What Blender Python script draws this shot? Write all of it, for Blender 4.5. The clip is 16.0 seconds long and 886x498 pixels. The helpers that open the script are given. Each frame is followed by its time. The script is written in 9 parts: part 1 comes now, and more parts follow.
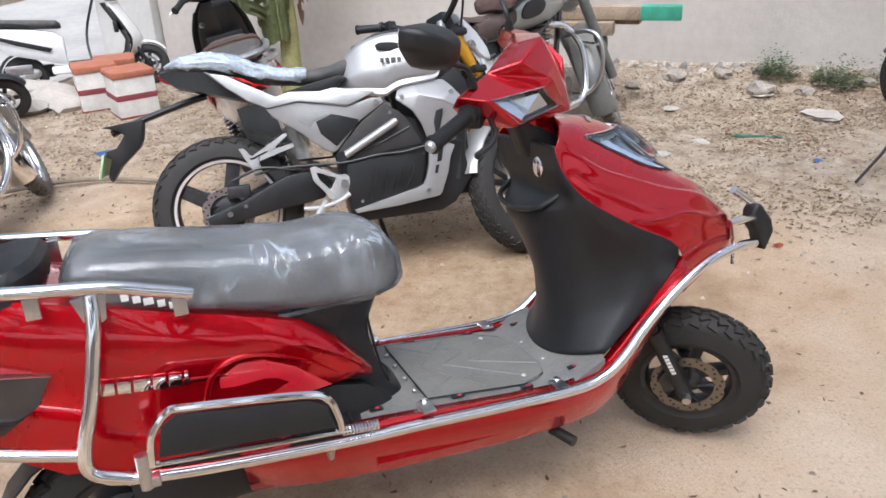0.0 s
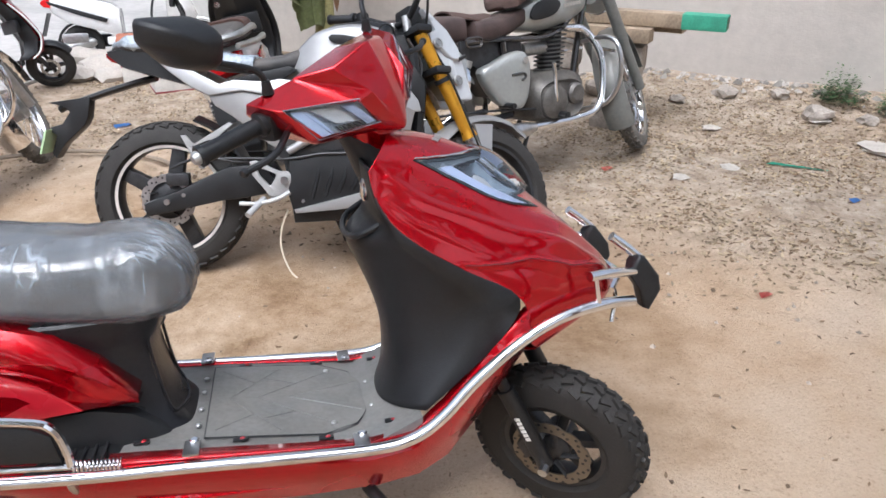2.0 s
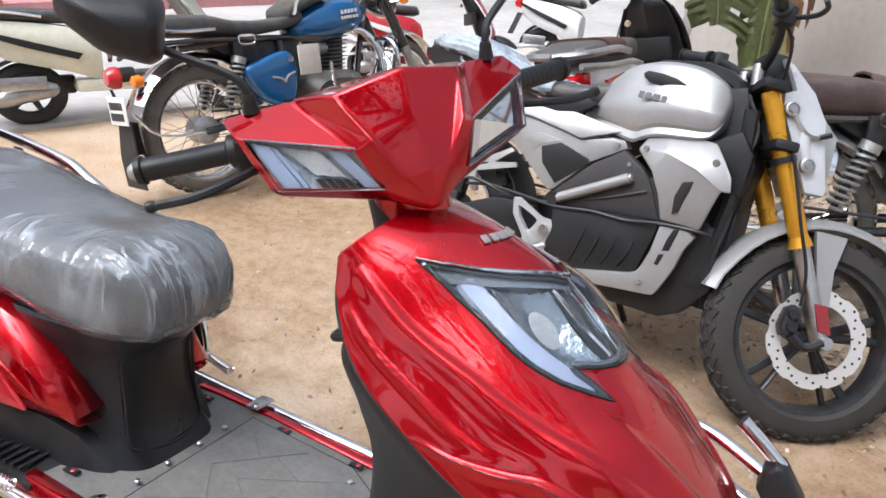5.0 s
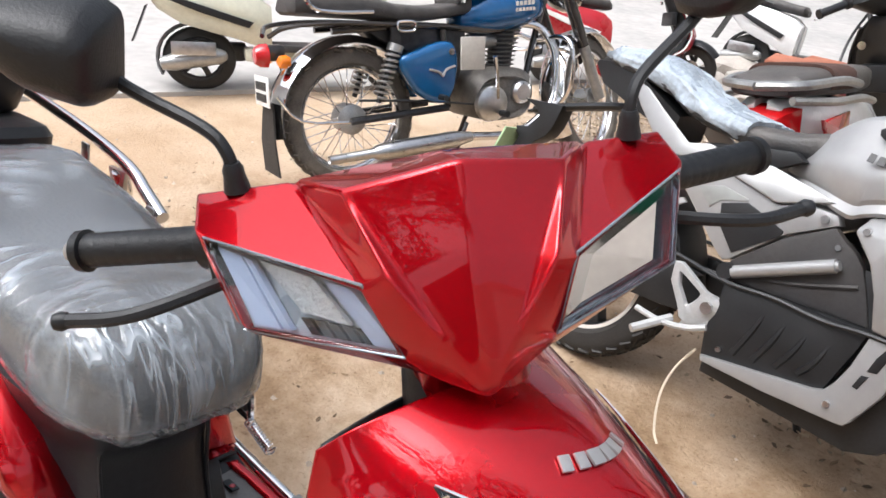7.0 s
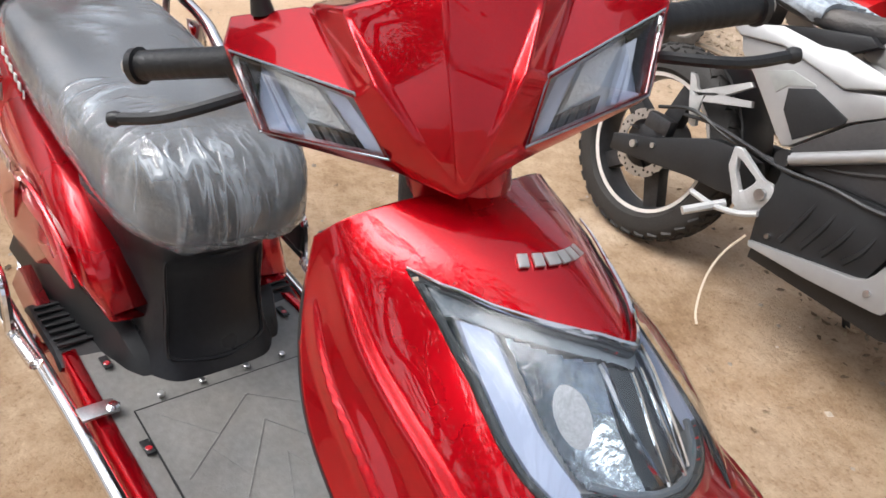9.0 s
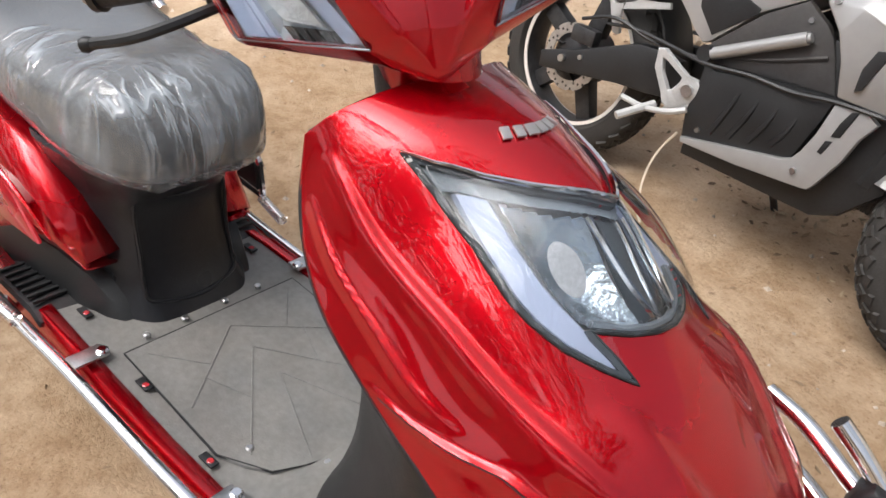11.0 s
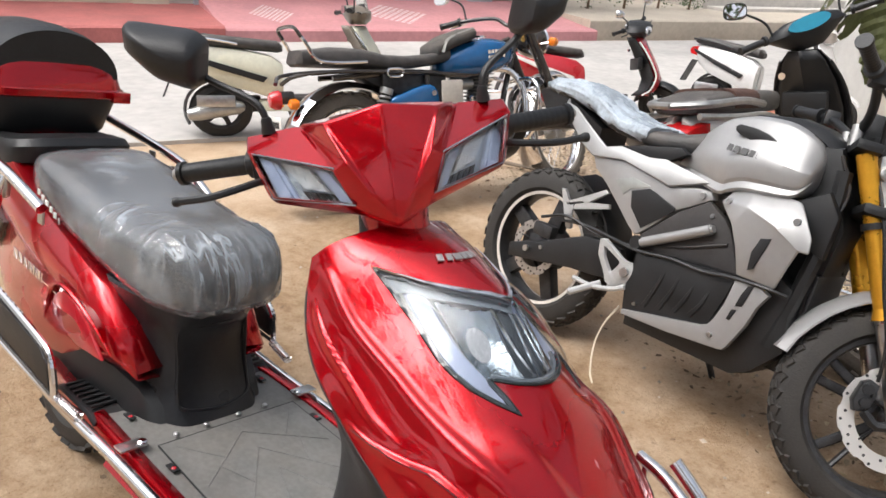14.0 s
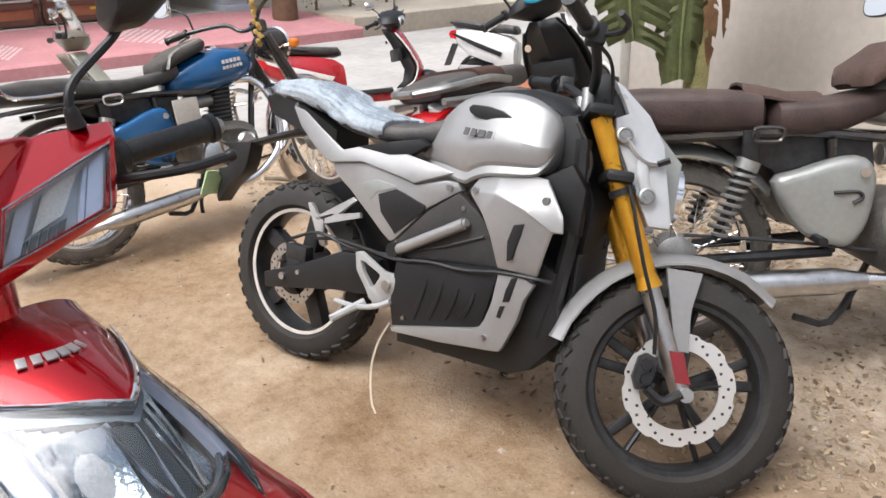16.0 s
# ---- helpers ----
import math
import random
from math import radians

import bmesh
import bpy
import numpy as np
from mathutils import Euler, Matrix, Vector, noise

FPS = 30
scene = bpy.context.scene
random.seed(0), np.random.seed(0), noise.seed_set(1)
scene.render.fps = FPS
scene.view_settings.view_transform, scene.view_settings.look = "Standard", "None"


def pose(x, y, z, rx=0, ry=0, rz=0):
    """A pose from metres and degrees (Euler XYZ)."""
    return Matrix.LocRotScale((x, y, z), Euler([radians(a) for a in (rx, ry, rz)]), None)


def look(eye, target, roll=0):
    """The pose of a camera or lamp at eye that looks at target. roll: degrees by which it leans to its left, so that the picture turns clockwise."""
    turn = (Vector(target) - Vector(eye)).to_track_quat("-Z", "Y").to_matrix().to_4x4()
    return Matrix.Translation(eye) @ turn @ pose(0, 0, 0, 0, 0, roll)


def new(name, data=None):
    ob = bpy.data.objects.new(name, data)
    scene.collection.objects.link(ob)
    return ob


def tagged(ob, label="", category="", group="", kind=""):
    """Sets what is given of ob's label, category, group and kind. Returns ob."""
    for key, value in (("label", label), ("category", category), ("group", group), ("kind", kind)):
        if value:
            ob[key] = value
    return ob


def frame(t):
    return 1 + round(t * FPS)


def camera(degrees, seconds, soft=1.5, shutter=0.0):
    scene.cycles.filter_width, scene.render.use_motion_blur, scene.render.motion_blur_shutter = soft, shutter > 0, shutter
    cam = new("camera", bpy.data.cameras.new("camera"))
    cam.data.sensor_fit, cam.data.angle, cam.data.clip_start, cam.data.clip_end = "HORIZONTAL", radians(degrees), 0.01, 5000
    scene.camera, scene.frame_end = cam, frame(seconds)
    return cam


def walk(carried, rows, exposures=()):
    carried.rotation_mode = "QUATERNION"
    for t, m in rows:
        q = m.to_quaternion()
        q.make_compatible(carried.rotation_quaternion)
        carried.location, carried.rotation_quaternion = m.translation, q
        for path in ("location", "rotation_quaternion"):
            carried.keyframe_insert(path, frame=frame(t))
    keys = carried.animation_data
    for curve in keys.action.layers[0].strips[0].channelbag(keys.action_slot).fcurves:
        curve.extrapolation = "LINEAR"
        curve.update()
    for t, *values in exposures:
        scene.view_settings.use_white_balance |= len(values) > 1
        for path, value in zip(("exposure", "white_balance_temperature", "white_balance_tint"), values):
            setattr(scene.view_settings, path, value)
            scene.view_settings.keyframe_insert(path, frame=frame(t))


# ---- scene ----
cam = camera(60.3, 16.0, soft=1.6)
PATH = [
    (0, (0.267, 0.104, 1.457), (0.752, 1.849, 0.609), -2.5),
    (0.5, (0.423, 0.132, 1.458), (0.943, 1.868, 0.611), -1.2),
    (1, (0.599, 0.152, 1.444), (1.107, 1.891, 0.599), -0.4),
    (1.5, (0.806, 0.143, 1.448), (1.202, 1.905, 0.589), 1.2),
    (2, (0.917, 0.209, 1.425), (1.151, 2.0, 0.564), -0.1),
    (2.5, (1.034, 0.333, 1.402), (1.184, 2.139, 0.555), 2.8),
    (3, (1.173, 0.437, 1.391), (1.08, 2.241, 0.534), 2.0),
    (3.5, (1.301, 0.526, 1.391), (0.908, 2.281, 0.515), 1.9),
    (4, (1.36, 0.661, 1.353), (0.85, 2.394, 0.497), 1.7),
    (4.5, (1.412, 0.777, 1.342), (0.79, 2.479, 0.495), 2.4),
    (5, (1.514, 0.905, 1.356), (0.61, 2.48, 0.516), 3.4),
    (5.2, (1.549, 0.953, 1.351), (0.555, 2.473, 0.515), 3.7),
    (7.3, (1.32, 1.357, 1.354), (0.083, 2.606, 0.401), 6.4),
    (7.5, (1.345, 1.363, 1.361), (0.101, 2.579, 0.374), 6.7),
    (8, (1.415, 1.363, 1.364), (0.157, 2.499, 0.301), 6.6),
    (8.5, (1.464, 1.353, 1.352), (0.193, 2.421, 0.237), 6.3),
    (9, (1.481, 1.332, 1.342), (0.223, 2.366, 0.181), 6.1),
    (9.5, (1.492, 1.274, 1.339), (0.258, 2.308, 0.152), 5.3),
    (10, (1.523, 1.24, 1.319), (0.321, 2.298, 0.12), 4.6),
    (10.2, (1.491, 1.238, 1.328), (0.381, 2.33, 0.073), 5.3),
    (12.3, (1.606, 1.231, 1.28), (0.508, 2.365, 0.052), 1.9),
    (12.5, (1.633, 1.214, 1.305), (0.507, 2.378, 0.13), 2.5),
    (13, (1.736, 1.153, 1.352), (0.521, 2.364, 0.324), 4.5),
    (13.5, (1.828, 1.073, 1.383), (0.554, 2.301, 0.451), 5.0),
    (14, (1.846, 0.997, 1.406), (0.545, 2.299, 0.624), 3.7),
    (14.5, (1.809, 0.948, 1.403), (0.644, 2.412, 0.699), 1.9),
    (15, (1.817, 1.043, 1.389), (0.809, 2.62, 0.683), 0.7),
    (15.5, (1.862, 1.245, 1.374), (0.909, 2.845, 0.647), -0.1),
    (16, (1.831, 1.369, 1.348), (0.891, 2.959, 0.581), -1.5),
]
EXPOSURES = [(0.0, 0.63, 5720, 10), (2.0, 0.63, 5720, 10), (3.0, 0.66, 5740, 10), (5.0, 0.71, 5860, 10), (7.5, 0.78, 6050, 10), (8.5, 0.75, 6080, 10), (10.0, 0.65, 6250, 10), (12.5, 0.64, 6300, 10), (14.5, 0.58, 6280, 10), (16.0, 0.59, 6130, 10)]
walk(cam, [(t, look(eye, target, roll)) for t, eye, target, roll in PATH], EXPOSURES)

# ---------- light ----------
SUN_ELEV, SUN_TURN = 62.0, 200.0
world = bpy.data.worlds.new("sky")
scene.world = world
world.use_nodes = True
wt = world.node_tree
wt.nodes.clear()
sky = wt.nodes.new("ShaderNodeTexSky")
sky.sky_type = "NISHITA"
sky.sun_disc = False
sky.sun_elevation, sky.sun_rotation = radians(SUN_ELEV), radians(SUN_TURN)
sky.air_density, sky.dust_density, sky.ozone_density = 1.0, 9.0, 1.0
hsv = wt.nodes.new("ShaderNodeHueSaturation")
hsv.inputs["Saturation"].default_value = 0.4
bg = wt.nodes.new("ShaderNodeBackground")
bg.inputs["Strength"].default_value = 0.15
wout = wt.nodes.new("ShaderNodeOutputWorld")
wt.links.new(sky.outputs[0], hsv.inputs["Color"])
wt.links.new(hsv.outputs[0], bg.inputs["Color"])
wt.links.new(bg.outputs[0], wout.inputs["Surface"])
sun = new("sun", bpy.data.lights.new("sun", "SUN"))
sun.data.energy, sun.data.angle, sun.data.color = 0.7, radians(50), (1.0, 0.97, 0.93)
az = radians(SUN_TURN)
sun.matrix_world = look((0, 0, 20), Vector((0, 0, 20)) - Vector((math.sin(az) * math.cos(radians(SUN_ELEV)), math.cos(az) * math.cos(radians(SUN_ELEV)), math.sin(radians(SUN_ELEV)))))

# ---------- materials ----------
def mat(name, color, rough=0.5, metal=0.0, var=0.0, scale=8.0, bump=0.0, bscale=60.0, coat=0.0, dark=None, island=0.0, spec=0.5, dust=0.0):
    """Principled surface with noise variation at two scales, relief and an optional film of dust on upward faces."""
    m = bpy.data.materials.new(name)
    m.use_nodes = True
    nt = m.node_tree
    b = nt.nodes["Principled BSDF"]
    b.inputs["Base Color"].default_value = (*color, 1)
    b.inputs["Roughness"].default_value = rough
    b.inputs["Metallic"].default_value = metal
    b.inputs["Coat Weight"].default_value = coat
    b.inputs["Coat Roughness"].default_value = 0.04
    b.inputs["Specular IOR Level"].default_value = spec
    tc = nt.nodes.new("ShaderNodeTexCoord")
    L = nt.links.new
    col = None
    if var > 0 or dark is not None:
        n1 = nt.nodes.new("ShaderNodeTexNoise")
        n1.inputs["Scale"].default_value, n1.inputs["Detail"].default_value = scale, 8
        n2 = nt.nodes.new("ShaderNodeTexNoise")
        n2.inputs["Scale"].default_value, n2.inputs["Detail"].default_value = scale * 9, 4
        L(tc.outputs["Object"], n1.inputs["Vector"])
        L(tc.outputs["Object"], n2.inputs["Vector"])
        add = nt.nodes.new("ShaderNodeMath")
        add.operation = "MULTIPLY_ADD"
        add.inputs[1].default_value = 0.6
        L(n1.outputs["Fac"], add.inputs[0])
        mul = nt.nodes.new("ShaderNodeMath")
        mul.operation = "MULTIPLY"
        mul.inputs[1].default_value = 0.4
        L(n2.outputs["Fac"], mul.inputs[0])
        L(mul.outputs[0], add.inputs[2])
        ramp = nt.nodes.new("ShaderNodeValToRGB")
        d = dark if dark is not None else tuple(c * (1 - var) for c in color)
        li = tuple(min(1, c * (1 + var)) for c in color) if dark is None else color
        ramp.color_ramp.elements[0].position, ramp.color_ramp.elements[1].position = 0.36, 0.64
        ramp.color_ramp.elements[0].color, ramp.color_ramp.elements[1].color = (*d, 1), (*li, 1)
        L(add.outputs[0], ramp.inputs[0])
        col = ramp.outputs[0]
        rr = nt.nodes.new("ShaderNodeMapRange")
        rr.inputs["To Min"].default_value, rr.inputs["To Max"].default_value = max(0.02, rough - 0.12), min(1, rough + 0.12)
        L(n1.outputs["Fac"], rr.inputs["Value"])
        if rough > 0.15:
            L(rr.outputs[0], b.inputs["Roughness"])
    if island > 0:
        oi = nt.nodes.new("ShaderNodeNewGeometry")
        hs = nt.nodes.new("ShaderNodeHueSaturation")
        mr = nt.nodes.new("ShaderNodeMapRange")
        mr.inputs["To Min"].default_value, mr.inputs["To Max"].default_value = 1 - island, 1 + island
        L(oi.outputs["Random Per Island"], mr.inputs["Value"])
        L(mr.outputs[0], hs.inputs["Value"])
        if col:
            L(col, hs.inputs["Color"])
        else:
            hs.inputs["Color"].default_value = (*color, 1)
        col = hs.outputs[0]
    if dust > 0:
        g = nt.nodes.new("ShaderNodeNewGeometry")
        sx = nt.nodes.new("ShaderNodeSeparateXYZ")
        L(g.outputs["Normal"], sx.inputs[0])
        nd = nt.nodes.new("ShaderNodeTexNoise")
        nd.inputs["Scale"].default_value, nd.inputs["Detail"].default_value = 14, 6
        L(tc.outputs["Object"], nd.inputs["Vector"])
        mu = nt.nodes.new("ShaderNodeMath")
        mu.operation = "MULTIPLY"
        L(nd.outputs["Fac"], mu.inputs[0])
        mr = nt.nodes.new("ShaderNodeMapRange")
        mr.inputs["From Min"].default_value, mr.inputs["To Min"].default_value, mr.inputs["To Max"].default_value = -0.3, 0.15 * dust, 1.1 * dust
        L(sx.outputs["Z"], mr.inputs["Value"])
        L(mr.outputs[0], mu.inputs[1])
        mx = nt.nodes.new("ShaderNodeMix")
        mx.data_type = "RGBA"
        L(mu.outputs[0], mx.inputs[0])
        if col:
            L(col, mx.inputs[6])
        else:
            mx.inputs[6].default_value = (*color, 1)
        mx.inputs[7].default_value = (0.42, 0.34, 0.26, 1)
        col = mx.outputs[2]
    if col:
        L(col, b.inputs["Base Color"])
    if bump > 0:
        nb = nt.nodes.new("ShaderNodeTexNoise")
        nb.inputs["Scale"].default_value, nb.inputs["Detail"].default_value = bscale, 6
        L(tc.outputs["Object"], nb.inputs["Vector"])
        bp = nt.nodes.new("ShaderNodeBump")
        bp.inputs["Strength"].default_value, bp.inputs["Distance"].default_value = bump, 0.01
        L(nb.outputs["Fac"], bp.inputs["Height"])
        L(bp.outputs[0], b.inputs["Normal"])
    return m


def glass(name, tint=(1, 1, 1), rough=0.02, mix=0.85):
    """Thin clear cover: mostly see-through, with real gloss at its surface."""
    m = bpy.data.materials.new(name)
    m.use_nodes = True
    nt = m.node_tree
    nt.nodes.clear()
    o = nt.nodes.new("ShaderNodeOutputMaterial")
    t = nt.nodes.new("ShaderNodeBsdfTransparent")
    t.inputs[0].default_value = (*tint, 1)
    g = nt.nodes.new("ShaderNodeBsdfGlossy")
    g.inputs["Roughness"].default_value = rough
    f = nt.nodes.new("ShaderNodeFresnel")
    f.inputs["IOR"].default_value = 1.5
    mp = nt.nodes.new("ShaderNodeMath")
    mp.operation = "MULTIPLY_ADD"
    mp.inputs[1].default_value, mp.inputs[2].default_value = mix, 0.03
    mx = nt.nodes.new("ShaderNodeMixShader")
    nt.links.new(f.outputs[0], mp.inputs[0])
    nt.links.new(mp.outputs[0], mx.inputs[0])
    nt.links.new(t.outputs[0], mx.inputs[1])
    nt.links.new(g.outputs[0], mx.inputs[2])
    nt.links.new(mx.outputs[0], o.inputs[0])
    return m


RED = mat("candy_red_paint", (0.475, 0.0005, 0.007), 0.26, 0.72, coat=1.0, var=0.05, scale=3, spec=0.1)
RED.node_tree.nodes["Principled BSDF"].inputs["Coat Roughness"].default_value = 0.01
RED.node_tree.nodes["Principled BSDF"].inputs["Coat IOR"].default_value = 2.4
RED.node_tree.nodes["Principled BSDF"].inputs["Coat IOR"].default_value = 1.5
REDF = mat("red_paint", (0.44, 0.006, 0.018), 0.28, coat=0.8, var=0.10, scale=4, dust=0.08)
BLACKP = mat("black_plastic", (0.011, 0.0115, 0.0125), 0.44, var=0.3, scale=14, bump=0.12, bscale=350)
SATIN = mat("satin_black_plastic", (0.014, 0.014, 0.016), 0.3, spec=0.35, var=0.25, scale=10, bump=0.08, bscale=300)
BLACKD = mat("dusty_black_plastic", (0.022, 0.022, 0.024), 0.55, var=0.35, scale=12, bump=0.1, bscale=300, dust=0.12)
MATGREY = mat("grey_rubber_mat", (0.145, 0.15, 0.15), 0.45, var=0.25, scale=10, bump=0.12, bscale=260, dust=0.25)
GLOSSB = mat("gloss_black", (0.012, 0.012, 0.014), 0.18, coat=0.6, dust=0.2)
RUBBER = mat("tyre_rubber", (0.019, 0.0185, 0.018), 0.72, var=0.3, scale=20, bump=0.2, bscale=200, dust=0.06)
DUSTYR = mat("dusty_tyre_rubber", (0.105, 0.101, 0.093), 0.85, var=0.35, scale=16, bump=0.2, bscale=200, dust=0.35)
CHROME = mat("chrome", (0.82, 0.82, 0.83), 0.09, 1.0, var=0.04, scale=30)
STEEL = mat("brushed_steel", (0.55, 0.55, 0.55), 0.32, 1.0, var=0.15, scale=30)
ALLOY = mat("cast_alloy", (0.40, 0.40, 0.39), 0.4, 0.8, var=0.2, scale=20, bump=0.1, bscale=200)
DARKM = mat("dark_metal", (0.05, 0.05, 0.052), 0.42, 0.6, var=0.3, scale=30)
GOLD = mat("gold_anodised", (0.72, 0.36, 0.03), 0.3, 0.7, var=0.08, scale=20)
SILVER = mat("silver_paint", (0.355, 0.352, 0.348), 0.40, 0.45, coat=0.35, var=0.05, scale=5)
WHITEP = mat("white_paint", (0.78, 0.78, 0.78), 0.25, coat=0.6, var=0.06, scale=5, dust=0.25)
GREYP = mat("grey_paint", (0.33, 0.35, 0.34), 0.32, 0.3, coat=0.5, var=0.1, scale=6, dust=0.3)
GREYG = mat("grey_green_paint", (0.12, 0.13, 0.125), 0.45, 0.1, coat=0.2, var=0.2, scale=6, dust=0.4)
BLUEP = mat("blue_paint", (0.006, 0.105, 0.29), 0.18, 0.3, coat=1.0, var=0.1, scale=4)
CREAM = mat("cream_paint", (0.66, 0.66, 0.53), 0.35, coat=0.4, var=0.1, scale=5, dust=0.4)
TEAL = mat("teal_plastic", (0.02, 0.25, 0.38), 0.3, coat=0.5, var=0.1, scale=5)
BROWNL = mat("brown_leatherette", (0.042, 0.024, 0.023), 0.5, var=0.25, scale=14, bump=0.2, bscale=120, dust=0.15)
SEATB = mat("black_seat_vinyl", (0.03, 0.032, 0.036), 0.5, var=0.3, scale=14, bump=0.25, bscale=150, dust=0.25)
LENSR = mat("red_lens", (0.5, 0.01, 0.012), 0.12, coat=0.6)
LENSO = mat("orange_lens", (0.85, 0.22, 0.01), 0.15, coat=0.6)
REFL = mat("lamp_reflector", (0.85, 0.87, 0.9), 0.12, 1.0)
PALEREF = mat("silvered_lamp_bowl", (0.46, 0.54, 0.61), 0.12, 0.85, var=0.12, scale=40, bump=0.7, bscale=38)
PEARL = mat("frosted_light_guide", (0.48, 0.56, 0.76), 0.3, coat=0.5)
SMOKE = mat("smoked_plastic", (0.07, 0.075, 0.08), 0.12, coat=0.8)
LAMPB = mat("grey_blue_lamp_floor", (0.48, 0.54, 0.60), 0.3, 0.3, coat=0.4, var=0.15, scale=30)
LAMPD = mat("grey_lamp_brow", (0.22, 0.26, 0.30), 0.25, 0.3, coat=0.5, var=0.15, scale=30)
LAMPW = mat("pale_lamp_optic", (0.86, 0.89, 0.91), 0.2, 0.35, coat=0.6, bump=0.5, bscale=220)
MIRRORM = mat("mirror_glass", (0.9, 0.9, 0.9), 0.02, 1.0)
LENSH = glass("curved_clear_lens", (0.97, 0.98, 0.98), 0.03, 1.0)
SLATE = mat("slate_lamp_panel", (0.045, 0.055, 0.062), 0.22, coat=0.5, var=0.15, scale=30)
INK = mat("dark_lettering", (0.03, 0.03, 0.03), 0.5)
WHITEM = mat("white_plastic", (0.8, 0.8, 0.78), 0.4, var=0.08, scale=10)


# ---------- building helpers ----------
def thing(name, m, label, category, group="", kind=""):
    ob = new(name)
    ob.empty_display_size = 0.1
    ob.matrix_world = m
    return tagged(ob, label, category, group, kind)


def part(name, bm, material, parent, label="", smooth=True, m=None, keep=False):
    """Links a bmesh as one mesh object under a thing or a part."""
    me = bpy.data.meshes.new(name)
    if m is not None:
        bm.transform(m)
    bmesh.ops.recalc_face_normals(bm, faces=bm.faces)
    for f in bm.faces:
        f.smooth = smooth
    bm.to_mesh(me)
    if not keep:
        bm.free()
    if smooth:
        me.set_sharp_from_angle(angle=radians(38))
    me.materials.append(material)
    ob = new(name, me)
    if parent is not None:
        ob.parent = parent
    return tagged(ob, label)


def merge(*bms):
    out = bms[0]
    for b in bms[1:]:
        me = bpy.data.meshes.new("tmp")
        b.to_mesh(me)
        out.from_mesh(me)
        bpy.data.meshes.remove(me)
        b.free()
    return out


def mirrored(bm, both=True):
    """The mirror image across y = 0, joined to the original or alone."""
    c = bm.copy()
    c.transform(Matrix.Diagonal((1, -1, 1, 1)))
    bmesh.ops.reverse_faces(c, faces=c.faces)
    return merge(bm, c) if both else c


def curve_points(pts, n=6, closed=False):
    """Catmull-Rom through the points."""
    P = [Vector(p) for p in pts]
    out = []
    N = len(P)
    rng = range(N if closed else N - 1)
    for i in rng:
        p0 = P[i - 1] if (closed or i > 0) else P[0] * 2 - P[1]
        p1, p2 = P[i], P[(i + 1) % N]
        p3 = P[(i + 2) % N] if (closed or i + 2 < N) else p2 * 2 - p1
        for k in range(n):
            t = k / n
            out.append(0.5 * ((2 * p1) + (p2 - p0) * t + (2 * p0 - 5 * p1 + 4 * p2 - p3) * t * t + (3 * p1 - p0 - 3 * p2 + p3) * t ** 3))
    if not closed:
        out.append(P[-1])
    return out


def tube(pts, r, n=10, smooth=5, closed=False, ry=None, taper=None):
    """A round (or oval) bar along a path. taper: radii at the two ends."""
    P = curve_points(pts, smooth, closed) if smooth > 1 else [Vector(p) for p in pts]
    bm = bmesh.new()
    up = None
    rings = []
    N = len(P)
    for i, p in enumerate(P):
        d = (P[(i + 1) % N] - P[i - 1]) if closed else (P[min(i + 1, N - 1)] - P[max(i - 1, 0)])
        d.normalize()
        if up is None:
            up = Vector((0, 0, 1)) if abs(d.z) < 0.9 else Vector((0, 1, 0))
        s = d.cross(up).normalized()
        up = s.cross(d).normalized()
        rr = r if taper is None else taper[0] + (taper[1] - taper[0]) * i / (N - 1)
        r2 = rr if ry is None else ry
        rings.append([bm.verts.new(p + s * (math.cos(a) * rr) + up * (math.sin(a) * r2)) for a in (2 * math.pi * k / n for k in range(n))])
    for i in range(N if closed else N - 1):
        a, b = rings[i], rings[(i + 1) % N]
        for k in range(n):
            bm.faces.new((a[k], a[(k + 1) % n], b[(k + 1) % n], b[k]))
    if not closed:
        bm.faces.new(rings[0][::-1])
        bm.faces.new(rings[-1])
    return bm


def box(x, y, z, bevel=0.0, at=(0, 0, 0), seg=2):
    bm = bmesh.new()
    bmesh.ops.create_cube(bm, size=1, matrix=Matrix.Translation(at) @ Matrix.Diagonal((x, y, z, 1)))
    if bevel > 0:
        bmesh.ops.bevel(bm, geom=bm.edges[:], offset=bevel, segments=seg, affect="EDGES", profile=0.6)
    return bm


def lathe(profile, n=32, axis="y"):
    """Turns (radius, along) pairs about an axis through the origin."""
    bm = bmesh.new()
    rings = []
    for r, h in profile:
        ring = []
        for k in range(n):
            a = 2 * math.pi * k / n
            c, s = r * math.cos(a), r * math.sin(a)
            ring.append(bm.verts.new({"y": (c, h, s), "z": (c, s, h), "x": (h, c, s)}[axis]))
        rings.append(ring)
    for a, b in zip(rings, rings[1:]):
        for k in range(n):
            bm.faces.new((a[k], a[(k + 1) % n], b[(k + 1) % n], b[k]))
    if profile[0] != profile[-1]:
        if profile[0][0] > 1e-5:
            bm.faces.new(rings[0][::-1])
        if profile[-1][0] > 1e-5:
            bm.faces.new(rings[-1])
    bmesh.ops.remove_doubles(bm, verts=bm.verts, dist=1e-6)
    return bm


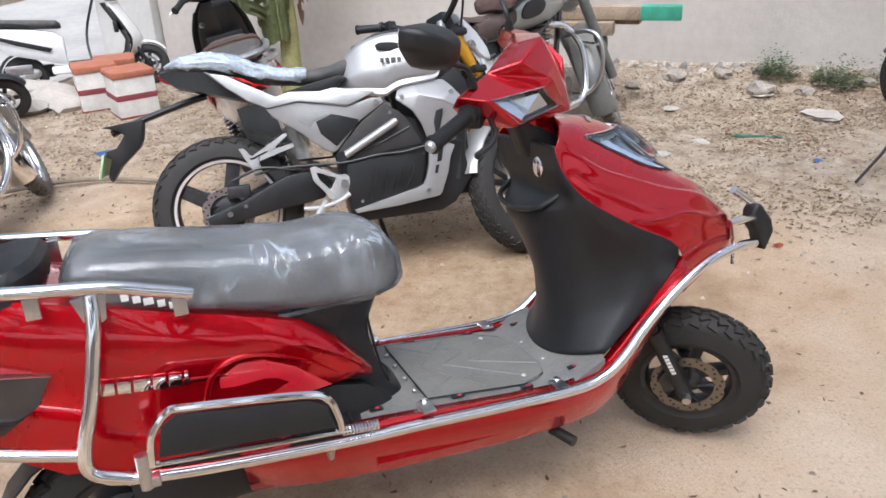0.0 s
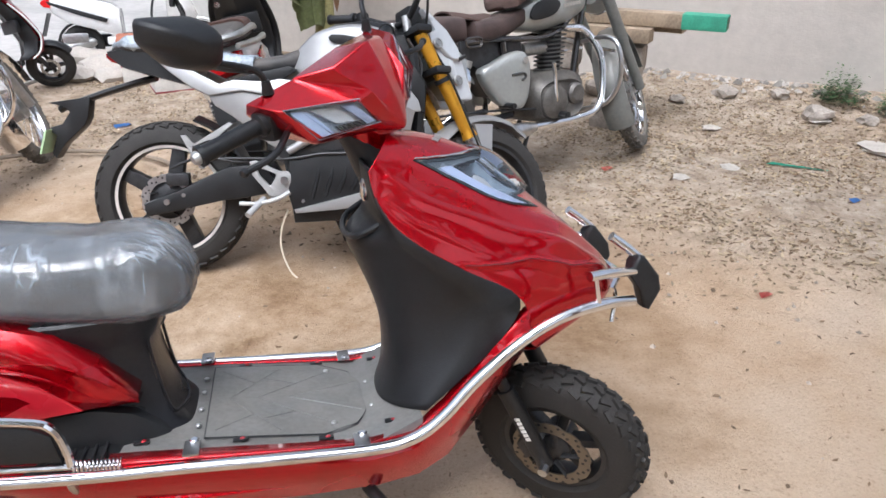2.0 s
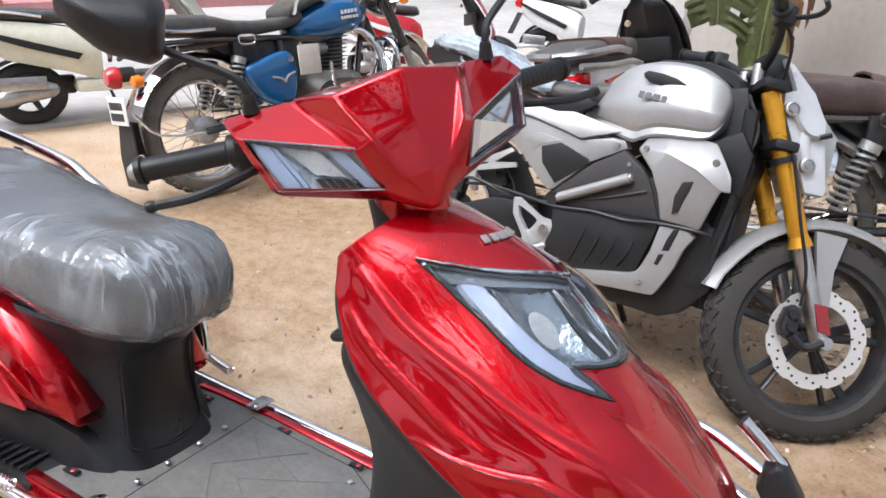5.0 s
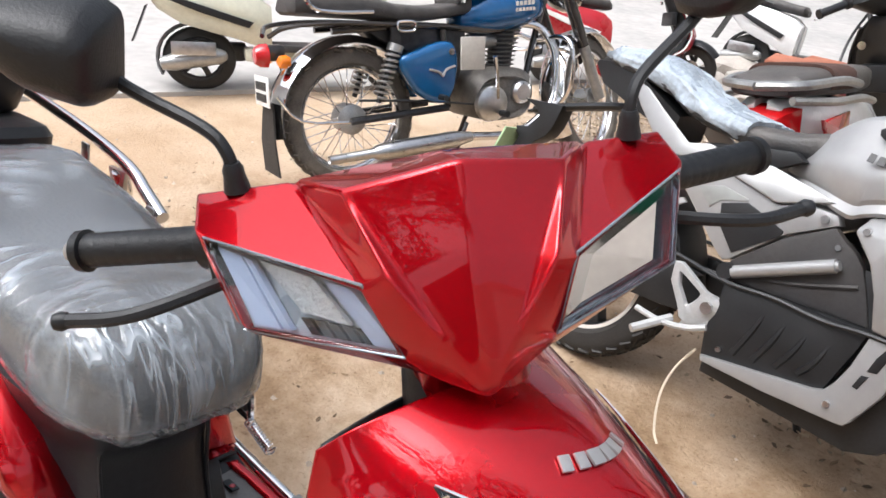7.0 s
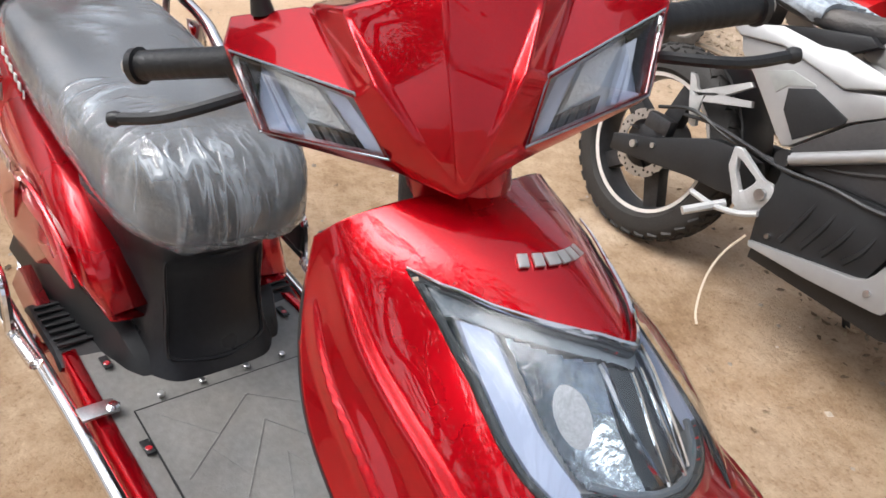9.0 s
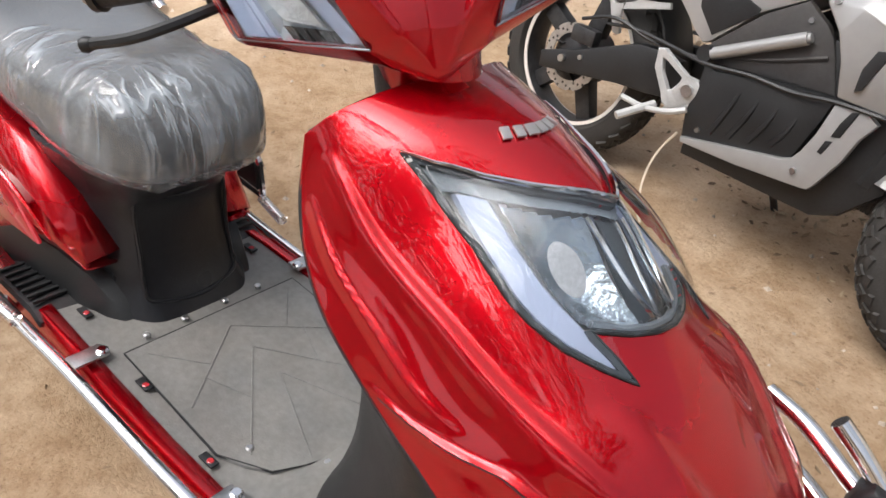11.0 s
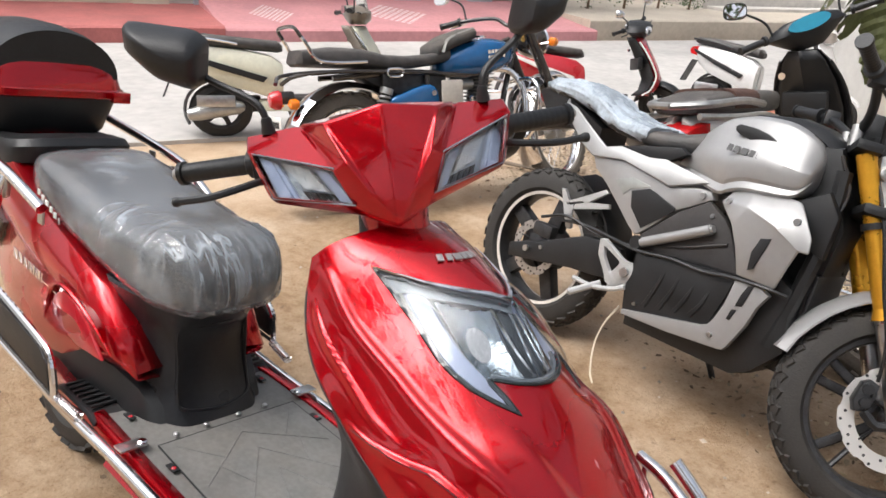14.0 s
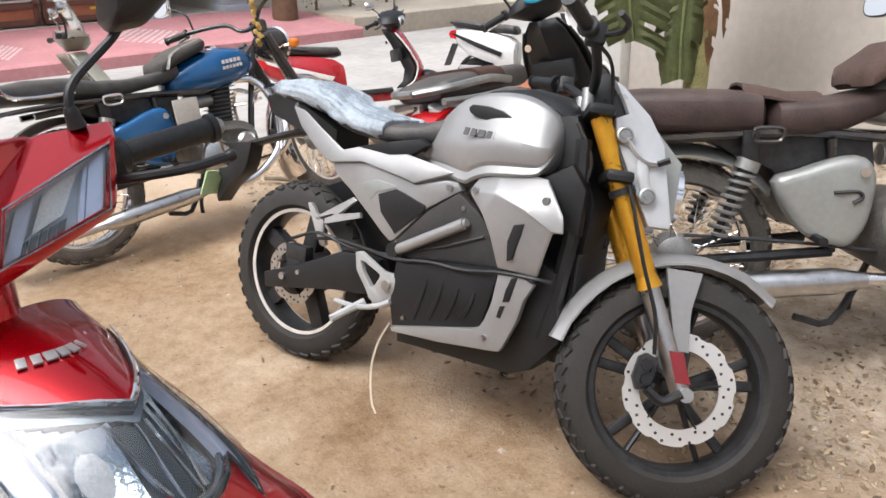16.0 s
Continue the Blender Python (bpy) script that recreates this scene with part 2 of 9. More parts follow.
def ring_lathe(profile, n=40, axis="y"):
    """A closed profile turned into a ring."""
    bm = bmesh.new()
    rings = []
    for r, h in profile:
        ring = []
        for k in range(n):
            a = 2 * math.pi * k / n
            c, s = r * math.cos(a), r * math.sin(a)
            ring.append(bm.verts.new({"y": (c, h, s), "z": (c, s, h), "x": (h, c, s)}[axis]))
        rings.append(ring)
    M = len(rings)
    for i in range(M):
        a, b = rings[i], rings[(i + 1) % M]
        for k in range(n):
            bm.faces.new((a[k], a[(k + 1) % n], b[(k + 1) % n], b[k]))
    return bm


def loft(rings, caps=True, closed=True):
    """Skins rings of equally many points."""
    bm = bmesh.new()
    V = [[bm.verts.new(p) for p in r] for r in rings]
    n = len(V[0])
    for a, b in zip(V, V[1:]):
        for k in range(n if closed else n - 1):
            bm.faces.new((a[k], a[(k + 1) % n], b[(k + 1) % n], b[k]))
    if caps and closed:
        bm.faces.new(V[0][::-1])
        bm.faces.new(V[-1])
    return bm


def plate(outline, y0, y1, bevel=0.004, smooth=0, seg=2):
    """An outline in x, z given thickness along y, with rounded rims."""
    if smooth:
        outline = [(p.x, p.z) for p in curve_points([(x, 0, z) for x, z in outline], smooth, True)]
    bm = bmesh.new()
    f = bm.faces.new([bm.verts.new((x, y0, z)) for x, z in outline])
    r = bmesh.ops.extrude_face_region(bm, geom=[f])
    bmesh.ops.translate(bm, verts=[g for g in r["geom"] if isinstance(g, bmesh.types.BMVert)], vec=(0, y1 - y0, 0))
    bmesh.ops.recalc_face_normals(bm, faces=bm.faces)
    if bevel > 0:
        rim = [e for e in bm.edges if abs(e.verts[0].co.y - e.verts[1].co.y) < 1e-7]
        bmesh.ops.bevel(bm, geom=rim, offset=bevel, segments=seg, affect="EDGES", profile=0.6, clamp_overlap=True)
    bmesh.ops.triangulate(bm, faces=[f for f in bm.faces if len(f.verts) > 4])
    return bm


def section(x, outline, m=None):
    """A ring at x from a half outline of (y, z), from the top middle down the left side to the bottom middle; mirrored to the right."""
    half = [(max(y, 0.0), z) for y, z in outline]
    ring = [Vector((x, y, z)) for y, z in half] + [Vector((x, -y, z)) for y, z in half[-2:0:-1]]
    return ring


def cyl(a, b, r, n=14, r2=None):
    return tube([a, b], r, n, 1, taper=(r, r2 if r2 is not None else r))


def bolt(at, axis="y", r=0.007, h=0.006):
    bm = lathe([(0.0, -h), (r, -h), (r, h * 0.4), (r * 0.7, h), (0.0, h)], 8, axis)
    bm.transform(Matrix.Translation(at))
    return bm


def bars(widths, h, gap, y, t=0.002):
    """Plain upright blocks in a row that stand for lettering, in the x, z plane."""
    bm = bmesh.new()
    x = 0
    for w in widths:
        bmesh.ops.create_cube(bm, size=1, matrix=Matrix.Translation((x + w / 2, y, h / 2)) @ Matrix.Diagonal((w, t, h, 1)))
        x += w + gap
    return bm


def relaxed(ob, levels=2):
    """Catmull-Clark smoothing of a panel."""
    s = ob.modifiers.new("round", "SUBSURF")
    s.levels = s.render_levels = levels
    return ob

# ---------- the setting ----------
TRODDEN_SHADE = (((1.25, 2.65), 0.4, 1.1), ((-0.3, 0.95), 0.8, 1.6), ((-0.5, 3.1), 0.6, 1.15))


def sand_material():
    m = bpy.data.materials.new("sandy_ground")
    m.use_nodes = True
    nt = m.node_tree
    b = nt.nodes["Principled BSDF"]
    b.inputs["Roughness"].default_value = 0.95
    b.inputs["Specular IOR Level"].default_value = 0.2
    L = nt.links.new
    tc = nt.nodes.new("ShaderNodeTexCoord")

    def noise_node(scale, detail=6, rough=0.6):
        n = nt.nodes.new("ShaderNodeTexNoise")
        n.inputs["Scale"].default_value, n.inputs["Detail"].default_value, n.inputs["Roughness"].default_value = scale, detail, rough
        L(tc.outputs["Object"], n.inputs["Vector"])
        return n

    def ramp(src, stops):
        r = nt.nodes.new("ShaderNodeValToRGB")
        while len(r.color_ramp.elements) < len(stops):
            r.color_ramp.elements.new(0.5)
        for e, (p, c) in zip(r.color_ramp.elements, stops):
            e.position, e.color = p, (*c, 1)
        L(src, r.inputs[0])
        return r.outputs[0]

    def mix(fac, a, c, mode="MIX"):
        x = nt.nodes.new("ShaderNodeMix")
        x.data_type, x.blend_type = "RGBA", mode
        if isinstance(fac, float):
            x.inputs[0].default_value = fac
        else:
            L(fac, x.inputs[0])
        L(a, x.inputs[6])
        L(c, x.inputs[7])
        return x.outputs[2]

    sand = ramp(noise_node(1.3).outputs["Fac"], [(0.28, (0.43, 0.31, 0.20)), (0.46, (0.56, 0.43, 0.305)), (0.70, (0.645, 0.53, 0.41))])
    soil = ramp(noise_node(7.0, 8, 0.7).outputs["Fac"], [(0.3, (0.20, 0.155, 0.115)), (0.48, (0.38, 0.31, 0.24)), (0.68, (0.54, 0.465, 0.385))])
    # litter and darker soil lie towards the boundary wall
    sep = nt.nodes.new("ShaderNodeSeparateXYZ")
    L(tc.outputs["Object"], sep.inputs[0])
    ma = nt.nodes.new("ShaderNodeMath")
    ma.operation = "MULTIPLY_ADD"
    ma.inputs[1].default_value = 0.55
    L(sep.outputs["X"], ma.inputs[0])
    L(sep.outputs["Y"], ma.inputs[2])
    nz = noise_node(0.9, 4)
    ad = nt.nodes.new("ShaderNodeMath")
    ad.operation = "MULTIPLY_ADD"
    ad.inputs[1].default_value = 2.4
    L(nz.outputs["Fac"], ad.inputs[0])
    L(ma.outputs[0], ad.inputs[2])
    mr = nt.nodes.new("ShaderNodeMapRange")
    mr.inputs["From Min"].default_value, mr.inputs["From Max"].default_value = 4.9, 6.3
    L(ad.outputs[0], mr.inputs["Value"])
    base = mix(mr.outputs[0], sand, soil)
    speck = ramp(noise_node(95, 3).outputs["Fac"], [(0.28, (0.70, 0.66, 0.62)), (0.42, (0.97, 0.96, 0.95)), (0.60, (1.0, 1.0, 1.0)), (0.74, (1.14, 1.12, 1.10))])
    col = mix(1.0, base, speck, "MULTIPLY")
    # trodden brown earth and the machines' soft shade, both painted into the sand colour
    for (px, py), r0, r1 in TRODDEN_SHADE:
        dv = nt.nodes.new("ShaderNodeVectorMath")
        dv.operation = "DISTANCE"
        dv.inputs[1].default_value = (px, py, 0)
        L(tc.outputs["Object"], dv.inputs[0])
        ed = nt.nodes.new("ShaderNodeMath")
        ed.operation = "MULTIPLY_ADD"
        ed.inputs[1].default_value = 1.5
        L(noise_node(2.6, 6, 0.65).outputs["Fac"], ed.inputs[0])
        L(dv.outputs["Value"], ed.inputs[2])
        zr = nt.nodes.new("ShaderNodeMapRange")
        zr.inputs["From Min"].default_value, zr.inputs["From Max"].default_value = r1 + 0.75, r0 + 0.75
        L(ed.outputs[0], zr.inputs["Value"])
        shaded_earth = ramp(noise_node(19, 7, 0.7).outputs["Fac"], [(0.35, (0.60, 0.53, 0.45)), (0.60, (0.80, 0.76, 0.70))])
        one = nt.nodes.new("ShaderNodeMix")
        one.data_type = "RGBA"
        L(zr.outputs[0], one.inputs[0])
        one.inputs[6].default_value = (1, 1, 1, 1)
        L(shaded_earth, one.inputs[7])
        col = mix(1.0, col, one.outputs[2], "MULTIPLY")
    damp = ramp(noise_node(0.55, 5).outputs["Fac"], [(0.34, (0.86, 0.80, 0.74)), (0.58, (1, 1, 1))])
    L(mix(1.0, col, damp, "MULTIPLY"), b.inputs["Base Color"])
    bp = nt.nodes.new("ShaderNodeBump")
    bp.inputs["Strength"].default_value, bp.inputs["Distance"].default_value = 0.6, 0.022
    b1, b2 = noise_node(60, 6, 0.75), noise_node(8, 6)
    s = nt.nodes.new("ShaderNodeMath")
    s.operation = "MULTIPLY_ADD"
    s.inputs[1].default_value = 1.6
    L(b2.outputs["Fac"], s.inputs[0])
    L(b1.outputs["Fac"], s.inputs[2])
    L(s.outputs[0], bp.inputs["Height"])
    L(bp.outputs[0], b.inputs["Normal"])
    return m


WALL = pose(3.55, 5.45, 0, 0, 0, -36)
ROAD = pose(-2.7, 3.4, 0, 0, 0, 71)
WALL_I, ROAD_I = WALL.inverted(), ROAD.inverted()


def ground_height(x, y):
    """Gentle unevenness of the yard, with a low bank against the wall."""
    p = Vector((x, y, 0))
    h = 0.012 * noise.noise(p * 1.7) + 0.006 * noise.noise(p * 5.1) + 0.004 * noise.noise(p * 11.0)
    w = WALL_I @ p
    if w.x > -1.5 and w.y < 0.4:
        h += 0.20 * max(0.0, min(1.0, 1 + w.y / 0.95)) ** 1.3 * min(1.0, w.x + 1.5)
    r = ROAD_I @ p
    if r.y > -0.5:
        h *= max(0.0, min(1.0, -r.y * 2))
    far = max(abs(x - 1), abs(y - 3))
    return h * max(0.0, min(1.0, (14 - far) / 4)) - 0.012


def build_ground():
    xs = [-600, -200, -80, -40, -20, -12, -8] + [-6 + 0.08 * i for i in range(175)] + [9, 12, 20, 40, 80, 200, 600]
    ys = [-600, -200, -80, -40, -20, -10, -6] + [-4 + 0.08 * i for i in range(165)] + [10, 12, 20, 40, 80, 200, 600]
    verts = [(x, y, ground_height(x, y)) for y in ys for x in xs]
    nx = len(xs)
    faces = [(j * nx + i, j * nx + i + 1, (j + 1) * nx + i + 1, (j + 1) * nx + i) for j in range(len(ys) - 1) for i in range(nx - 1)]
    me = bpy.data.meshes.new("ground")
    me.from_pydata(verts, [], faces)
    me.shade_smooth()
    me.materials.append(sand_material())
    tagged(new("ground", me), "bare sandy yard with trodden dust and litter", "ground", kind="structure")


build_ground()

WALLM = mat("painted_plaster", (0.49, 0.45, 0.405), 0.85, var=0.10, scale=1.6, bump=0.25, bscale=45)
CONC = mat("pale_concrete", (0.50, 0.47, 0.43), 0.85, var=0.16, scale=1.2, bump=0.2, bscale=30)
PINK = mat("pink_painted_concrete", (0.52, 0.24, 0.25), 0.8, var=0.14, scale=2.0, bump=0.15, bscale=40)
DEEPRED = mat("red_oxide_paint", (0.38, 0.12, 0.11), 0.8, var=0.18, scale=3, bump=0.15, bscale=40)
CREAMW = mat("cream_wall_paint", (0.62, 0.55, 0.44), 0.85, var=0.08, scale=1.5, bump=0.15, bscale=40)
GREYW = mat("grey_wall_paint", (0.42, 0.46, 0.50), 0.8, var=0.08, scale=1.5, bump=0.1, bscale=40)
GATEB = mat("brown_gate_paint", (0.13, 0.055, 0.035), 0.4, var=0.2, scale=8)
SLATW = mat("pale_gate_slats", (0.62, 0.60, 0.58), 0.4, 0.3, var=0.1, scale=8)
CHALK = mat("white_chalk", (0.75, 0.62, 0.62), 0.9, var=0.15, scale=20)
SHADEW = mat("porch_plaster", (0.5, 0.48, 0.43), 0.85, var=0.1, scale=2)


def setting(name, bm, material, m, label, category, smooth=False):
    ob = part(name, bm, material, None, label, smooth)
    ob.matrix_world = m
    return tagged(ob, label, category, kind="structure")


def build_wall():
    # plastered boundary wall, with a slightly wavy face
    bm = bmesh.new()
    bmesh.ops.create_grid(bm, x_segments=90, y_segments=20, size=0.5, matrix=pose(0, 0, 0, 90) )
    bm.transform(Matrix.Translation((1.375, 0, 1.25)) @ Matrix.Diagonal((12.05, 1, 2.7, 1)))
    for v in bm.verts:
        v.co.y = 0.008 * noise.noise(Vector((v.co.x * 1.1, 0, v.co.z * 1.6)))
    r = bmesh.ops.extrude_face_region(bm, geom=bm.faces[:])
    for g in r["geom"]:
        if isinstance(g, bmesh.types.BMVert):
            g.co.y = 0.23
    setting("wall_north", bm, WALLM, WALL, "plain beige plastered boundary wall, stained at its foot", "wall")


build_wall()


def build_street():
    bm = box(60, 4.1, 0.2, 0, (4, 2.05, -0.085))
    setting("road", bm, mat("worn_street_concrete", (0.43, 0.41, 0.385), 0.88, var=0.16, scale=1.1, bump=0.25, bscale=35), ROAD, "pale worn concrete street", "road")
    # raised pink forecourt with a red kerb
    n = 40
    bm = bmesh.new()
    prof = [(4.1, -0.2), (4.1, 0.14), (4.14, 0.16), (4.45, 0.17), (6.2, 0.33), (6.2, -0.2)]
    bm = loft([[Vector((x, y, z)) for y, z in prof] for x in (0.75, 5.9)])
    setting("pavement", bm, PINK, ROAD, "pink painted forecourt ramp with white chalk patterns", "pavement")
    bm = loft([[Vector((x, y, z)) for y, z in [(4.08, -0.2), (4.08, 0.17), (4.12, 0.19), (6.3, 0.21), (6.3, -0.2)]] for x in (-14, 0.75)])
    setting("pavement_2", bm, DEEPRED, ROAD, "red oxide painted kerb ledge before the house", "pavement")
    bm = loft([[Vector((x, y, z)) for y, z in [(4.3, -0.2), (4.3, 0.26), (4.34, 0.28), (9, 0.30), (9, -0.2)]] for x in (5.9, 26)])
    setting("kerb", bm, mat("beige_kerb", (0.48, 0.42, 0.34), 0.85, var=0.12, scale=2), ROAD, "beige concrete kerb of the garden bed", "kerb")


build_street()
bm = box(0.66, 0.42, 2.5, 0.012, (-5.0, 0.12, 1.2))
setting("wall_end_pillar", bm, mat("pale_grey_paint", (0.56, 0.55, 0.52), 0.85, var=0.08, scale=2, bump=0.2, bscale=50), WALL, "pale grey plastered pillar closing the wall", "pillar")


# unseen plain walls added behind the viewer, to darken reflections in the red paint
setting("unseen_wall_south", box(26, 0.22, 3.2, 0.02, (3, -11.5, 1.55)), WALLM, Matrix(), "unseen plain beige wall added behind the yard to darken reflections", "wall")
setting("unseen_wall_east", box(0.22, 13.0, 3.2, 0.02, (10.5, -4.8, 1.55)), WALLM, Matrix(), "unseen plain beige wall added beside the yard to darken reflections", "wall")


# ---------- the houses over the street ----------
def house(name, m, label):
    return tagged(thing(name, m, label, "house"), label)


def cuboid(x0, x1, y0, y1, z0, z1, bevel=0.0):
    return box(x1 - x0, y1 - y0, z1 - z0, bevel, ((x0 + x1) / 2, (y0 + y1) / 2, (z0 + z1) / 2))


ORANGEP = mat("rust_orange_panel", (0.34, 0.12, 0.06), 0.5, var=0.15, scale=6)
SHRUB = mat("shrub_green", (0.05, 0.09, 0.03), 0.6, island=0.4)
BARK = mat("brown_bark", (0.14, 0.085, 0.05), 0.9, var=0.3, scale=7, bump=0.5, bscale=40)
FY = 6.2


def build_house():
    t = house("house", ROAD, "low street house with grey pillars, brown gate and cream walls")
    part("left_wall", cuboid(-14, -0.05, FY + 0.5, FY + 0.75, -0.1, 3.4), CREAMW, t, "cream plastered wall")
    part("side_wall", cuboid(0.32, 0.74, FY + 0.12, FY + 0.35, 0.1, 3.4), CREAMW, t)
    for x0, x1, mm in ((-0.05, 0.34, CREAMW), (0.72, 1.14, GREYW), (3.62, 3.98, GREYW), (4.86, 5.22, GREYW)):
        p = part("pillar", cuboid(x0, x1, FY - 0.08, FY + 0.38, 0.1, 3.3, 0.012), mm, t, "square plastered pillar")
        part("plinth", cuboid(x0 - 0.03, x1 + 0.03, FY - 0.11, FY + 0.40, 0.1, 0.42 if mm is GREYW else 0.30, 0.01), mm, p)
    part("lintel", cuboid(-0.05, 5.22, FY - 0.05, FY + 0.36, 2.6, 3.4), CREAMW, t)
    part("porch_wall", cuboid(-0.05, 5.22, FY + 2.6, FY + 2.8, 0, 3.4), SHADEW, t)
    part("porch_floor", cuboid(0.3, 5.3, FY, FY + 2.7, 0.0, 0.335), CONC, t)
    part("porch_side", cuboid(4.9, 5.1, FY + 0.3, FY + 2.7, 0.3, 2.7), SHADEW, t)
    part("roof", cuboid(-14, 5.5, FY - 0.5, FY + 7, 3.4, 3.6), CONC, t)
    # planter window on the left
    pl = part("planter_wall", cuboid(-1.6, -0.05, FY - 0.02, FY + 0.1, 0.15, 0.36), CREAMW, t, "cream planter edge")
    for k in range(7):
        part("louvre", cuboid(-1.6, -0.05, FY + 0.38, FY + 0.42, 0.55 + 0.17 * k, 0.69 + 0.17 * k), GREYP, t)
    rg = random.Random(3)
    bm = bmesh.new()
    for k in range(260):
        c = Vector((rg.uniform(-1.55, -0.1), rg.uniform(FY + 0.12, FY + 0.34), 0.36 + rg.random() * 0.2))
        u = Vector((rg.uniform(-1, 1), rg.uniform(-1, 1), rg.uniform(-0.3, 1))).normalized() * rg.uniform(0.03, 0.06)
        w = u.orthogonal().normalized() * 0.014
        bm.faces.new([bm.verts.new(q) for q in (c - w, c + w, c + u)])
    tagged(part("dry_shrubs", bm, mat("dry_shrub", (0.22, 0.19, 0.12), 0.8, island=0.4), t, "dry planter shrubs", False), kind="stuff")
    # two gate leaves
    for x0, x1, extra in ((1.16, 2.36, 0), (2.40, 3.60, 1)):
        g = part("gate_leaf", merge(cuboid(x0, x0 + 0.07, FY + 0.1, FY + 0.16, 0.36, 2.2, 0.004), cuboid(x1 - 0.07, x1, FY + 0.1, FY + 0.16, 0.36, 2.2, 0.004), *[cuboid(x0, x1, FY + 0.1, FY + 0.16, z, z + 0.075, 0.004) for z in (0.36, 0.56, 0.92, 1.35, 2.12)]), GATEB, t, "brown steel gate leaf with pale slats")
        part("lower_panel", cuboid(x0 + 0.07, x1 - 0.07, FY + 0.12, FY + 0.14, 0.435, 0.56), ORANGEP, g, "rust orange panel")
        if extra:
            part("yellow_strip", cuboid(x0 + 0.6, x1 - 0.09, FY + 0.112, FY + 0.13, 0.50, 0.535), mat("yellow_strip", (0.65, 0.45, 0.05), 0.5), g)
        for k in range(22):
            z = 0.65 + 0.042 * k
            if 0.90 < z + 0.02 < 1.0 or 1.33 < z + 0.02 < 1.43:
                continue
            part("slat", cuboid(x0 + 0.07, x1 - 0.07, FY + 0.11, FY + 0.135, z, z + 0.024, 0.003), SLATW, g)
    return t


build_house()


def build_neighbour():
    t = house("neighbour_house", ROAD, "grey neighbouring house with pale steps and a dark gate frame")
    part("wall", cuboid(5.4, 10.6, 8.3, 8.55, 0, 3.4), GREYW, t, "pale blue-grey wall")
    part("wall", cuboid(14.2, 30, 7.6, 7.85, 0, 3.4), CREAMW, t)
    part("wall", cuboid(10.6, 14.2, 9.6, 9.85, 0, 3.4), GREYW, t)
    part("roof", cuboid(5.4, 30, 7.8, 15, 3.4, 3.6), CONC, t)
    for k in range(3):
        part("step", cuboid(9.6 - 0.1 * k, 14.0, 5.6 + 0.4 * k, 6.6 + 0.4 * k, 0.1, 0.34 + 0.14 * k, 0.01), CONC, t, "pale concrete step")
    for x in (10.7, 11.3, 13.2, 14.1):
        part("gate_post", cuboid(x, x + 0.08, 7.6, 7.68, 0.3, 2.6, 0.006), GLOSSB, t, "black gate post")
    part("white_gate", cuboid(11.4, 13.2, 7.62, 7.66, 0.8, 2.4), SLATW, t)


build_neighbour()


def foliage(n, spread, seed, size=(0.03, 0.06)):
    rg = random.Random(seed)
    bm = bmesh.new()
    for k in range(n):
        d = Vector((rg.gauss(0, 1), rg.gauss(0, 1), rg.gauss(0, 1)))
        d.normalize()
        r = rg.random() ** 0.45 * (1 + 0.35 * noise.noise(d * 2.2 + Vector((seed, 0, 0))))
        c = Vector((d.x * spread[0] * r, d.y * spread[1] * r, d.z * spread[2] * r))
        u = Vector((rg.uniform(-1, 1), rg.uniform(-1, 1), rg.uniform(-0.6, 0.8))).normalized() * rg.uniform(*size)
        w = u.orthogonal().normalized()
        w = (w * math.cos(k) + u.normalized().cross(w) * math.sin(k)) * u.length * 0.28
        bm.faces.new([bm.verts.new(q) for q in (c, c + u * 0.5 + w, c + u, c + u * 0.5 - w)])
    return bm


for i, (x, y, sx, sz) in enumerate(((6.1, 5.6, 0.35, 0.5), (6.8, 5.7, 0.45, 0.65), (7.6, 5.8, 0.5, 0.55), (8.4, 5.9, 0.4, 0.4), (9.0, 5.8, 0.35, 0.3))):
    t = thing("shrub", ROAD @ pose(x, y, 0.28), "leafy green garden shrub in the bed over the street", "shrub", "garden shrubs")
    part("stem", tube([(0, 0, -0.05), (0.03, 0.02, sz * 0.6), (0.0, 0.0, sz)], 0.02, 6, 3, taper=(0.025, 0.008)), BARK, t)
    part("foliage", foliage(420, (sx, sx * 0.8, sz * 0.7), i + 8), SHRUB, t, "", False, m=pose(0, 0, sz * 0.75))


def build_street_tree(x, y):
    t = thing("street_tree", ROAD @ pose(x, y, 0.2), "roadside tree with a rough brown trunk before the house", "tree")
    part("trunk", tube([(0, 0, -0.1), (0.02, 0.02, 0.9), (-0.05, 0.05, 2.2), (0.1, 0, 3.4)], 0.17, 14, 4, taper=(0.19, 0.12)), BARK, t)
    for a in (20, 110, 200, 290):
        part("limb", tube([(0.05, 0, 2.9), (0.7 * math.cos(radians(a)), 0.7 * math.sin(radians(a)), 3.8), (1.3 * math.cos(radians(a)), 1.3 * math.sin(radians(a)), 4.4)], 0.06, 8, 3, taper=(0.08, 0.03)), BARK, t)
    part("crown", foliage(5000, (2.3, 2.3, 1.3), 77, (0.08, 0.14)), SHRUB, t, "", False, m=pose(0, 0, 4.6))


build_street_tree(5.35, 5.25)

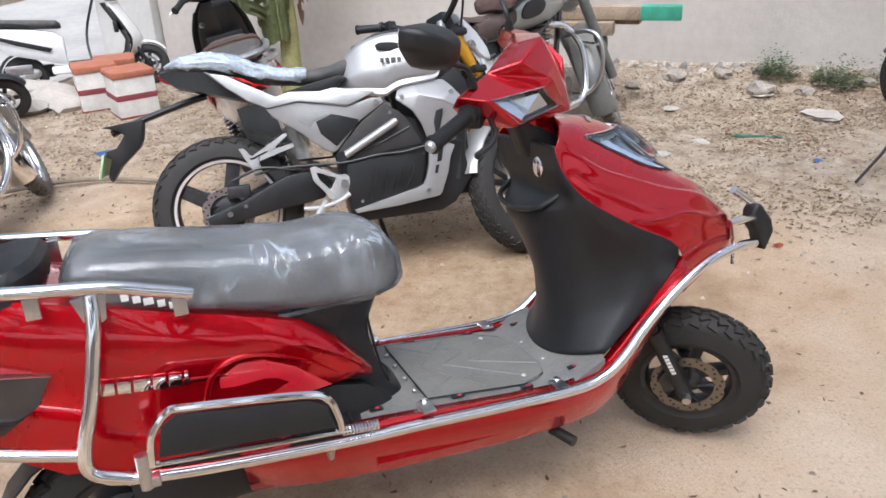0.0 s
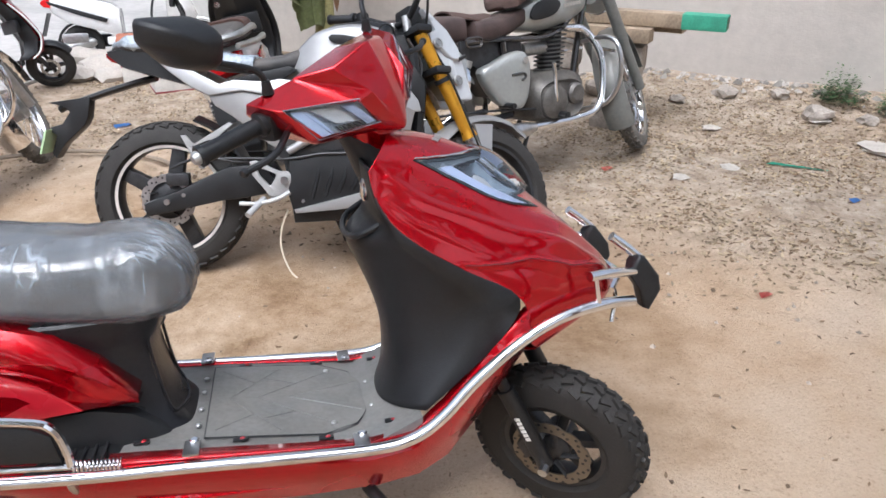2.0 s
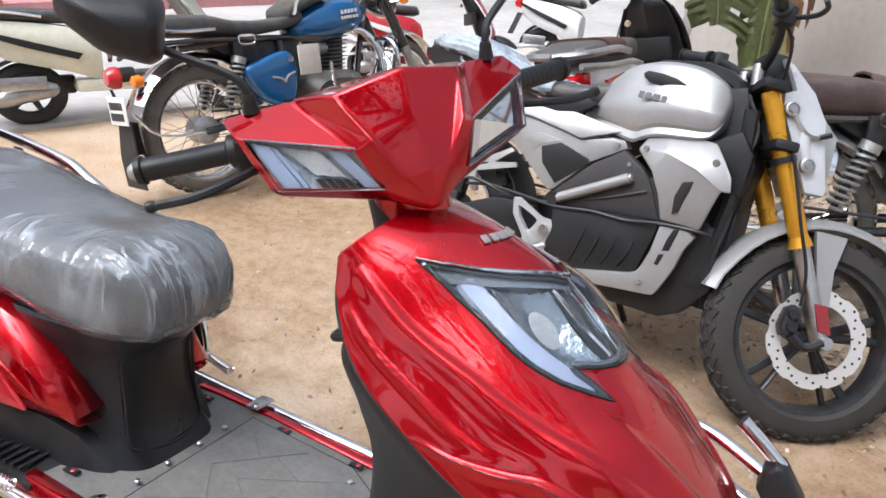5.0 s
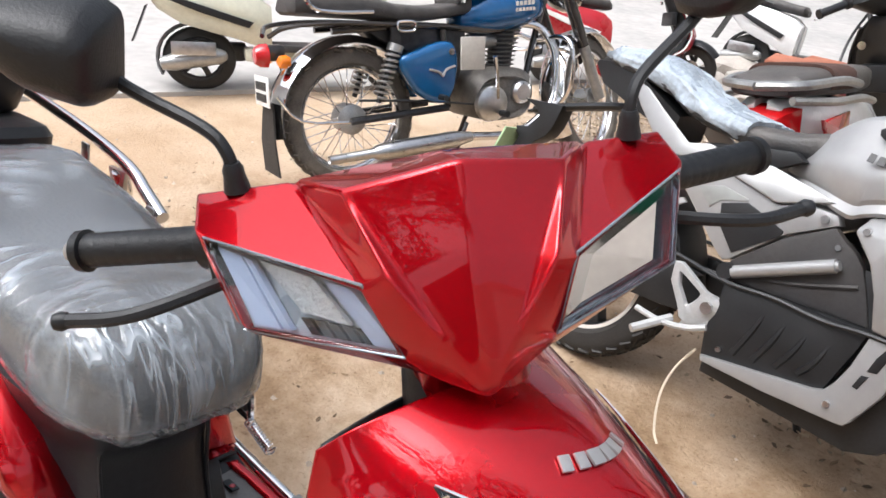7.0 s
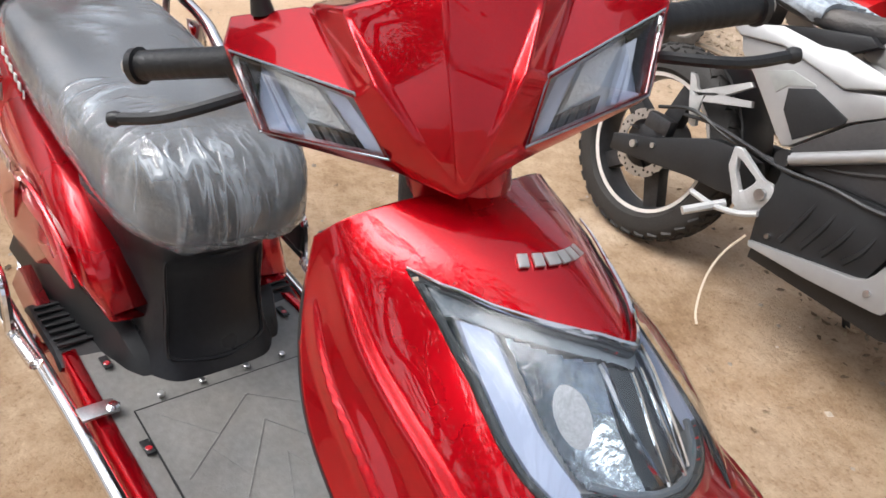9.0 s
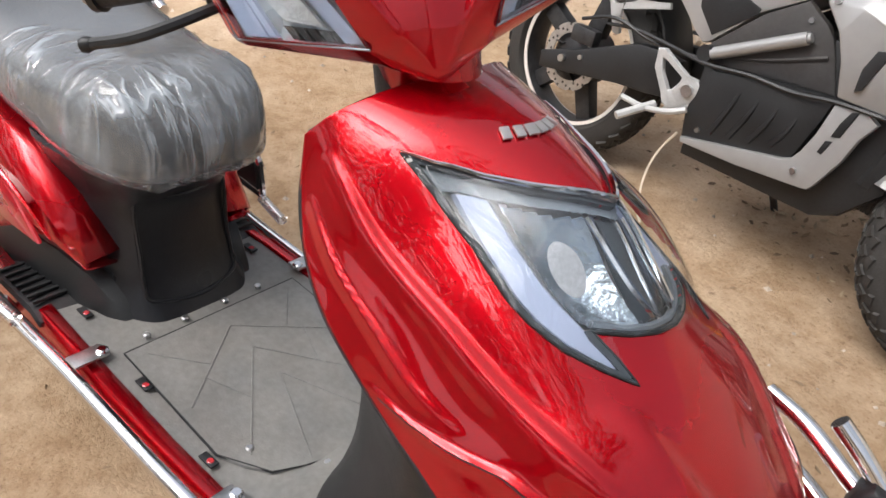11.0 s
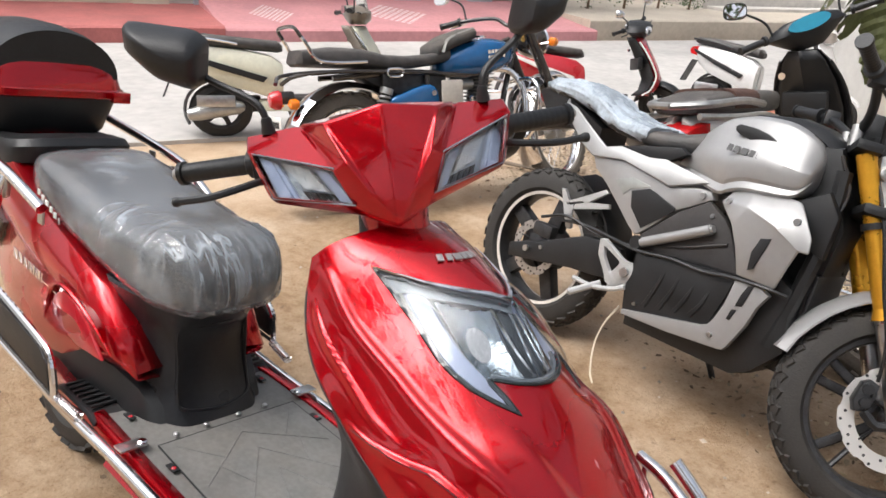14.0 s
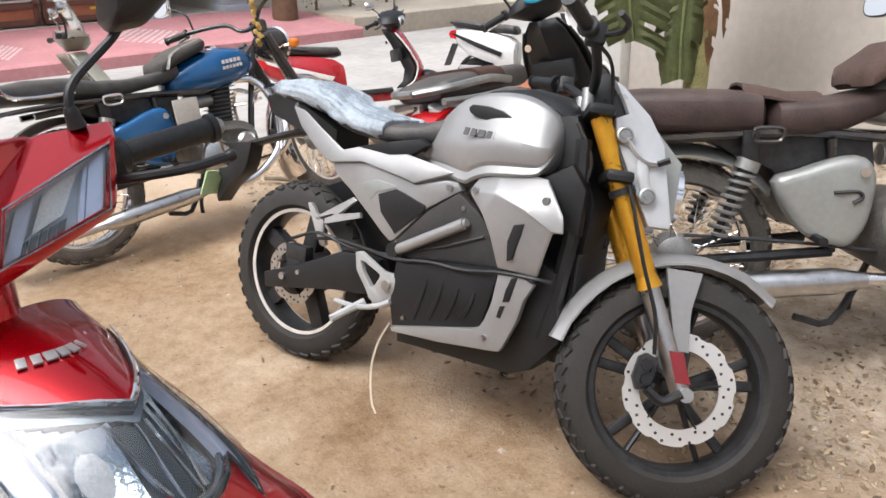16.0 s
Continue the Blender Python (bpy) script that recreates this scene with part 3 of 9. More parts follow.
# chalk floor patterns on the forecourt
for cx, cy, rx, ry in ((1.5, 5.05, 0.30, 0.55), (3.2, 5.1, 0.50, 0.62)):
    bm = bmesh.new()
    n = 9
    for i in range(-n, n + 1):
        for j in range(-n, n + 1):
            if abs(i) + abs(j) <= n and (i + j) % 2 == 0 and (abs(i) + abs(j)) % 4 != 3:
                x, y = cx + rx * i / n, cy + ry * j / n
                z = 0.17 + (y - 4.45) / 1.75 * 0.16 + 0.004
                s = 0.44 / n
                bm.faces.new([bm.verts.new((x + a * rx * s * 1.4, y + b * ry * s * 1.4, z + b * ry * s * 1.4 * 0.0914)) for a, b in ((-1, 0), (0, -0.9), (1, 0), (0, 0.9))])
    ob = part("chalk_pattern", bm, CHALK, None, "white chalk floor pattern on the pink forecourt", False)
    ob.matrix_world = ROAD
    tagged(ob, "white chalk floor pattern on the pink forecourt", "pattern", "chalk patterns", "structure")

# ---------- parts that every vehicle shares ----------
def tyre_mesh(R, r_in, w, depth=0.006, n=48):
    """A tyre with a rounded crown."""
    h = R - r_in
    prof = []
    for k in range(15):
        a = math.pi * (k / 14)
        prof.append((r_in + 0.12 * h + (h * 0.88 - depth) * math.sin(a) ** 0.75, -w / 2 * math.cos(a) * (1.0 if 2 < k < 12 else 0.93)))
    prof += [(r_in, w * 0.36), (r_in, -w * 0.36)]
    return ring_lathe(prof, n)


def tread_mesh(R, r_in, w, blocks, depth, rows, skew):
    """Raised tread blocks over the crown of a tyre."""
    h = R - r_in
    bm = bmesh.new()
    if blocks:
        for row in range(rows):
            f = (row + 0.5) / rows * 2 - 1
            y = f * w * 0.42
            tilt = math.asin(max(-1, min(1, f * 0.80)))
            rr = r_in + 0.12 * h + (h * 0.88 - depth) * max(0.05, math.cos(tilt)) ** 0.75
            for k in range(blocks):
                a = 2 * math.pi * (k + 0.5 * (row % 2)) / blocks
                L = 2 * math.pi * R / blocks * 0.62
                m = Matrix.Rotation(a, 4, "Y") @ Matrix.Translation((0, y, rr)) @ Matrix.Rotation(-tilt * 0.9, 4, "X") @ Matrix.Rotation(skew * (1 if row % 2 else -1), 4, "Z")
                b = bmesh.ops.create_cube(bm, size=1, matrix=m @ Matrix.Diagonal((L, w / rows * 0.66, depth * 2.2, 1)))
                top = [v for v in b["verts"] if (m.inverted() @ v.co).z > 0]
                for v in top:
                    q = m.inverted() @ v.co
                    q.x *= 0.84
                    q.y *= 0.84
                    v.co = m @ q
    return bm


def rim_ring(r_out, w, t=0.02, lip=0.012, n=48):
    return ring_lathe([(r_out + 0.006, -w / 2), (r_out - lip, -w / 2 + 0.002), (r_out - t, -w * 0.25), (r_out - t, w * 0.25), (r_out - lip, w / 2 - 0.002), (r_out + 0.006, w / 2), (r_out, w * 0.3), (r_out, -w * 0.3)], n)


def brake_disc(r, r_in, t=0.004, holes=0, waves=0):
    bm = bmesh.new()
    n = 96
    rings = []
    for rr, y in ((r, -t / 2), (r, t / 2), (r_in, t / 2), (r_in, -t / 2)):
        ring = []
        for k in range(n):
            a = 2 * math.pi * k / n
            q = rr * (1 - (0.035 * (math.cos(a * waves) > 0.55) if waves and rr == r else 0))
            ring.append(bm.verts.new((q * math.cos(a), y, q * math.sin(a))))
        rings.append(ring)
    for i in range(4):
        a, b = rings[i], rings[(i + 1) % 4]
        for k in range(n):
            bm.faces.new((a[k], a[(k + 1) % n], b[(k + 1) % n], b[k]))
    return bm


def disc_holes(r, r_in, t, count):
    """Dark dots that stand for the drilled holes, sunk into both faces."""
    bm = bmesh.new()
    for k in range(count):
        a = 2 * math.pi * k / count
        rr = r_in + (r - r_in) * (0.3, 0.55, 0.8)[k % 3]
        for s in (-1, 1):
            c = lathe([(0, 0), (0.0042, 0), (0.0042, 0.0008), (0, 0.0008)], 8)
            c.transform(Matrix.Translation((rr * math.cos(a), s * (t / 2), rr * math.sin(a))))
            merge(bm, c)
    return bm


def wheel(parent, m, R, r_rim, w, spokes=5, style="cast", material=None, rim_material=None, blocks=28, depth=0.006, rows=3, skew=0.0, disc=0, stripe=None, name="wheel", side=-1, dmat=None, spoke_w=0.03, hub_r=0.035, hub_w=0.1, tyre_m=None):
    """A wheel whose axle runs along y, as a part with tyre, rim, hub, spokes and brake disc. The thing's frame places it by m."""
    material, rim_material = material or DARKM, rim_material or DARKM
    wh = part(name, lathe([(0, -hub_w / 2), (hub_r * 0.6, -hub_w / 2), (hub_r, -hub_w * 0.38), (hub_r, hub_w * 0.38), (hub_r * 0.6, hub_w / 2), (0, hub_w / 2)], 20), material, parent, "")
    wh.matrix_local = m
    part("tyre", tyre_mesh(R, r_rim, w, depth), tyre_m or RUBBER, wh, "dusty grey rubber tyre with block tread" if tyre_m else "black rubber tyre with block tread")
    if blocks:
        tagged(part("tread", tread_mesh(R, r_rim, w, blocks, depth, rows, skew), tyre_m or RUBBER, wh), kind="stuff")
    part("rim", rim_ring(r_rim, w * 0.72), rim_material, wh)
    if stripe:
        for s in (-1, 1):
            part("rim_stripe", ring_lathe([(r_rim - 0.003, s * (w * 0.36 + 0.001)), (r_rim - 0.014, s * (w * 0.348 + 0.001)), (r_rim - 0.014, s * (w * 0.33)), (r_rim - 0.003, s * (w * 0.33))], 64), stripe, wh, "pale rim stripe")
    if style == "cast":
        for k in range(spokes):
            a = 360 / spokes * k + 12
            bm = box(spoke_w, w * 0.34, r_rim - 0.018 - hub_r * 0.5, 0.004, (0, 0, (r_rim + hub_r * 0.4) / 2))
            for v in bm.verts:
                f = (v.co.z - hub_r) / (r_rim - hub_r)
                v.co.x *= 1.0 + 0.5 * abs(f - 0.5)
            bm.transform(Matrix.Rotation(radians(a), 4, "Y"))
            part("spoke", bm, material, wh)
    elif style == "split":
        for k in range(spokes):
            for o in (-9, 9):
                a = radians(360 / spokes * k)
                b = a + radians(o)
                bm = tube([(hub_r * 0.8 * math.sin(a), 0, hub_r * 0.8 * math.cos(a)), ((r_rim - 0.014) * math.sin(b), 0, (r_rim - 0.014) * math.cos(b))], spoke_w * 0.5, 8, 1, ry=w * 0.12)
                part("spoke", bm, material, wh)
    elif style == "wire":
        bm = bmesh.new()
        for k in range(36):
            a = 2 * math.pi * k / 36
            s = 1 if k % 2 else -1
            b = a + 0.35 * (1 if (k // 2) % 2 else -1)
            merge(bm, tube([(hub_r * math.sin(b), s * hub_w * 0.36, hub_r * math.cos(b)), ((r_rim - 0.014) * math.sin(a), 0, (r_rim - 0.014) * math.cos(a))], 0.0022, 5, 1))
        part("wire_spokes", bm, CHROME, wh)
    if disc:
        d = part("brake_disc", brake_disc(disc, disc * 0.70, 0.004, waves=10), dmat or STEEL, wh, "perforated steel brake disc")
        d.location = (0, side * (hub_w / 2 + 0.008), 0)
        part("drilled_holes", disc_holes(disc, disc * 0.70, 0.0044, 36), DARKM, d)
        for k in range(5):
            a = 2 * math.pi * k / 5
            part("disc_arm", tube([(hub_r * 0.6 * math.cos(a), 0.004, hub_r * 0.6 * math.sin(a)), (disc * 0.74 * math.cos(a + 0.25), 0.002, disc * 0.74 * math.sin(a + 0.25))], 0.008, 6, 1, ry=0.003), DARKM, d)
    return wh


def spring(a, b, r, turns, wire):
    a, b = Vector(a), Vector(b)
    d = (b - a)
    n = d.normalized()
    s = n.orthogonal().normalized()
    t = n.cross(s)
    N = turns * 12
    return tube([a + d * (i / N) + (s * math.cos(2 * math.pi * i / 12) + t * math.sin(2 * math.pi * i / 12)) * r for i in range(N + 1)], wire, 6, 1)


def shock(parent, a, b, r=0.024, spring_m=None):
    """A spring damper between two points: body, rod and coil."""
    a, b = Vector(a), Vector(b)
    m = part("shock_absorber", merge(cyl(a, a.lerp(b, 0.45), r * 0.75), cyl(a.lerp(b, 0.4), b, r * 0.4)), DARKM, parent, "spring shock absorber")
    part("coil", spring(a.lerp(b, 0.1), a.lerp(b, 0.92), r, 9, r * 0.2), spring_m or CHROME, m)
    part("cap", cyl(a, a.lerp(b, 0.12), r * 1.15), spring_m or CHROME, m)
    return m


def grip(parent, a, b, r=0.016, label=""):
    a, b = Vector(a), Vector(b)
    d = (b - a).length
    prof = [(0, 0), (r * 1.45, 0), (r * 1.45, d * 0.1), (r, d * 0.13)]
    for k in range(9):
        f = 0.2 + 0.08 * k
        prof += [(r, d * f), (r * 1.015, d * (f + 0.012)), (r * 1.015, d * (f + 0.05)), (r, d * (f + 0.062))]
    prof += [(r, d * 0.93), (r * 1.25, d * 0.94), (r * 1.2, d), (0, d)]
    bm = lathe(prof, 16, "z")
    bm.transform(Matrix.Translation(a) @ (b - a).to_track_quat("Z", "Y").to_matrix().to_4x4())
    return part("grip", bm, BLACKP, parent, label or "ribbed black rubber grip")


def mirror(parent, stem, center, face, w=0.10, h=0.07, shell=None, wedge=0):
    """A mirror on its bent stem; face: the direction that the glass looks."""
    s = part("mirror", tube(stem, 0.006, 8, 5), BLACKP, parent, "black mirror on a thin bent stem")
    f = Vector(face).normalized()
    q = f.to_track_quat("Z", "Y").to_matrix().to_4x4()
    if wedge:
        # a deep faceted wedge whose tall end sits at the stem
        out = [(-1.0, 0.75), (-0.92, 0.95), (0.6, 1.0), (0.95, 0.7), (0.95, -0.75), (0.7, -1.0), (-0.2, -0.75), (-0.95, 0.1)]
        sh = []
        for _ in range(2):
            out = [(a[0] * (1 - f) + c[0] * f, a[1] * (1 - f) + c[1] * f) for a, c in zip(out, out[1:] + out[:1]) for f in (0.13, 0.87)]
        for zz, k, ox, oy in ((0.0, 0.985, 0, 0), (-0.003, 1.0, 0, 0), (-0.022, 0.99, 0.01, 0), (-0.040, 0.93, 0.05, 0.01), (-0.056, 0.82, 0.12, 0.02), (-0.068, 0.66, 0.22, 0.03), (-0.076, 0.45, 0.34, 0.05), (-0.079, 0.2, 0.44, 0.06)):
            sh.append([Vector(((x * k + ox) * w * -wedge, (y * k + oy) * h, zz)) for x, y in out])
        bm = loft(sh)
        bmesh.ops.recalc_face_normals(bm, faces=bm.faces)
        bm.transform(Matrix.Translation(center) @ q)
        part("mirror_shell", bm, shell or BLACKP, s)
        gl = loft([[Vector((x * 0.93 * w * -wedge, y * 0.93 * h, zz)) for x, y in out] for zz in (0.001, 0.003)])
        gl.transform(Matrix.Translation(center) @ q)
        part("mirror_glass", gl, MIRRORM, s, "mirror glass", smooth=False)
        return s
    bm = bmesh.new()
    rings = []
    for zz, k in ((0.0, 1.0), (-0.012, 1.0), (-0.032, 0.86), (-0.052, 0.55), (-0.058, 0.2)):
        rings.append([Vector((w * k * (abs(math.cos(a)) ** 0.6) * math.copysign(1, math.cos(a)), h * k * (abs(math.sin(a)) ** 0.6) * math.copysign(1, math.sin(a)), zz)) for a in (2 * math.pi * i / 24 for i in range(24))])
    bm = loft(rings)
    bm.transform(Matrix.Translation(center) @ q)
    part("mirror_shell", bm, shell or BLACKP, s)
    bm = loft([[Vector((w * 0.92 * (abs(math.cos(a)) ** 0.6) * math.copysign(1, math.cos(a)), h * 0.92 * (abs(math.sin(a)) ** 0.6) * math.copysign(1, math.sin(a)), zz)) for a in (2 * math.pi * i / 24 for i in range(24))] for zz in (0.001, 0.003)])
    bm.transform(Matrix.Translation(center) @ q)
    part("mirror_glass", bm, MIRRORM, s, "mirror glass")
    return s

# ---------- the red electric scooter in front ----------
SCOOT = pose(0.57, 1.585, 0, -9, 0, 5)
STEER_C, RAKE, STEER = Vector((0.30, 0, 1.03)), 25.0, -43.0
STEER_M = Matrix.Translation(STEER_C) @ Matrix.Rotation(radians(STEER), 4, Vector((-math.sin(radians(RAKE)), 0, math.cos(radians(RAKE))))) @ Matrix.Translation(-STEER_C)

# rows of the front apron: ridge, shoulder, side and edge
APRON = [
    ((0.45, 0, 0.975), (0.43, 0.088, 0.964), (0.408, 0.138, 0.942), (0.386, 0.157, 0.914)),
    ((0.55, 0, 0.952), (0.5, 0.094, 0.938), (0.44, 0.15, 0.902), (0.395, 0.167, 0.86)),
    ((0.648, 0, 0.908), (0.57, 0.105, 0.885), (0.49, 0.166, 0.842), (0.425, 0.184, 0.81)),
    ((0.706, 0, 0.857), (0.643, 0.12, 0.834), (0.553, 0.179, 0.788), (0.477, 0.2, 0.764)),
    ((0.763, 0, 0.806), (0.718, 0.13, 0.788), (0.618, 0.192, 0.733), (0.56, 0.206, 0.71)),
    ((0.817, 0, 0.762), (0.783, 0.14, 0.75), (0.698, 0.196, 0.69), (0.672, 0.21, 0.64)),
    ((0.869, 0, 0.714), (0.838, 0.134, 0.7), (0.765, 0.184, 0.638), (0.695, 0.202, 0.58)),
    ((0.918, 0, 0.66), (0.894, 0.124, 0.648), (0.818, 0.166, 0.598), (0.7, 0.188, 0.532)),
    ((0.945, 0, 0.612), (0.914, 0.11, 0.6), (0.835, 0.15, 0.562), (0.72, 0.17, 0.505)),
    ((0.92, 0, 0.572), (0.88, 0.09, 0.56), (0.81, 0.12, 0.533), (0.7, 0.14, 0.492)),
]
LAMP = [(0.0, 2.0), (0.09, 1.84), (0.21, 1.70), (0.32, 1.54), (0.44, 1.30), (0.525, 1.05), (0.478, 1.6), (0.438, 2.25), (0.418, 2.85), (0.398, 3.15), (0.355, 3.5), (0.29, 3.82), (0.222, 4.12), (0.236, 3.75), (0.258, 3.40), (0.17, 3.56), (0.09, 3.65), (0.0, 3.69)]


CREASES = (
    (((0.80, 0.7), (0.70, 1.9), (0.60, 3.0), (0.51, 4.3), (0.44, 5.4), (0.36, 6.6), (0.30, 7.4)), 0.009, 0.115),
    (((0.97, 3.75), (0.80, 4.2), (0.65, 4.75), (0.55, 5.85), (0.43, 6.5), (0.34, 7.1)), 0.009, 0.09),
    (((0.93, 1.2), (0.86, 2.4), (0.76, 3.6), (0.66, 4.4)), 0.005, 0.07),
    (((0.30, 4.2), (0.23, 5.9), (0.16, 7.6)), 0.007, 0.12),
)


def cat(a, b, c, d, t):
    return 0.5 * ((2 * b) + (c - a) * t + (2 * a - 5 * b + 4 * c - d) * t * t + (3 * b - a - 3 * c + d) * t ** 3)


def apron_point(u, v):
    """Point of the apron; u from the ridge (0) to the rim (1), negative on the right side; v from the neck (0) to the underside (9)."""
    s = -1 if u < 0 else 1
    u = abs(u)
    i = min(int(v), 8)
    f = v - i
    ks = (0.0, 0.4, 0.72, 1.0)
    cols = []
    for c in range(4):
        P = [Vector(APRON[max(0, min(9, i + o))][c]) for o in (-1, 0, 1, 2)]
        cols.append(cat(*P, f))
    flip = Vector((cols[1].x, -cols[1].y, cols[1].z))
    j = 0 if u < 0.4 else (1 if u < 0.72 else 2)
    t = (u - ks[j]) / (ks[j + 1] - ks[j])
    ext = [flip, *cols, cols[3] * 2 - cols[2]]
    p = cat(ext[j], ext[j + 1], ext[j + 2], ext[j + 3], t)
    # sharp character lines that sweep down to the nose
    for line, amp, wd in CREASES:
        v0, v1 = line[0][1], line[-1][1]
        if v0 < v < v1:
            for (ua, va), (ub, vb) in zip(line, line[1:]):
                if va <= v <= vb:
                    u0 = ua + (ub - ua) * (v - va) / (vb - va)
            g = (v - v0) / (v1 - v0)
            d = u - u0
            if abs(d) < wd:
                env = math.sin(math.pi * min(1, g * 1.05)) ** 0.6
                k = (1 - d / wd) ** 1.3 if d >= 0 else max(0, 1 + d / (wd * 0.45))
                k = k * k * (3 - 2 * k)
                nrm = Vector((0.62, 0.55 * (0.3 + u), 0.5))
                p = p + nrm * (amp * env * k)
    return Vector((p.x, p.y * s, p.z))


def inside(poly, x, y):
    r = False
    for (x0, y0), (x1, y1) in zip(poly, poly[1:] + poly[:1]):
        if (y0 > y) != (y1 > y) and x < (x1 - x0) * (y - y0) / (y1 - y0) + x0:
            r = not r
    return r


def apron_normal(u, v):
    e = 0.02
    a = apron_point(u + e, v) - apron_point(u - e, v)
    b = apron_point(u, min(9, v + e)) - apron_point(u, max(0, v - e))
    n = a.cross(b).normalized()
    return n if n.x + n.z > 0 else -n


def apron_patch(poly, offset, nu=24, both=False, thick=0.0):
    """A sheet that follows the apron inside an outline of u, v, raised by offset."""
    us = [p[0] for p in poly]
    vs = [p[1] for p in poly]
    bm = bmesh.new()
    vt = {}

    def vert(i, j, u, v):
        if (i, j) not in vt:
            vt[(i, j)] = bm.verts.new(apron_point(u, v) + apron_normal(u, v) * (offset(u, v) if callable(offset) else offset))
        return vt[(i, j)]
    u0, u1, v0, v1 = min(us), max(us), min(vs), max(vs)
    nv = nu
    for i in range(nu):
        for j in range(nv):
            c = [(i, j), (i + 1, j), (i + 1, j + 1), (i, j + 1)]
            uv = [(u0 + (u1 - u0) * a / nu, v0 + (v1 - v0) * b / nv) for a, b in c]
            if inside(poly, sum(q[0] for q in uv) / 4, sum(q[1] for q in uv) / 4):
                bm.faces.new([vert(a, b, *q) for (a, b), q in zip(c, uv)])
    if thick:
        bmesh.ops.solidify(bm, geom=bm.faces[:], thickness=thick)
    return bm


def apron_line(uvs, off):
    return [apron_point(u, v) + apron_normal(u, v) * off for u, v in uvs]


def dense(poly, n=6):
    out = []
    for a, b in zip(poly, poly[1:]):
        out += [(a[0] + (b[0] - a[0]) * k / n, a[1] + (b[1] - a[1]) * k / n) for k in range(n)]
    return out + [poly[-1]]


def inset(line, d):
    """An outline of u, v moved inwards by about d metres."""
    su, sv = 0.20, 0.075
    out = []
    for k, (u, v) in enumerate(line):
        a, b = line[max(0, k - 1)], line[min(len(line) - 1, k + 1)]
        tx, ty = (b[0] - a[0]) * su, (b[1] - a[1]) * sv
        n = math.hypot(tx, ty) or 1
        nu, nv = -ty / n, tx / n
        if k in (0, len(line) - 1):
            nu, nv = 0, math.copysign(1, nv)
        q = (max(0.0, u + nu * d / su), v + nv * d / sv)
        if 0 < k < len(line) - 1 and not inside(line, *q):
            q = (u + (0.25 - u) * d * 5, v + (2.3 - v) * d * 5)
        out.append(q)
    return out


def film_material():
    """Thin clear wrapping: see-through, with bunches of fine milky creases and sharp gloss."""
    m = bpy.data.materials.new("clear_plastic_film")
    m.use_nodes = True
    nt = m.node_tree
    nt.nodes.clear()
    L = nt.links.new
    o = nt.nodes.new("ShaderNodeOutputMaterial")
    tc = nt.nodes.new("ShaderNodeTexCoord")

    def math_node(op, a, b=None, c=None, clamp=False):
        n = nt.nodes.new("ShaderNodeMath")
        n.operation, n.use_clamp = op, clamp
        for k, v in enumerate((a, b, c)):
            if v is None:
                continue
            if isinstance(v, (int, float)):
                n.inputs[k].default_value = v
            else:
                L(v, n.inputs[k])
        return n.outputs[0]

    def creases(scale, turn, sharp, freq=1.0, bend=0.35):
        """Thin lines along the valleys of a stretched noise."""
        mp = nt.nodes.new("ShaderNodeMapping")
        mp.inputs["Scale"].default_value, mp.inputs["Rotation"].default_value = scale, turn
        L(tc.outputs["Object"], mp.inputs[0])
        n = nt.nodes.new("ShaderNodeTexNoise")
        n.inputs["Scale"].default_value, n.inputs["Detail"].default_value, n.inputs["Distortion"].default_value = freq, 1.5, bend
        L(mp.outputs[0], n.inputs["Vector"])
        d = math_node("ABSOLUTE", math_node("SUBTRACT", n.outputs["Fac"], 0.5))
        return math_node("MULTIPLY_ADD", d, -sharp, 1.0, True)

    def patches(scale, lo, hi):
        n = nt.nodes.new("ShaderNodeTexNoise")
        n.inputs["Scale"].default_value, n.inputs["Detail"].default_value = scale, 2
        L(tc.outputs["Object"], n.inputs["Vector"])
        r = nt.nodes.new("ShaderNodeMapRange")
        r.inputs["From Min"].default_value, r.inputs["From Max"].default_value = lo, hi
        L(n.outputs["Fac"], r.inputs["Value"])
        return r.outputs[0]

    sep = nt.nodes.new("ShaderNodeSeparateXYZ")
    L(tc.outputs["Object"], sep.inputs[0])
    nose = nt.nodes.new("ShaderNodeMapRange")
    nose.inputs["From Min"].default_value, nose.inputs["From Max"].default_value = -0.13, -0.04
    L(sep.outputs["X"], nose.inputs["Value"])
    # upright creases bunch at the nose, slanting ones along the flanks
    front = math_node("MULTIPLY", math_node("MAXIMUM", creases((8, 25, 2.6), (0.12, 0, 0.1), 17), creases((12, 40, 4), (-0.2, 0, -0.15), 16)), patches(6, 0.36, 0.62))
    flank = math_node("MULTIPLY", math_node("MAXIMUM", creases((14, 3, 5), (0, 0.75, 0.3), 17), creases((26, 5, 8), (0, 1.0, -0.2), 15)), patches(7, 0.48, 0.74))
    lines = nt.nodes.new("ShaderNodeMix")
    L(nose.outputs[0], lines.inputs[0])
    L(flank, lines.inputs[2])
    L(front, lines.inputs[3])
    lines = lines.outputs[0]
    cover = math_node("MULTIPLY_ADD", lines, 0.42, math_node("MULTIPLY_ADD", patches(5, 0.3, 0.75), 0.12, 0.08), True)
    p = nt.nodes.new("ShaderNodeBsdfPrincipled")
    p.inputs["Base Color"].default_value = (0.60, 0.66, 0.72, 1)
    p.inputs["Roughness"].default_value = 0.25
    bp = nt.nodes.new("ShaderNodeBump")
    bp.inputs["Strength"].default_value, bp.inputs["Distance"].default_value = 0.5, 0.009
    big = nt.nodes.new("ShaderNodeTexNoise")
    big.inputs["Scale"].default_value, big.inputs["Detail"].default_value, big.inputs["Distortion"].default_value = 16, 4, 0.6
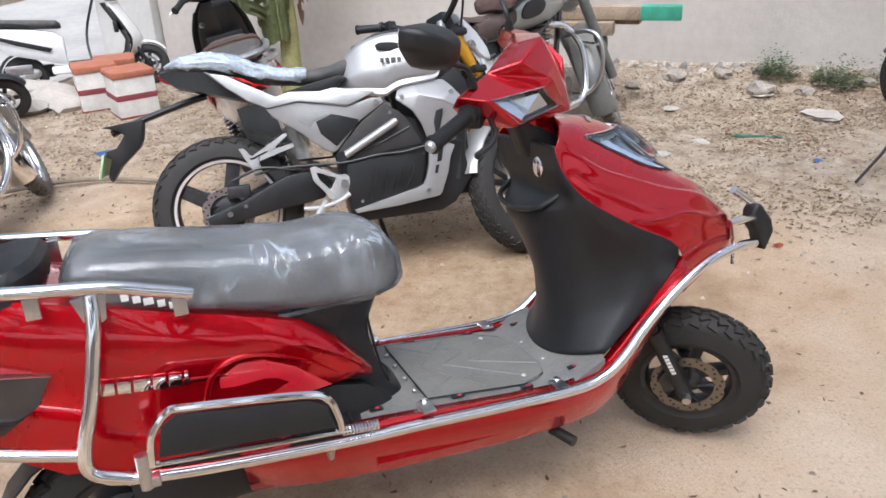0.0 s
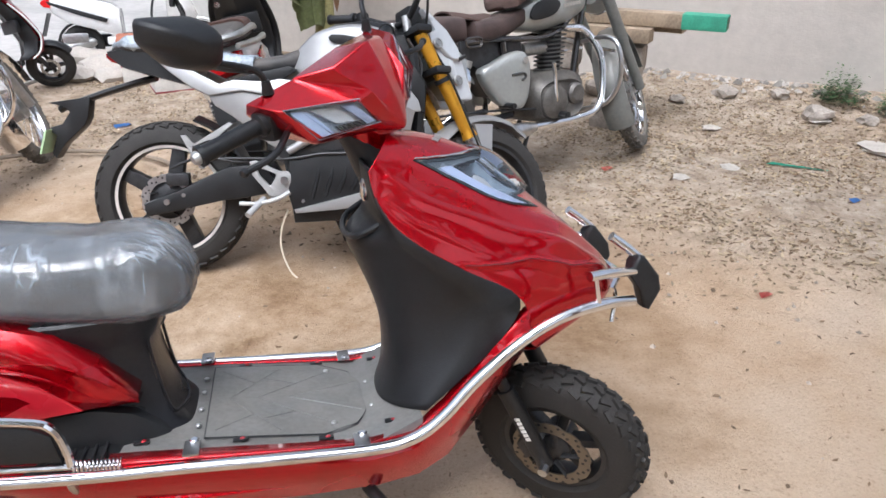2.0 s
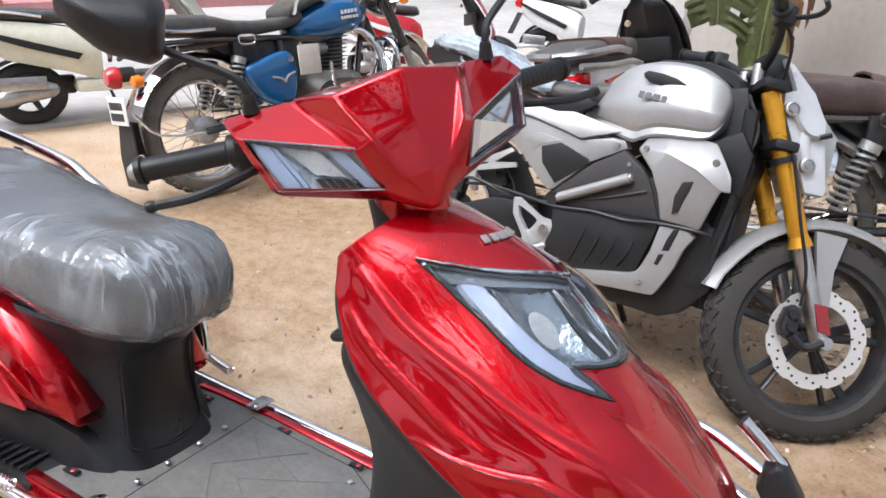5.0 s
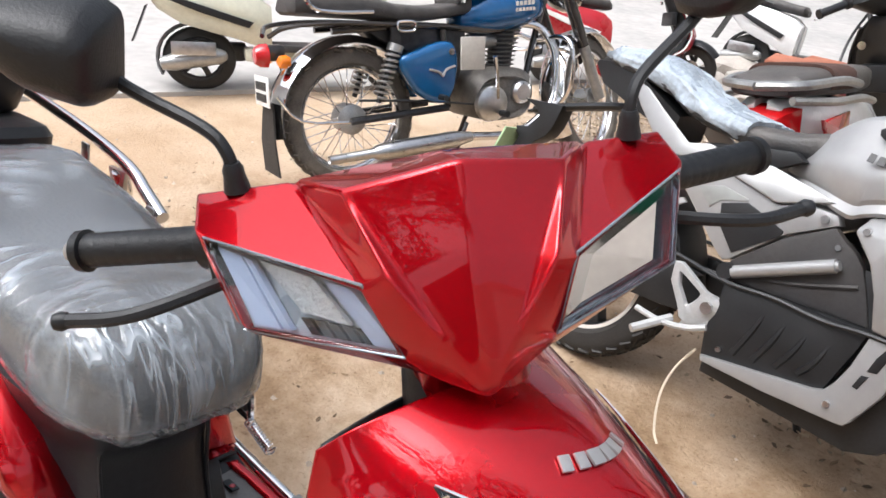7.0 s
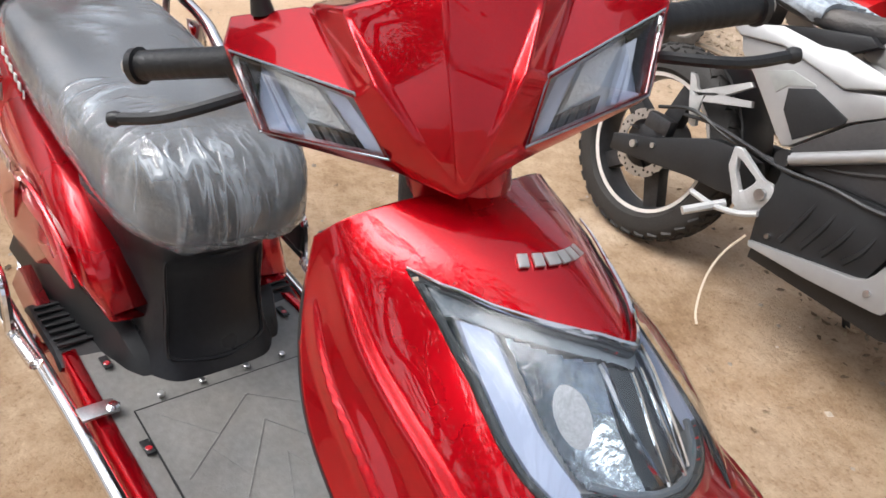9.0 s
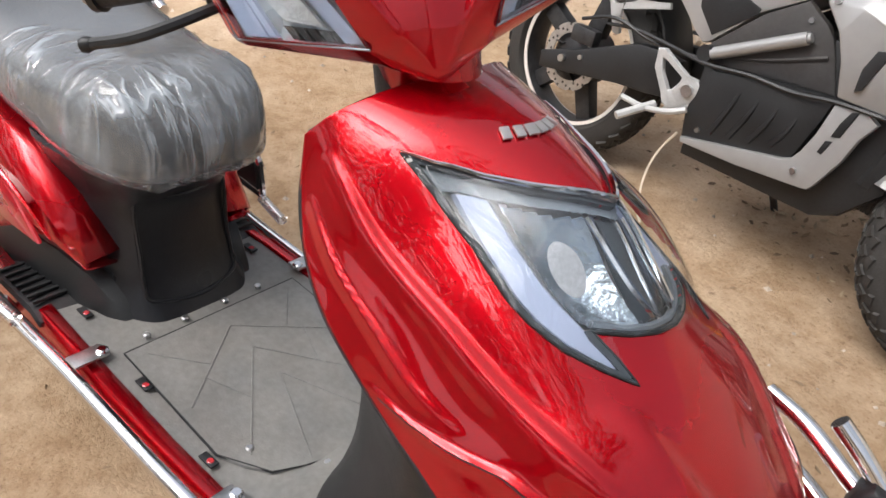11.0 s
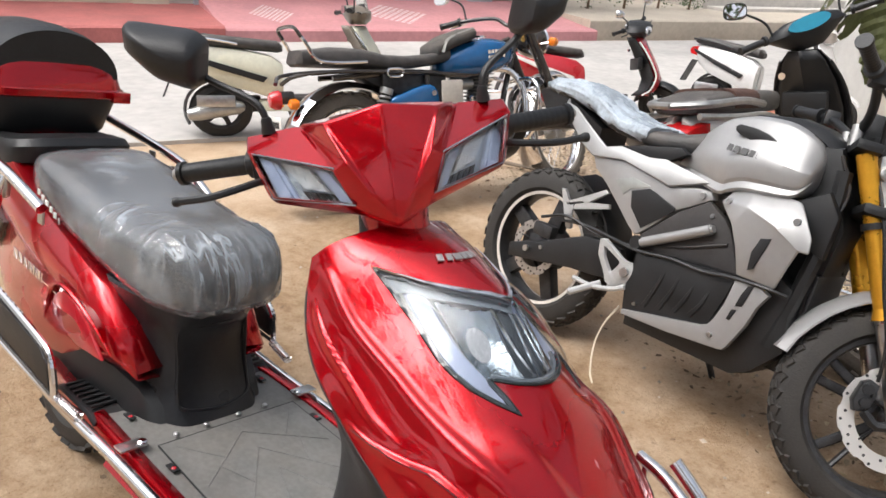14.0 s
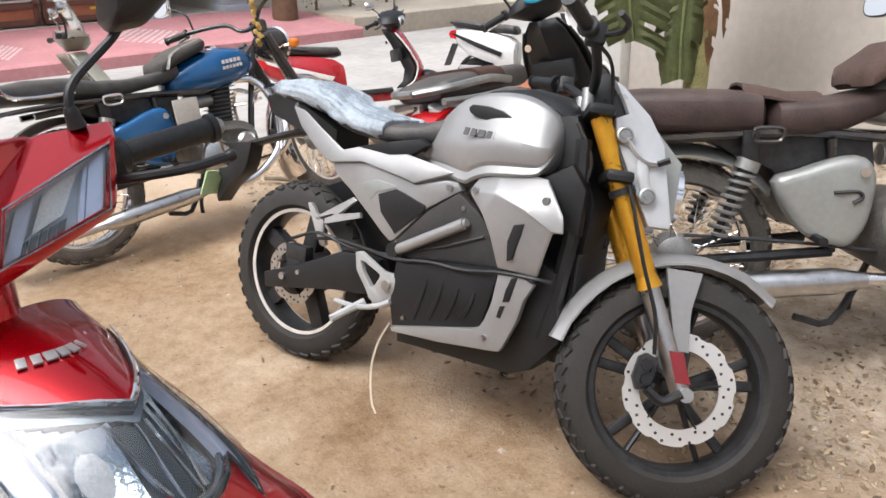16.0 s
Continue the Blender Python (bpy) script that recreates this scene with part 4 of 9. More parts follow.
    L(tc.outputs["Object"], big.inputs["Vector"])
    L(math_node("MULTIPLY_ADD", big.outputs["Fac"], 0.8, lines), bp.inputs["Height"])
    L(bp.outputs[0], p.inputs["Normal"])
    tr = nt.nodes.new("ShaderNodeBsdfTransparent")
    gl = nt.nodes.new("ShaderNodeBsdfGlossy")
    gl.inputs["Roughness"].default_value = 0.15
    L(bp.outputs[0], gl.inputs["Normal"])
    fr = nt.nodes.new("ShaderNodeFresnel")
    fr.inputs["IOR"].default_value = 1.8
    L(bp.outputs[0], fr.inputs["Normal"])
    t = nt.nodes.new("ShaderNodeMixShader")
    L(fr.outputs[0], t.inputs[0])
    L(tr.outputs[0], t.inputs[1])
    L(gl.outputs[0], t.inputs[2])
    mx = nt.nodes.new("ShaderNodeMixShader")
    L(cover, mx.inputs[0])
    L(t.outputs[0], mx.inputs[1])
    L(p.outputs[0], mx.inputs[2])
    L(mx.outputs[0], o.inputs[0])
    return m


FILM = film_material()


def seat_rings(grow=0.0, stations=None):
    """Rings of the long saddle, from tail to nose."""
    st = [(-0.655, 0.815, 0.785, 0.10), (-0.635, 0.842, 0.755, 0.130), (-0.59, 0.850, 0.735, 0.146), (-0.50, 0.840, 0.708, 0.152), (-0.40, 0.822, 0.690, 0.154), (-0.30, 0.806, 0.668, 0.154),
          (-0.20, 0.796, 0.646, 0.150), (-0.12, 0.800, 0.640, 0.145), (-0.07, 0.798, 0.642, 0.136), (-0.035, 0.785, 0.647, 0.124), (-0.008, 0.762, 0.655, 0.108), (0.010, 0.735, 0.668, 0.085), (0.018, 0.712, 0.684, 0.05)]
    rings = []
    for x, zt, zb, w in st:
        ring = []
        for k in range(28):
            a = 2 * math.pi * k / 28
            c, s = math.cos(a), math.sin(a)
            yy = (w + grow) * math.copysign(abs(c) ** 0.45, c)
            zz = (zt + zb) / 2 + (zt - zb + 2 * grow) / 2 * math.copysign(abs(s) ** 0.6, s)
            ring.append(Vector((x + grow * (1 if x > -0.3 else -1) * 0.8, yy, zz)))
        rings.append(ring)
    return rings


def build_scooter():
    t = thing("electric_scooter", SCOOT, "candy red electric scooter on its side stand, chrome guards, plastic-wrapped seat", "scooter")
    # --- front apron with the headlight let into it ---
    bm = bmesh.new()
    NU, NV = 150, 168
    vt = {}
    for i in range(NU):
        for j in range(NV):
            u = [(-1 + 2 * (i + a) / NU) for a in (0, 1)]
            v = [9 * (j + a) / NV for a in (0, 1)]
            cu, cv = abs(sum(u) / 2), sum(v) / 2
            if all(inside(LAMP, max(abs(a), 0.03), b) for a in u for b in v):
                continue
            f = []
            for a, b in ((0, 0), (1, 0), (1, 1), (0, 1)):
                key = (i + a, j + b)
                if key not in vt:
                    vt[key] = bm.verts.new(apron_point(u[a] if abs(u[a]) > 1e-6 else 0, v[b]))
                f.append(vt[key])
            bm.faces.new(f)
    apron = part("front_apron", bm, RED, t, "glossy candy red apron with sharp character lines")
    sm = apron.modifiers.new("shell", "SOLIDIFY")
    sm.thickness, sm.offset = 0.004, -1
    head = part("headlight", merge(apron_patch(LAMP, -0.03, 26), mirrored(apron_patch(LAMP, -0.03, 26), False)), mat("grey_lamp_housing", (0.42, 0.44, 0.47), 0.3, coat=0.4, var=0.2, scale=30), t, "large clear-lens headlight with pale light guides")
    rim = dense(LAMP)
    for s in (1, -1):
        part("bezel", tube(apron_line([(u * s, v) for u, v in rim], 0.0005), 0.0016, 6, 1), BLACKP, head)
        part("lens_border", loft([apron_line([(u * s, v) for u, v in line], o) for line, o in ((rim, 0.0006), (inset(rim, 0.002), 0.0018), (inset(rim, 0.004), 0.0012), (inset(rim, 0.0045), -0.008))], closed=False), SLATE, head, "dark moulded lens border")
        # chrome trim at the centre; outwards the strip stands for the bright glass edge
        top = [(0.0, 1.98), (0.09, 1.82), (0.21, 1.68), (0.32, 1.52), (0.44, 1.28), (0.522, 1.04)]
        part("trim_and_lens_edge", tube(apron_line([(u * s, v) for u, v in dense(top)], 0.006), 0.004, 8, 1, taper=(0.0045, 0.001)), CHROME, head)
        wall = [(u * s, v) for u, v in rim]
        part("housing_wall", loft([apron_line(wall, 0.0), apron_line(wall, -0.032)], closed=False), LAMPD, head)
        outer = dense([(0.435, 1.62), (0.422, 2.25), (0.402, 2.85), (0.380, 3.15), (0.338, 3.48), (0.280, 3.78), (0.228, 4.04)], 6)
        innr = dense([(0.330, 1.78), (0.322, 2.25), (0.302, 2.75), (0.282, 3.05), (0.266, 3.28), (0.250, 3.60), (0.226, 4.00)], 6)
        cross = [[((a[0] + (b[0] - a[0]) * f) * s, a[1] + (b[1] - a[1]) * f) for a, b in zip(outer, innr)] for f in (0, 0.12, 0.5, 0.88, 1)]
        gd = loft([apron_line(c, o) for c, o in zip(cross, (-0.012, -0.003, -0.0015, -0.003, -0.014))], closed=False)
        part("light_guide", gd, PEARL, head, "frosted bluish light guide")
        shelf = [(0.0, 2.02), (0.09, 1.86), (0.21, 1.73), (0.32, 1.58), (0.43, 1.38), (0.49, 1.22), (0.462, 1.58), (0.43, 1.60), (0.32, 1.77), (0.21, 1.90), (0.09, 2.03), (0.0, 2.18)]
        sf = apron_patch(shelf, -0.006, 44)
        if s < 0:
            sf = mirrored(sf, False)
        part("brow", sf, LAMPD, head, "grey moulded brow inside the lens")
        # bowl of the lamp, hollowed, beside a slate centre panel
        bowl = [(0.105, 2.02), (0.21, 1.92), (0.315, 1.80), (0.305, 2.30), (0.285, 2.75), (0.250, 3.28), (0.17, 3.42), (0.105, 3.48)]

        def hollow(u, v):
            r = math.hypot((u - 0.205) / 0.13, (v - 2.6) / 0.95)
            return -0.010 - 0.024 * max(0.0, 1 - r * r / 1.6) ** 2
        bw = apron_patch(bowl, hollow, 40)
        if s < 0:
            bw = mirrored(bw, False)
        part("reflector", bw, PALEREF, head, "pale silvered reflector bowl")
        part("divider", tube(apron_line([(u * s, v) for u, v in dense([(0.112, 2.06), (0.105, 2.5), (0.088, 3.0), (0.062, 3.46)])], -0.004), 0.0036, 6, 1), CHROME, head, "bright curved rib")
        part("divider", tube(apron_line([(u * s, v) for u, v in dense([(0.026, 2.20), (0.030, 2.7), (0.036, 3.2), (0.040, 3.52)])], -0.004), 0.0020, 6, 1), CHROME, head, "bright curved rib")
        part("divider", tube(apron_line([(u * s, v) for u, v in dense([(0.245, 3.30), (0.17, 3.46), (0.09, 3.55), (0.0, 3.58)])], -0.006), 0.004, 6, 1), LAMPD, head)
    part("centre_panel", apron_patch([(-0.11, 2.05), (0.0, 2.16), (0.11, 2.05), (0.11, 3.46), (0.0, 3.54), (-0.11, 3.46)], -0.012, 36), SLATE, head, "slate grey centre panel of the lamp")
    for s in (1, -1):
        part("panel_seam", tube(apron_line([(u * s, v) for u, v in dense([(0.955, 3.9), (0.80, 4.2), (0.65, 4.75), (0.55, 5.85), (0.43, 6.5), (0.342, 6.97)])], 0.0), 0.0008, 6, 1), BLACKP, apron, "dark seam between two panels")
    lens = [(0.0, 2.03)] + LAMP[1:-1] + [(0.0, 3.75)] + [(-u, v) for u, v in LAMP[1:-1]][::-1]

    def bulge(u, v):
        return 0.003 + 0.020 * max(0, 1 - (u / 0.47) ** 2) * max(0, 1 - ((v - 2.75) / 1.25) ** 2)
    lb = part("lens", apron_patch(lens, bulge, 40), LENSH, head, "clear polycarbonate lens with a sheen of sky")
    lb.visible_shadow = False
    for k, bw in enumerate((0.010, 0.010, 0.013, 0.010, 0.010, 0.004)):
        ub = -0.17 + 0.052 * k
        p0, n0 = apron_point(ub, 1.05), apron_normal(ub, 1.05)
        ax_u = (apron_point(ub + 0.03, 1.05) - apron_point(ub - 0.03, 1.05)).normalized()
        ax_v = n0.cross(ax_u).normalized()
        ax_v = ax_v if ax_v.z > 0 else -ax_v
        badge = box(bw, 0.003, 0.014, 0.0006, (0, 0, 0))
        badge.transform(Matrix.Translation(p0 + n0 * 0.003) @ Matrix((ax_u, -n0, ax_v)).transposed().to_4x4())
        part("badge", badge, SILVER, apron, "small bright lettering block")

    # --- inner leg shield ---
    C = [(0.380, 0.925, 0.05), (0.385, 0.87, 0.06), (0.390, 0.80, 0.07), (0.345, 0.752, 0.075), (0.370, 0.68, 0.08), (0.402, 0.585, 0.085), (0.410, 0.50, 0.085), (0.402, 0.425, 0.085), (0.388, 0.375, 0.09)]
    E = [APRON[k][3] for k in range(6)] + [(0.632, 0.205, 0.553), (0.556, 0.20, 0.480), (0.47, 0.19, 0.405)]
    E[0] = (0.388, 0.152, 0.918)
    rows = []
    for (cx, cz, cw), e in zip(C, E):
        e = Vector(e)
        row = []
        for f in (0.0, 0.14, 0.28, 0.42, 0.56, 0.70, 0.85, 1.0):
            row.append(Vector((cx + (e.x - cx) * f ** 2.3, e.y * f, cz + (e.z - cz) * f ** 1.6)))
        rows.append([Vector((p.x, -p.y, p.z)) for p in row[:0:-1]] + row)
    fine = []
    for i in range(len(rows) - 1):
        for k in range(4):
            f = k / 4
            P = [rows[max(0, min(len(rows) - 1, i + o))] for o in (-1, 0, 1, 2)]
            fine.append([cat(a, b, c, d, f) for a, b, c, d in zip(*P)])
    fine.append(rows[-1])
    sh = part("leg_shield", loft(fine, closed=False), BLACKP, t, "matt black plastic inner leg shield")
    sm = sh.modifiers.new("shell", "SOLIDIFY")
    sm.thickness, sm.offset = 0.004, 0
    # raised lip of the pocket, and the lock
    lip = [(0.41, 0.125, 0.80), (0.362, 0.105, 0.775), (0.345, 0.06, 0.765), (0.340, 0, 0.762), (0.345, -0.06, 0.765), (0.362, -0.105, 0.775), (0.41, -0.125, 0.80)]
    part("pocket_rim", tube(lip, 0.007, 8, 5), BLACKP, sh)
    k = lathe([(0, 0), (0.012, 0), (0.016, -0.003), (0.016, -0.01), (0, -0.01)], 18, "x")
    k.transform(pose(0.378, -0.075, 0.862, 0, 0, 200) @ Matrix.Diagonal((1, 1, 1.5, 1)))
    part("lock", k, CHROME, sh, "oval chrome ignition lock")

    # --- floor, skirts and rails ---
    def skirt_y(x):
        return 0.205 + 0.012 * math.sin((x + 0.25) * 4)
    out = [(x, skirt_y(x)) for x in (-0.36, -0.25, -0.1, 0.05, 0.2, 0.35, 0.46)]
    zf = lambda x: 0.402 - 0.045 * max(0, (x + 0.05) / 0.4) if x < 0.36 else 0.352 + (x - 0.36) * 0.5
    bm = loft([[Vector((x, -y, zf(x))) for x, y in out][i:i + 1] + [Vector((out[i][0], 0, zf(out[i][0]) + 0.004)), Vector((out[i][0], out[i][1], zf(out[i][0]))), Vector((out[i][0], out[i][1], zf(out[i][0]) - 0.02)), Vector((out[i][0], -out[i][1], zf(out[i][0]) - 0.02))] for i in range(len(out))])
    fl = part("footboard", bm, MATGREY, t, "dusty dark grey ribbed footboard")
    # removable hatch with a moulded leaf pattern
    hat = [(0.02, -0.168), (0.26, -0.172), (0.33, -0.13), (0.362, -0.05), (0.365, 0.0), (0.362, 0.05), (0.33, 0.13), (0.26, 0.172), (0.02, 0.168)]
    bm = loft([[Vector((x, -w, zf(x) + 0.0075)), Vector((x, 0, zf(x) + 0.0075)), Vector((x, w, zf(x) + 0.0075)), Vector((x, w, zf(x) + 0.002)), Vector((x, -w, zf(x) + 0.002))] for x, w in ((0.02, 0.168), (0.08, 0.169), (0.14, 0.170), (0.20, 0.171), (0.26, 0.172), (0.30, 0.153), (0.33, 0.13), (0.35, 0.085), (0.364, 0.04))])
    part("hatch", bm, MATGREY, fl, smooth=False)
    part("hatch_seam", tube([(x, y, zf(x) + 0.006) for x, y in hat] , 0.0022, 5, 1, closed=True), BLACKP, fl)
    # fine moulded grooves that fan out over the hatch
    for s in (1, -1):
        for a, b in (((0.06, 0.0), (0.17, 0.15)), ((0.12, 0.0), (0.29, 0.135)), ((0.19, 0.0), (0.345, 0.07)), ((0.115, 0.075), (0.04, 0.14)), ((0.205, 0.068), (0.13, 0.10))):
            part("groove", tube([(p[0], p[1] * s, zf(p[0]) + 0.0078) for p in (a, ((a[0] + b[0]) / 2, (a[1] + b[1]) / 2), b)], 0.0015, 5, 1), MATGREY, fl)
    for x, y in ((0.005, 0.1), (0.005, 0.03), (0.005, -0.05), (0.005, -0.12), (0.28, -0.13), (0.37, -0.06), (0.28, 0.13), (0.37, 0.06)):
        part("screw", bolt((x, y, zf(x) + 0.009), "z", 0.006, 0.003), STEEL, fl)
    for x, y in ((-0.10, 0.165), (-0.10, -0.165), (0.09, -0.178), (0.09, 0.178), (0.26, -0.185), (0.26, 0.185), (0.40, -0.16), (0.40, 0.16)):
        part("slot", box(0.03, 0.014, 0.004, 0.0015, (x, y, zf(x) + 0.006)), BLACKP, fl)
        part("bolt_head", bolt((x + 0.004, y, zf(x) + 0.0075), "z", 0.0055, 0.002), REDF, fl)
    sections = []
    top = [(-0.40, 0.410, 0.285), (-0.25, 0.398, 0.262), (-0.1, 0.392, 0.248), (0.05, 0.380, 0.240), (0.2, 0.365, 0.232), (0.35, 0.352, 0.228), (0.44, 0.362, 0.238), (0.51, 0.415, 0.272), (0.57, 0.475, 0.345), (0.635, 0.545, 0.43), (0.69, 0.60, 0.505)]
    for s in (1, -1):
        rr = []
        for x, zt, zb in top:
            y = skirt_y(min(x, 0.5)) + (0.004 if x < 0.5 else 0.0)
            zm = (zt + zb) / 2
            rr.append([Vector((x, s * (y - 0.02), zt + 0.012)), Vector((x, s * y, zt + 0.010)), Vector((x, s * (y + 0.012), zt - 0.02)), Vector((x + 0.004, s * (y + 0.004), zm + 0.02)), Vector((x + 0.006, s * (y - 0.016), zm - 0.015)), Vector((x + 0.01, s * (y - 0.042), zb + 0.01)), Vector((x + 0.01, s * (y - 0.09), zb))])
        sk = part("side_skirt", loft(rr, closed=False), RED, t, "candy red lower side skirt")
        sm = sk.modifiers.new("shell", "SOLIDIFY")
        sm.thickness, sm.offset = 0.004, 0
        part("skirt_blade", tube([(-0.12, s * 0.196, 0.296), (0.05, s * 0.200, 0.287), (0.22, s * 0.202, 0.280)], 0.012, 6, 4, taper=(0.011, 0.002)), RED, sk)
        # chrome side rail that climbs to the nose
        rail = [(-0.66, 0.250, 0.475), (-0.62, 0.255, 0.452), (-0.477, 0.252, 0.426), (-0.206, 0.246, 0.396), (-0.008, 0.242, 0.383), (0.193, 0.242, 0.370), (0.36, 0.240, 0.362), (0.44, 0.238, 0.375), (0.50, 0.236, 0.412), (0.565, 0.232, 0.474), (0.644, 0.228, 0.535), (0.72, 0.222, 0.577), (0.79, 0.212, 0.597), (0.87, 0.192, 0.600), (0.945, 0.160, 0.586)]
        cr = part("chrome_rail", tube([(x, s * y, z) for x, y, z in rail], 0.0125, 12, 5), CHROME, t, "bent chrome guard rail")
        for x, z in ((0.0, 0.402), (0.33, 0.366)):
            cl = part("clamp", box(0.03, 0.055, 0.005, 0.0015, (x, s * 0.215, z + 0.006)), STEEL, t, "steel rail clamp")
            part("clamp_bolt", bolt((x + 0.004, s * 0.194, z + 0.010), "z", 0.010, 0.004), CHROME, cl)
    # --- front crash guard ---
    for s in (1, -1):
        g = part("crash_guard", tube([(0.825, s * 0.205, 0.668), (0.88, s * 0.185, 0.664), (0.955, s * 0.145, 0.648)], 0.0108, 10, 4), CHROME, t, "chrome crash guard bar with black caps")
        part("guard_post", tube([(0.838, s * 0.205, 0.664), (0.848, s * 0.203, 0.600)], 0.006, 8, 1), CHROME, g)
        part("guard_bar", tube([(0.905, s * 0.128, 0.728), (0.938, s * 0.130, 0.703), (0.970, s * 0.132, 0.675)], 0.0105, 10, 4), CHROME, g)
        part("guard_loop", tube([(0.84, s * 0.05, 0.60), (0.90, s * 0.06, 0.625), (0.935, s * 0.09, 0.585), (0.92, s * 0.11, 0.52)], 0.005, 8, 5), CHROME, g)
        cap = plate([(0.948, 0.668), (0.962, 0.686), (0.975, 0.682), (1.010, 0.635), (1.016, 0.602), (0.990, 0.556), (0.976, 0.562), (0.966, 0.606), (0.944, 0.638)], 0.110, 0.156, 0.011, seg=3)
        part("guard_cap", cap if s > 0 else mirrored(cap, False), BLACKP, g, "black rubber end cap")
    part("nose_bar", tube([(0.91, -0.12, 0.60), (0.955, -0.05, 0.615), (0.955, 0.05, 0.615), (0.91, 0.12, 0.60)], 0.009, 8, 5), CHROME, t)

    # --- seat, its box and the tail ---
    seat = part("seat", loft(seat_rings()), SEATB, t, "dark padded vinyl saddle under clear wrapping")
    film = loft(seat_rings(0.006))
    bmesh.ops.subdivide_edges(film, edges=film.edges[:], cuts=2, use_grid_fill=True)
    film.normal_update()
    for v in film.verts:
        p = v.co
        fold = noise.noise(Vector((p.x * 9, p.y * 22 + p.z * 10, p.z * 6))) * 0.004 + abs(noise.noise(Vector((p.x * 38 + p.z * 16, p.y * 30, p.z * 12)))) * 0.0045
        if p.x > -0.12:
            fold += abs(noise.noise(Vector((p.y * 55, p.z * 7, p.x * 8)))) * 0.006
        v.co = p + v.normal * (fold if v.normal.length > 0 else 0)
    fo = part("plastic_wrap", film, FILM, seat, "crinkled clear plastic wrapping")
    fo.visible_shadow = False
    # seat box: flared body with a sunken front panel
    rr = []
    for z, xf, wf in ((0.385, -0.006, 0.134), (0.392, -0.004, 0.136), (0.405, -0.010, 0.132), (0.43, -0.026, 0.124), (0.47, -0.038, 0.119), (0.51, -0.047, 0.116), (0.55, -0.053, 0.115), (0.585, -0.055, 0.118), (0.605, -0.052, 0.122), (0.63, -0.042, 0.130), (0.655, -0.032, 0.134), (0.662, -0.034, 0.13)):
        half = []
        for f in (0.0, 0.2, 0.4, 0.55, 0.62, 0.68, 0.74, 0.82, 0.88, 0.94, 0.98, 1.0):
            edge = max(0.0, (f - 0.45) / 0.55)
            sunk = 0.015 * max(0.0, min(1.0, (0.74 - f) / 0.14)) * max(0.0, min(1.0, (z - 0.415) / 0.02)) * max(0.0, min(1.0, (0.60 - z) / 0.02))
            half.append(Vector((xf - 0.072 * edge ** 2.6 - 0.016 * f * f - sunk, wf * f, z)))
        half += [Vector((xf - 0.12, wf + 0.004, z)), Vector((-0.22, wf + 0.010, z)), Vector((-0.30, wf + 0.008, z))]
        rr.append(half + [Vector((p.x, -p.y, p.z)) for p in half[:0:-1]])
    sb = part("seat_box", loft(rr), SATIN, t, "satin black plastic seat box with a sunken front")
    half = [(-0.052, 0.0, 0.602), (-0.068, 0.070, 0.600), (-0.073, 0.084, 0.585), (-0.064, 0.083, 0.51), (-0.054, 0.086, 0.455), (-0.040, 0.078, 0.425), (-0.022, 0.0, 0.418)]
    part("panel_rim", tube(half + [(x, -y, z) for x, y, z in half[-2:0:-1]], 0.0035, 6, 4, closed=True), SATIN, sb, "rounded rim of the sunken panel")
    for y in (-0.02, 0.02):
        part("seat_box_screw", bolt((-0.03, y, 0.64), "x", 0.004, 0.004), STEEL, sb)
    lx = -0.55
    for bw in (0.014, 0.014, 0.018, 0.014, 0.014, 0.005):
        part("seat_lettering", box(bw, 0.002, 0.014, 0.0005, (lx, -0.1625, 0.770 - (lx + 0.55) * 0.4)), WHITEM, seat, "white printed lettering block")
        lx += bw * 0.5 + 0.013
    for s in (1, -1):
        # red side panels
        P = [(-0.96, 0.845, 0.60, 0.125), (-0.85, 0.830, 0.50, 0.150), (-0.72, 0.792, 0.42, 0.172), (-0.60, 0.760, 0.40, 0.182), (-0.48, 0.724, 0.40, 0.186), (-0.38, 0.694, 0.42, 0.186), (-0.30, 0.668, 0.47, 0.184), (-0.23, 0.642, 0.485, 0.178), (-0.16, 0.582, 0.488, 0.168), (-0.095, 0.505, 0.487, 0.155)]
        rr = []
        for x, zt, zb, y in P:
            h = zt - zb
            rr.append([Vector((x, s * (y - 0.06), zt + 0.004)), Vector((x, s * (y - 0.022), zt)), Vector((x, s * (y - 0.004), zt - h * 0.12)), Vector((x, s * (y + 0.004), zt - h * 0.26)), Vector((x, s * (y - 0.006), zt - h * 0.36)), Vector((x, s * (y + 0.002), zt - h * 0.7)), Vector((x, s * (y - 0.01), zb + h * 0.06)), Vector((x, s * (y - 0.05), zb))])
        sp = part("side_panel", loft(rr, closed=False), RED, t, "candy red tail side panel")
        sm = sp.modifiers.new("shell", "SOLIDIFY")
        sm.thickness, sm.offset = 0.004, 0
        arch = [(-0.45, 0.185, 0.50), (-0.43, 0.188, 0.57), (-0.39, 0.19, 0.605), (-0.33, 0.189, 0.606), (-0.25, 0.184, 0.575), (-0.17, 0.172, 0.515)]
        part("arch_crease", tube([(x, s * y, z) for x, y, z in arch], 0.007, 6, 5, taper=(0.007, 0.003)), RED, sp)
        sc = plate([(-0.43, 0.515), (-0.41, 0.575), (-0.37, 0.594), (-0.32, 0.59), (-0.26, 0.56), (-0.19, 0.50), (-0.3, 0.492)], 0.176, 0.186, 0.006)
        part("arch_recess", sc if s > 0 else mirrored(sc, False), REDF, sp)
        bx = -0.625
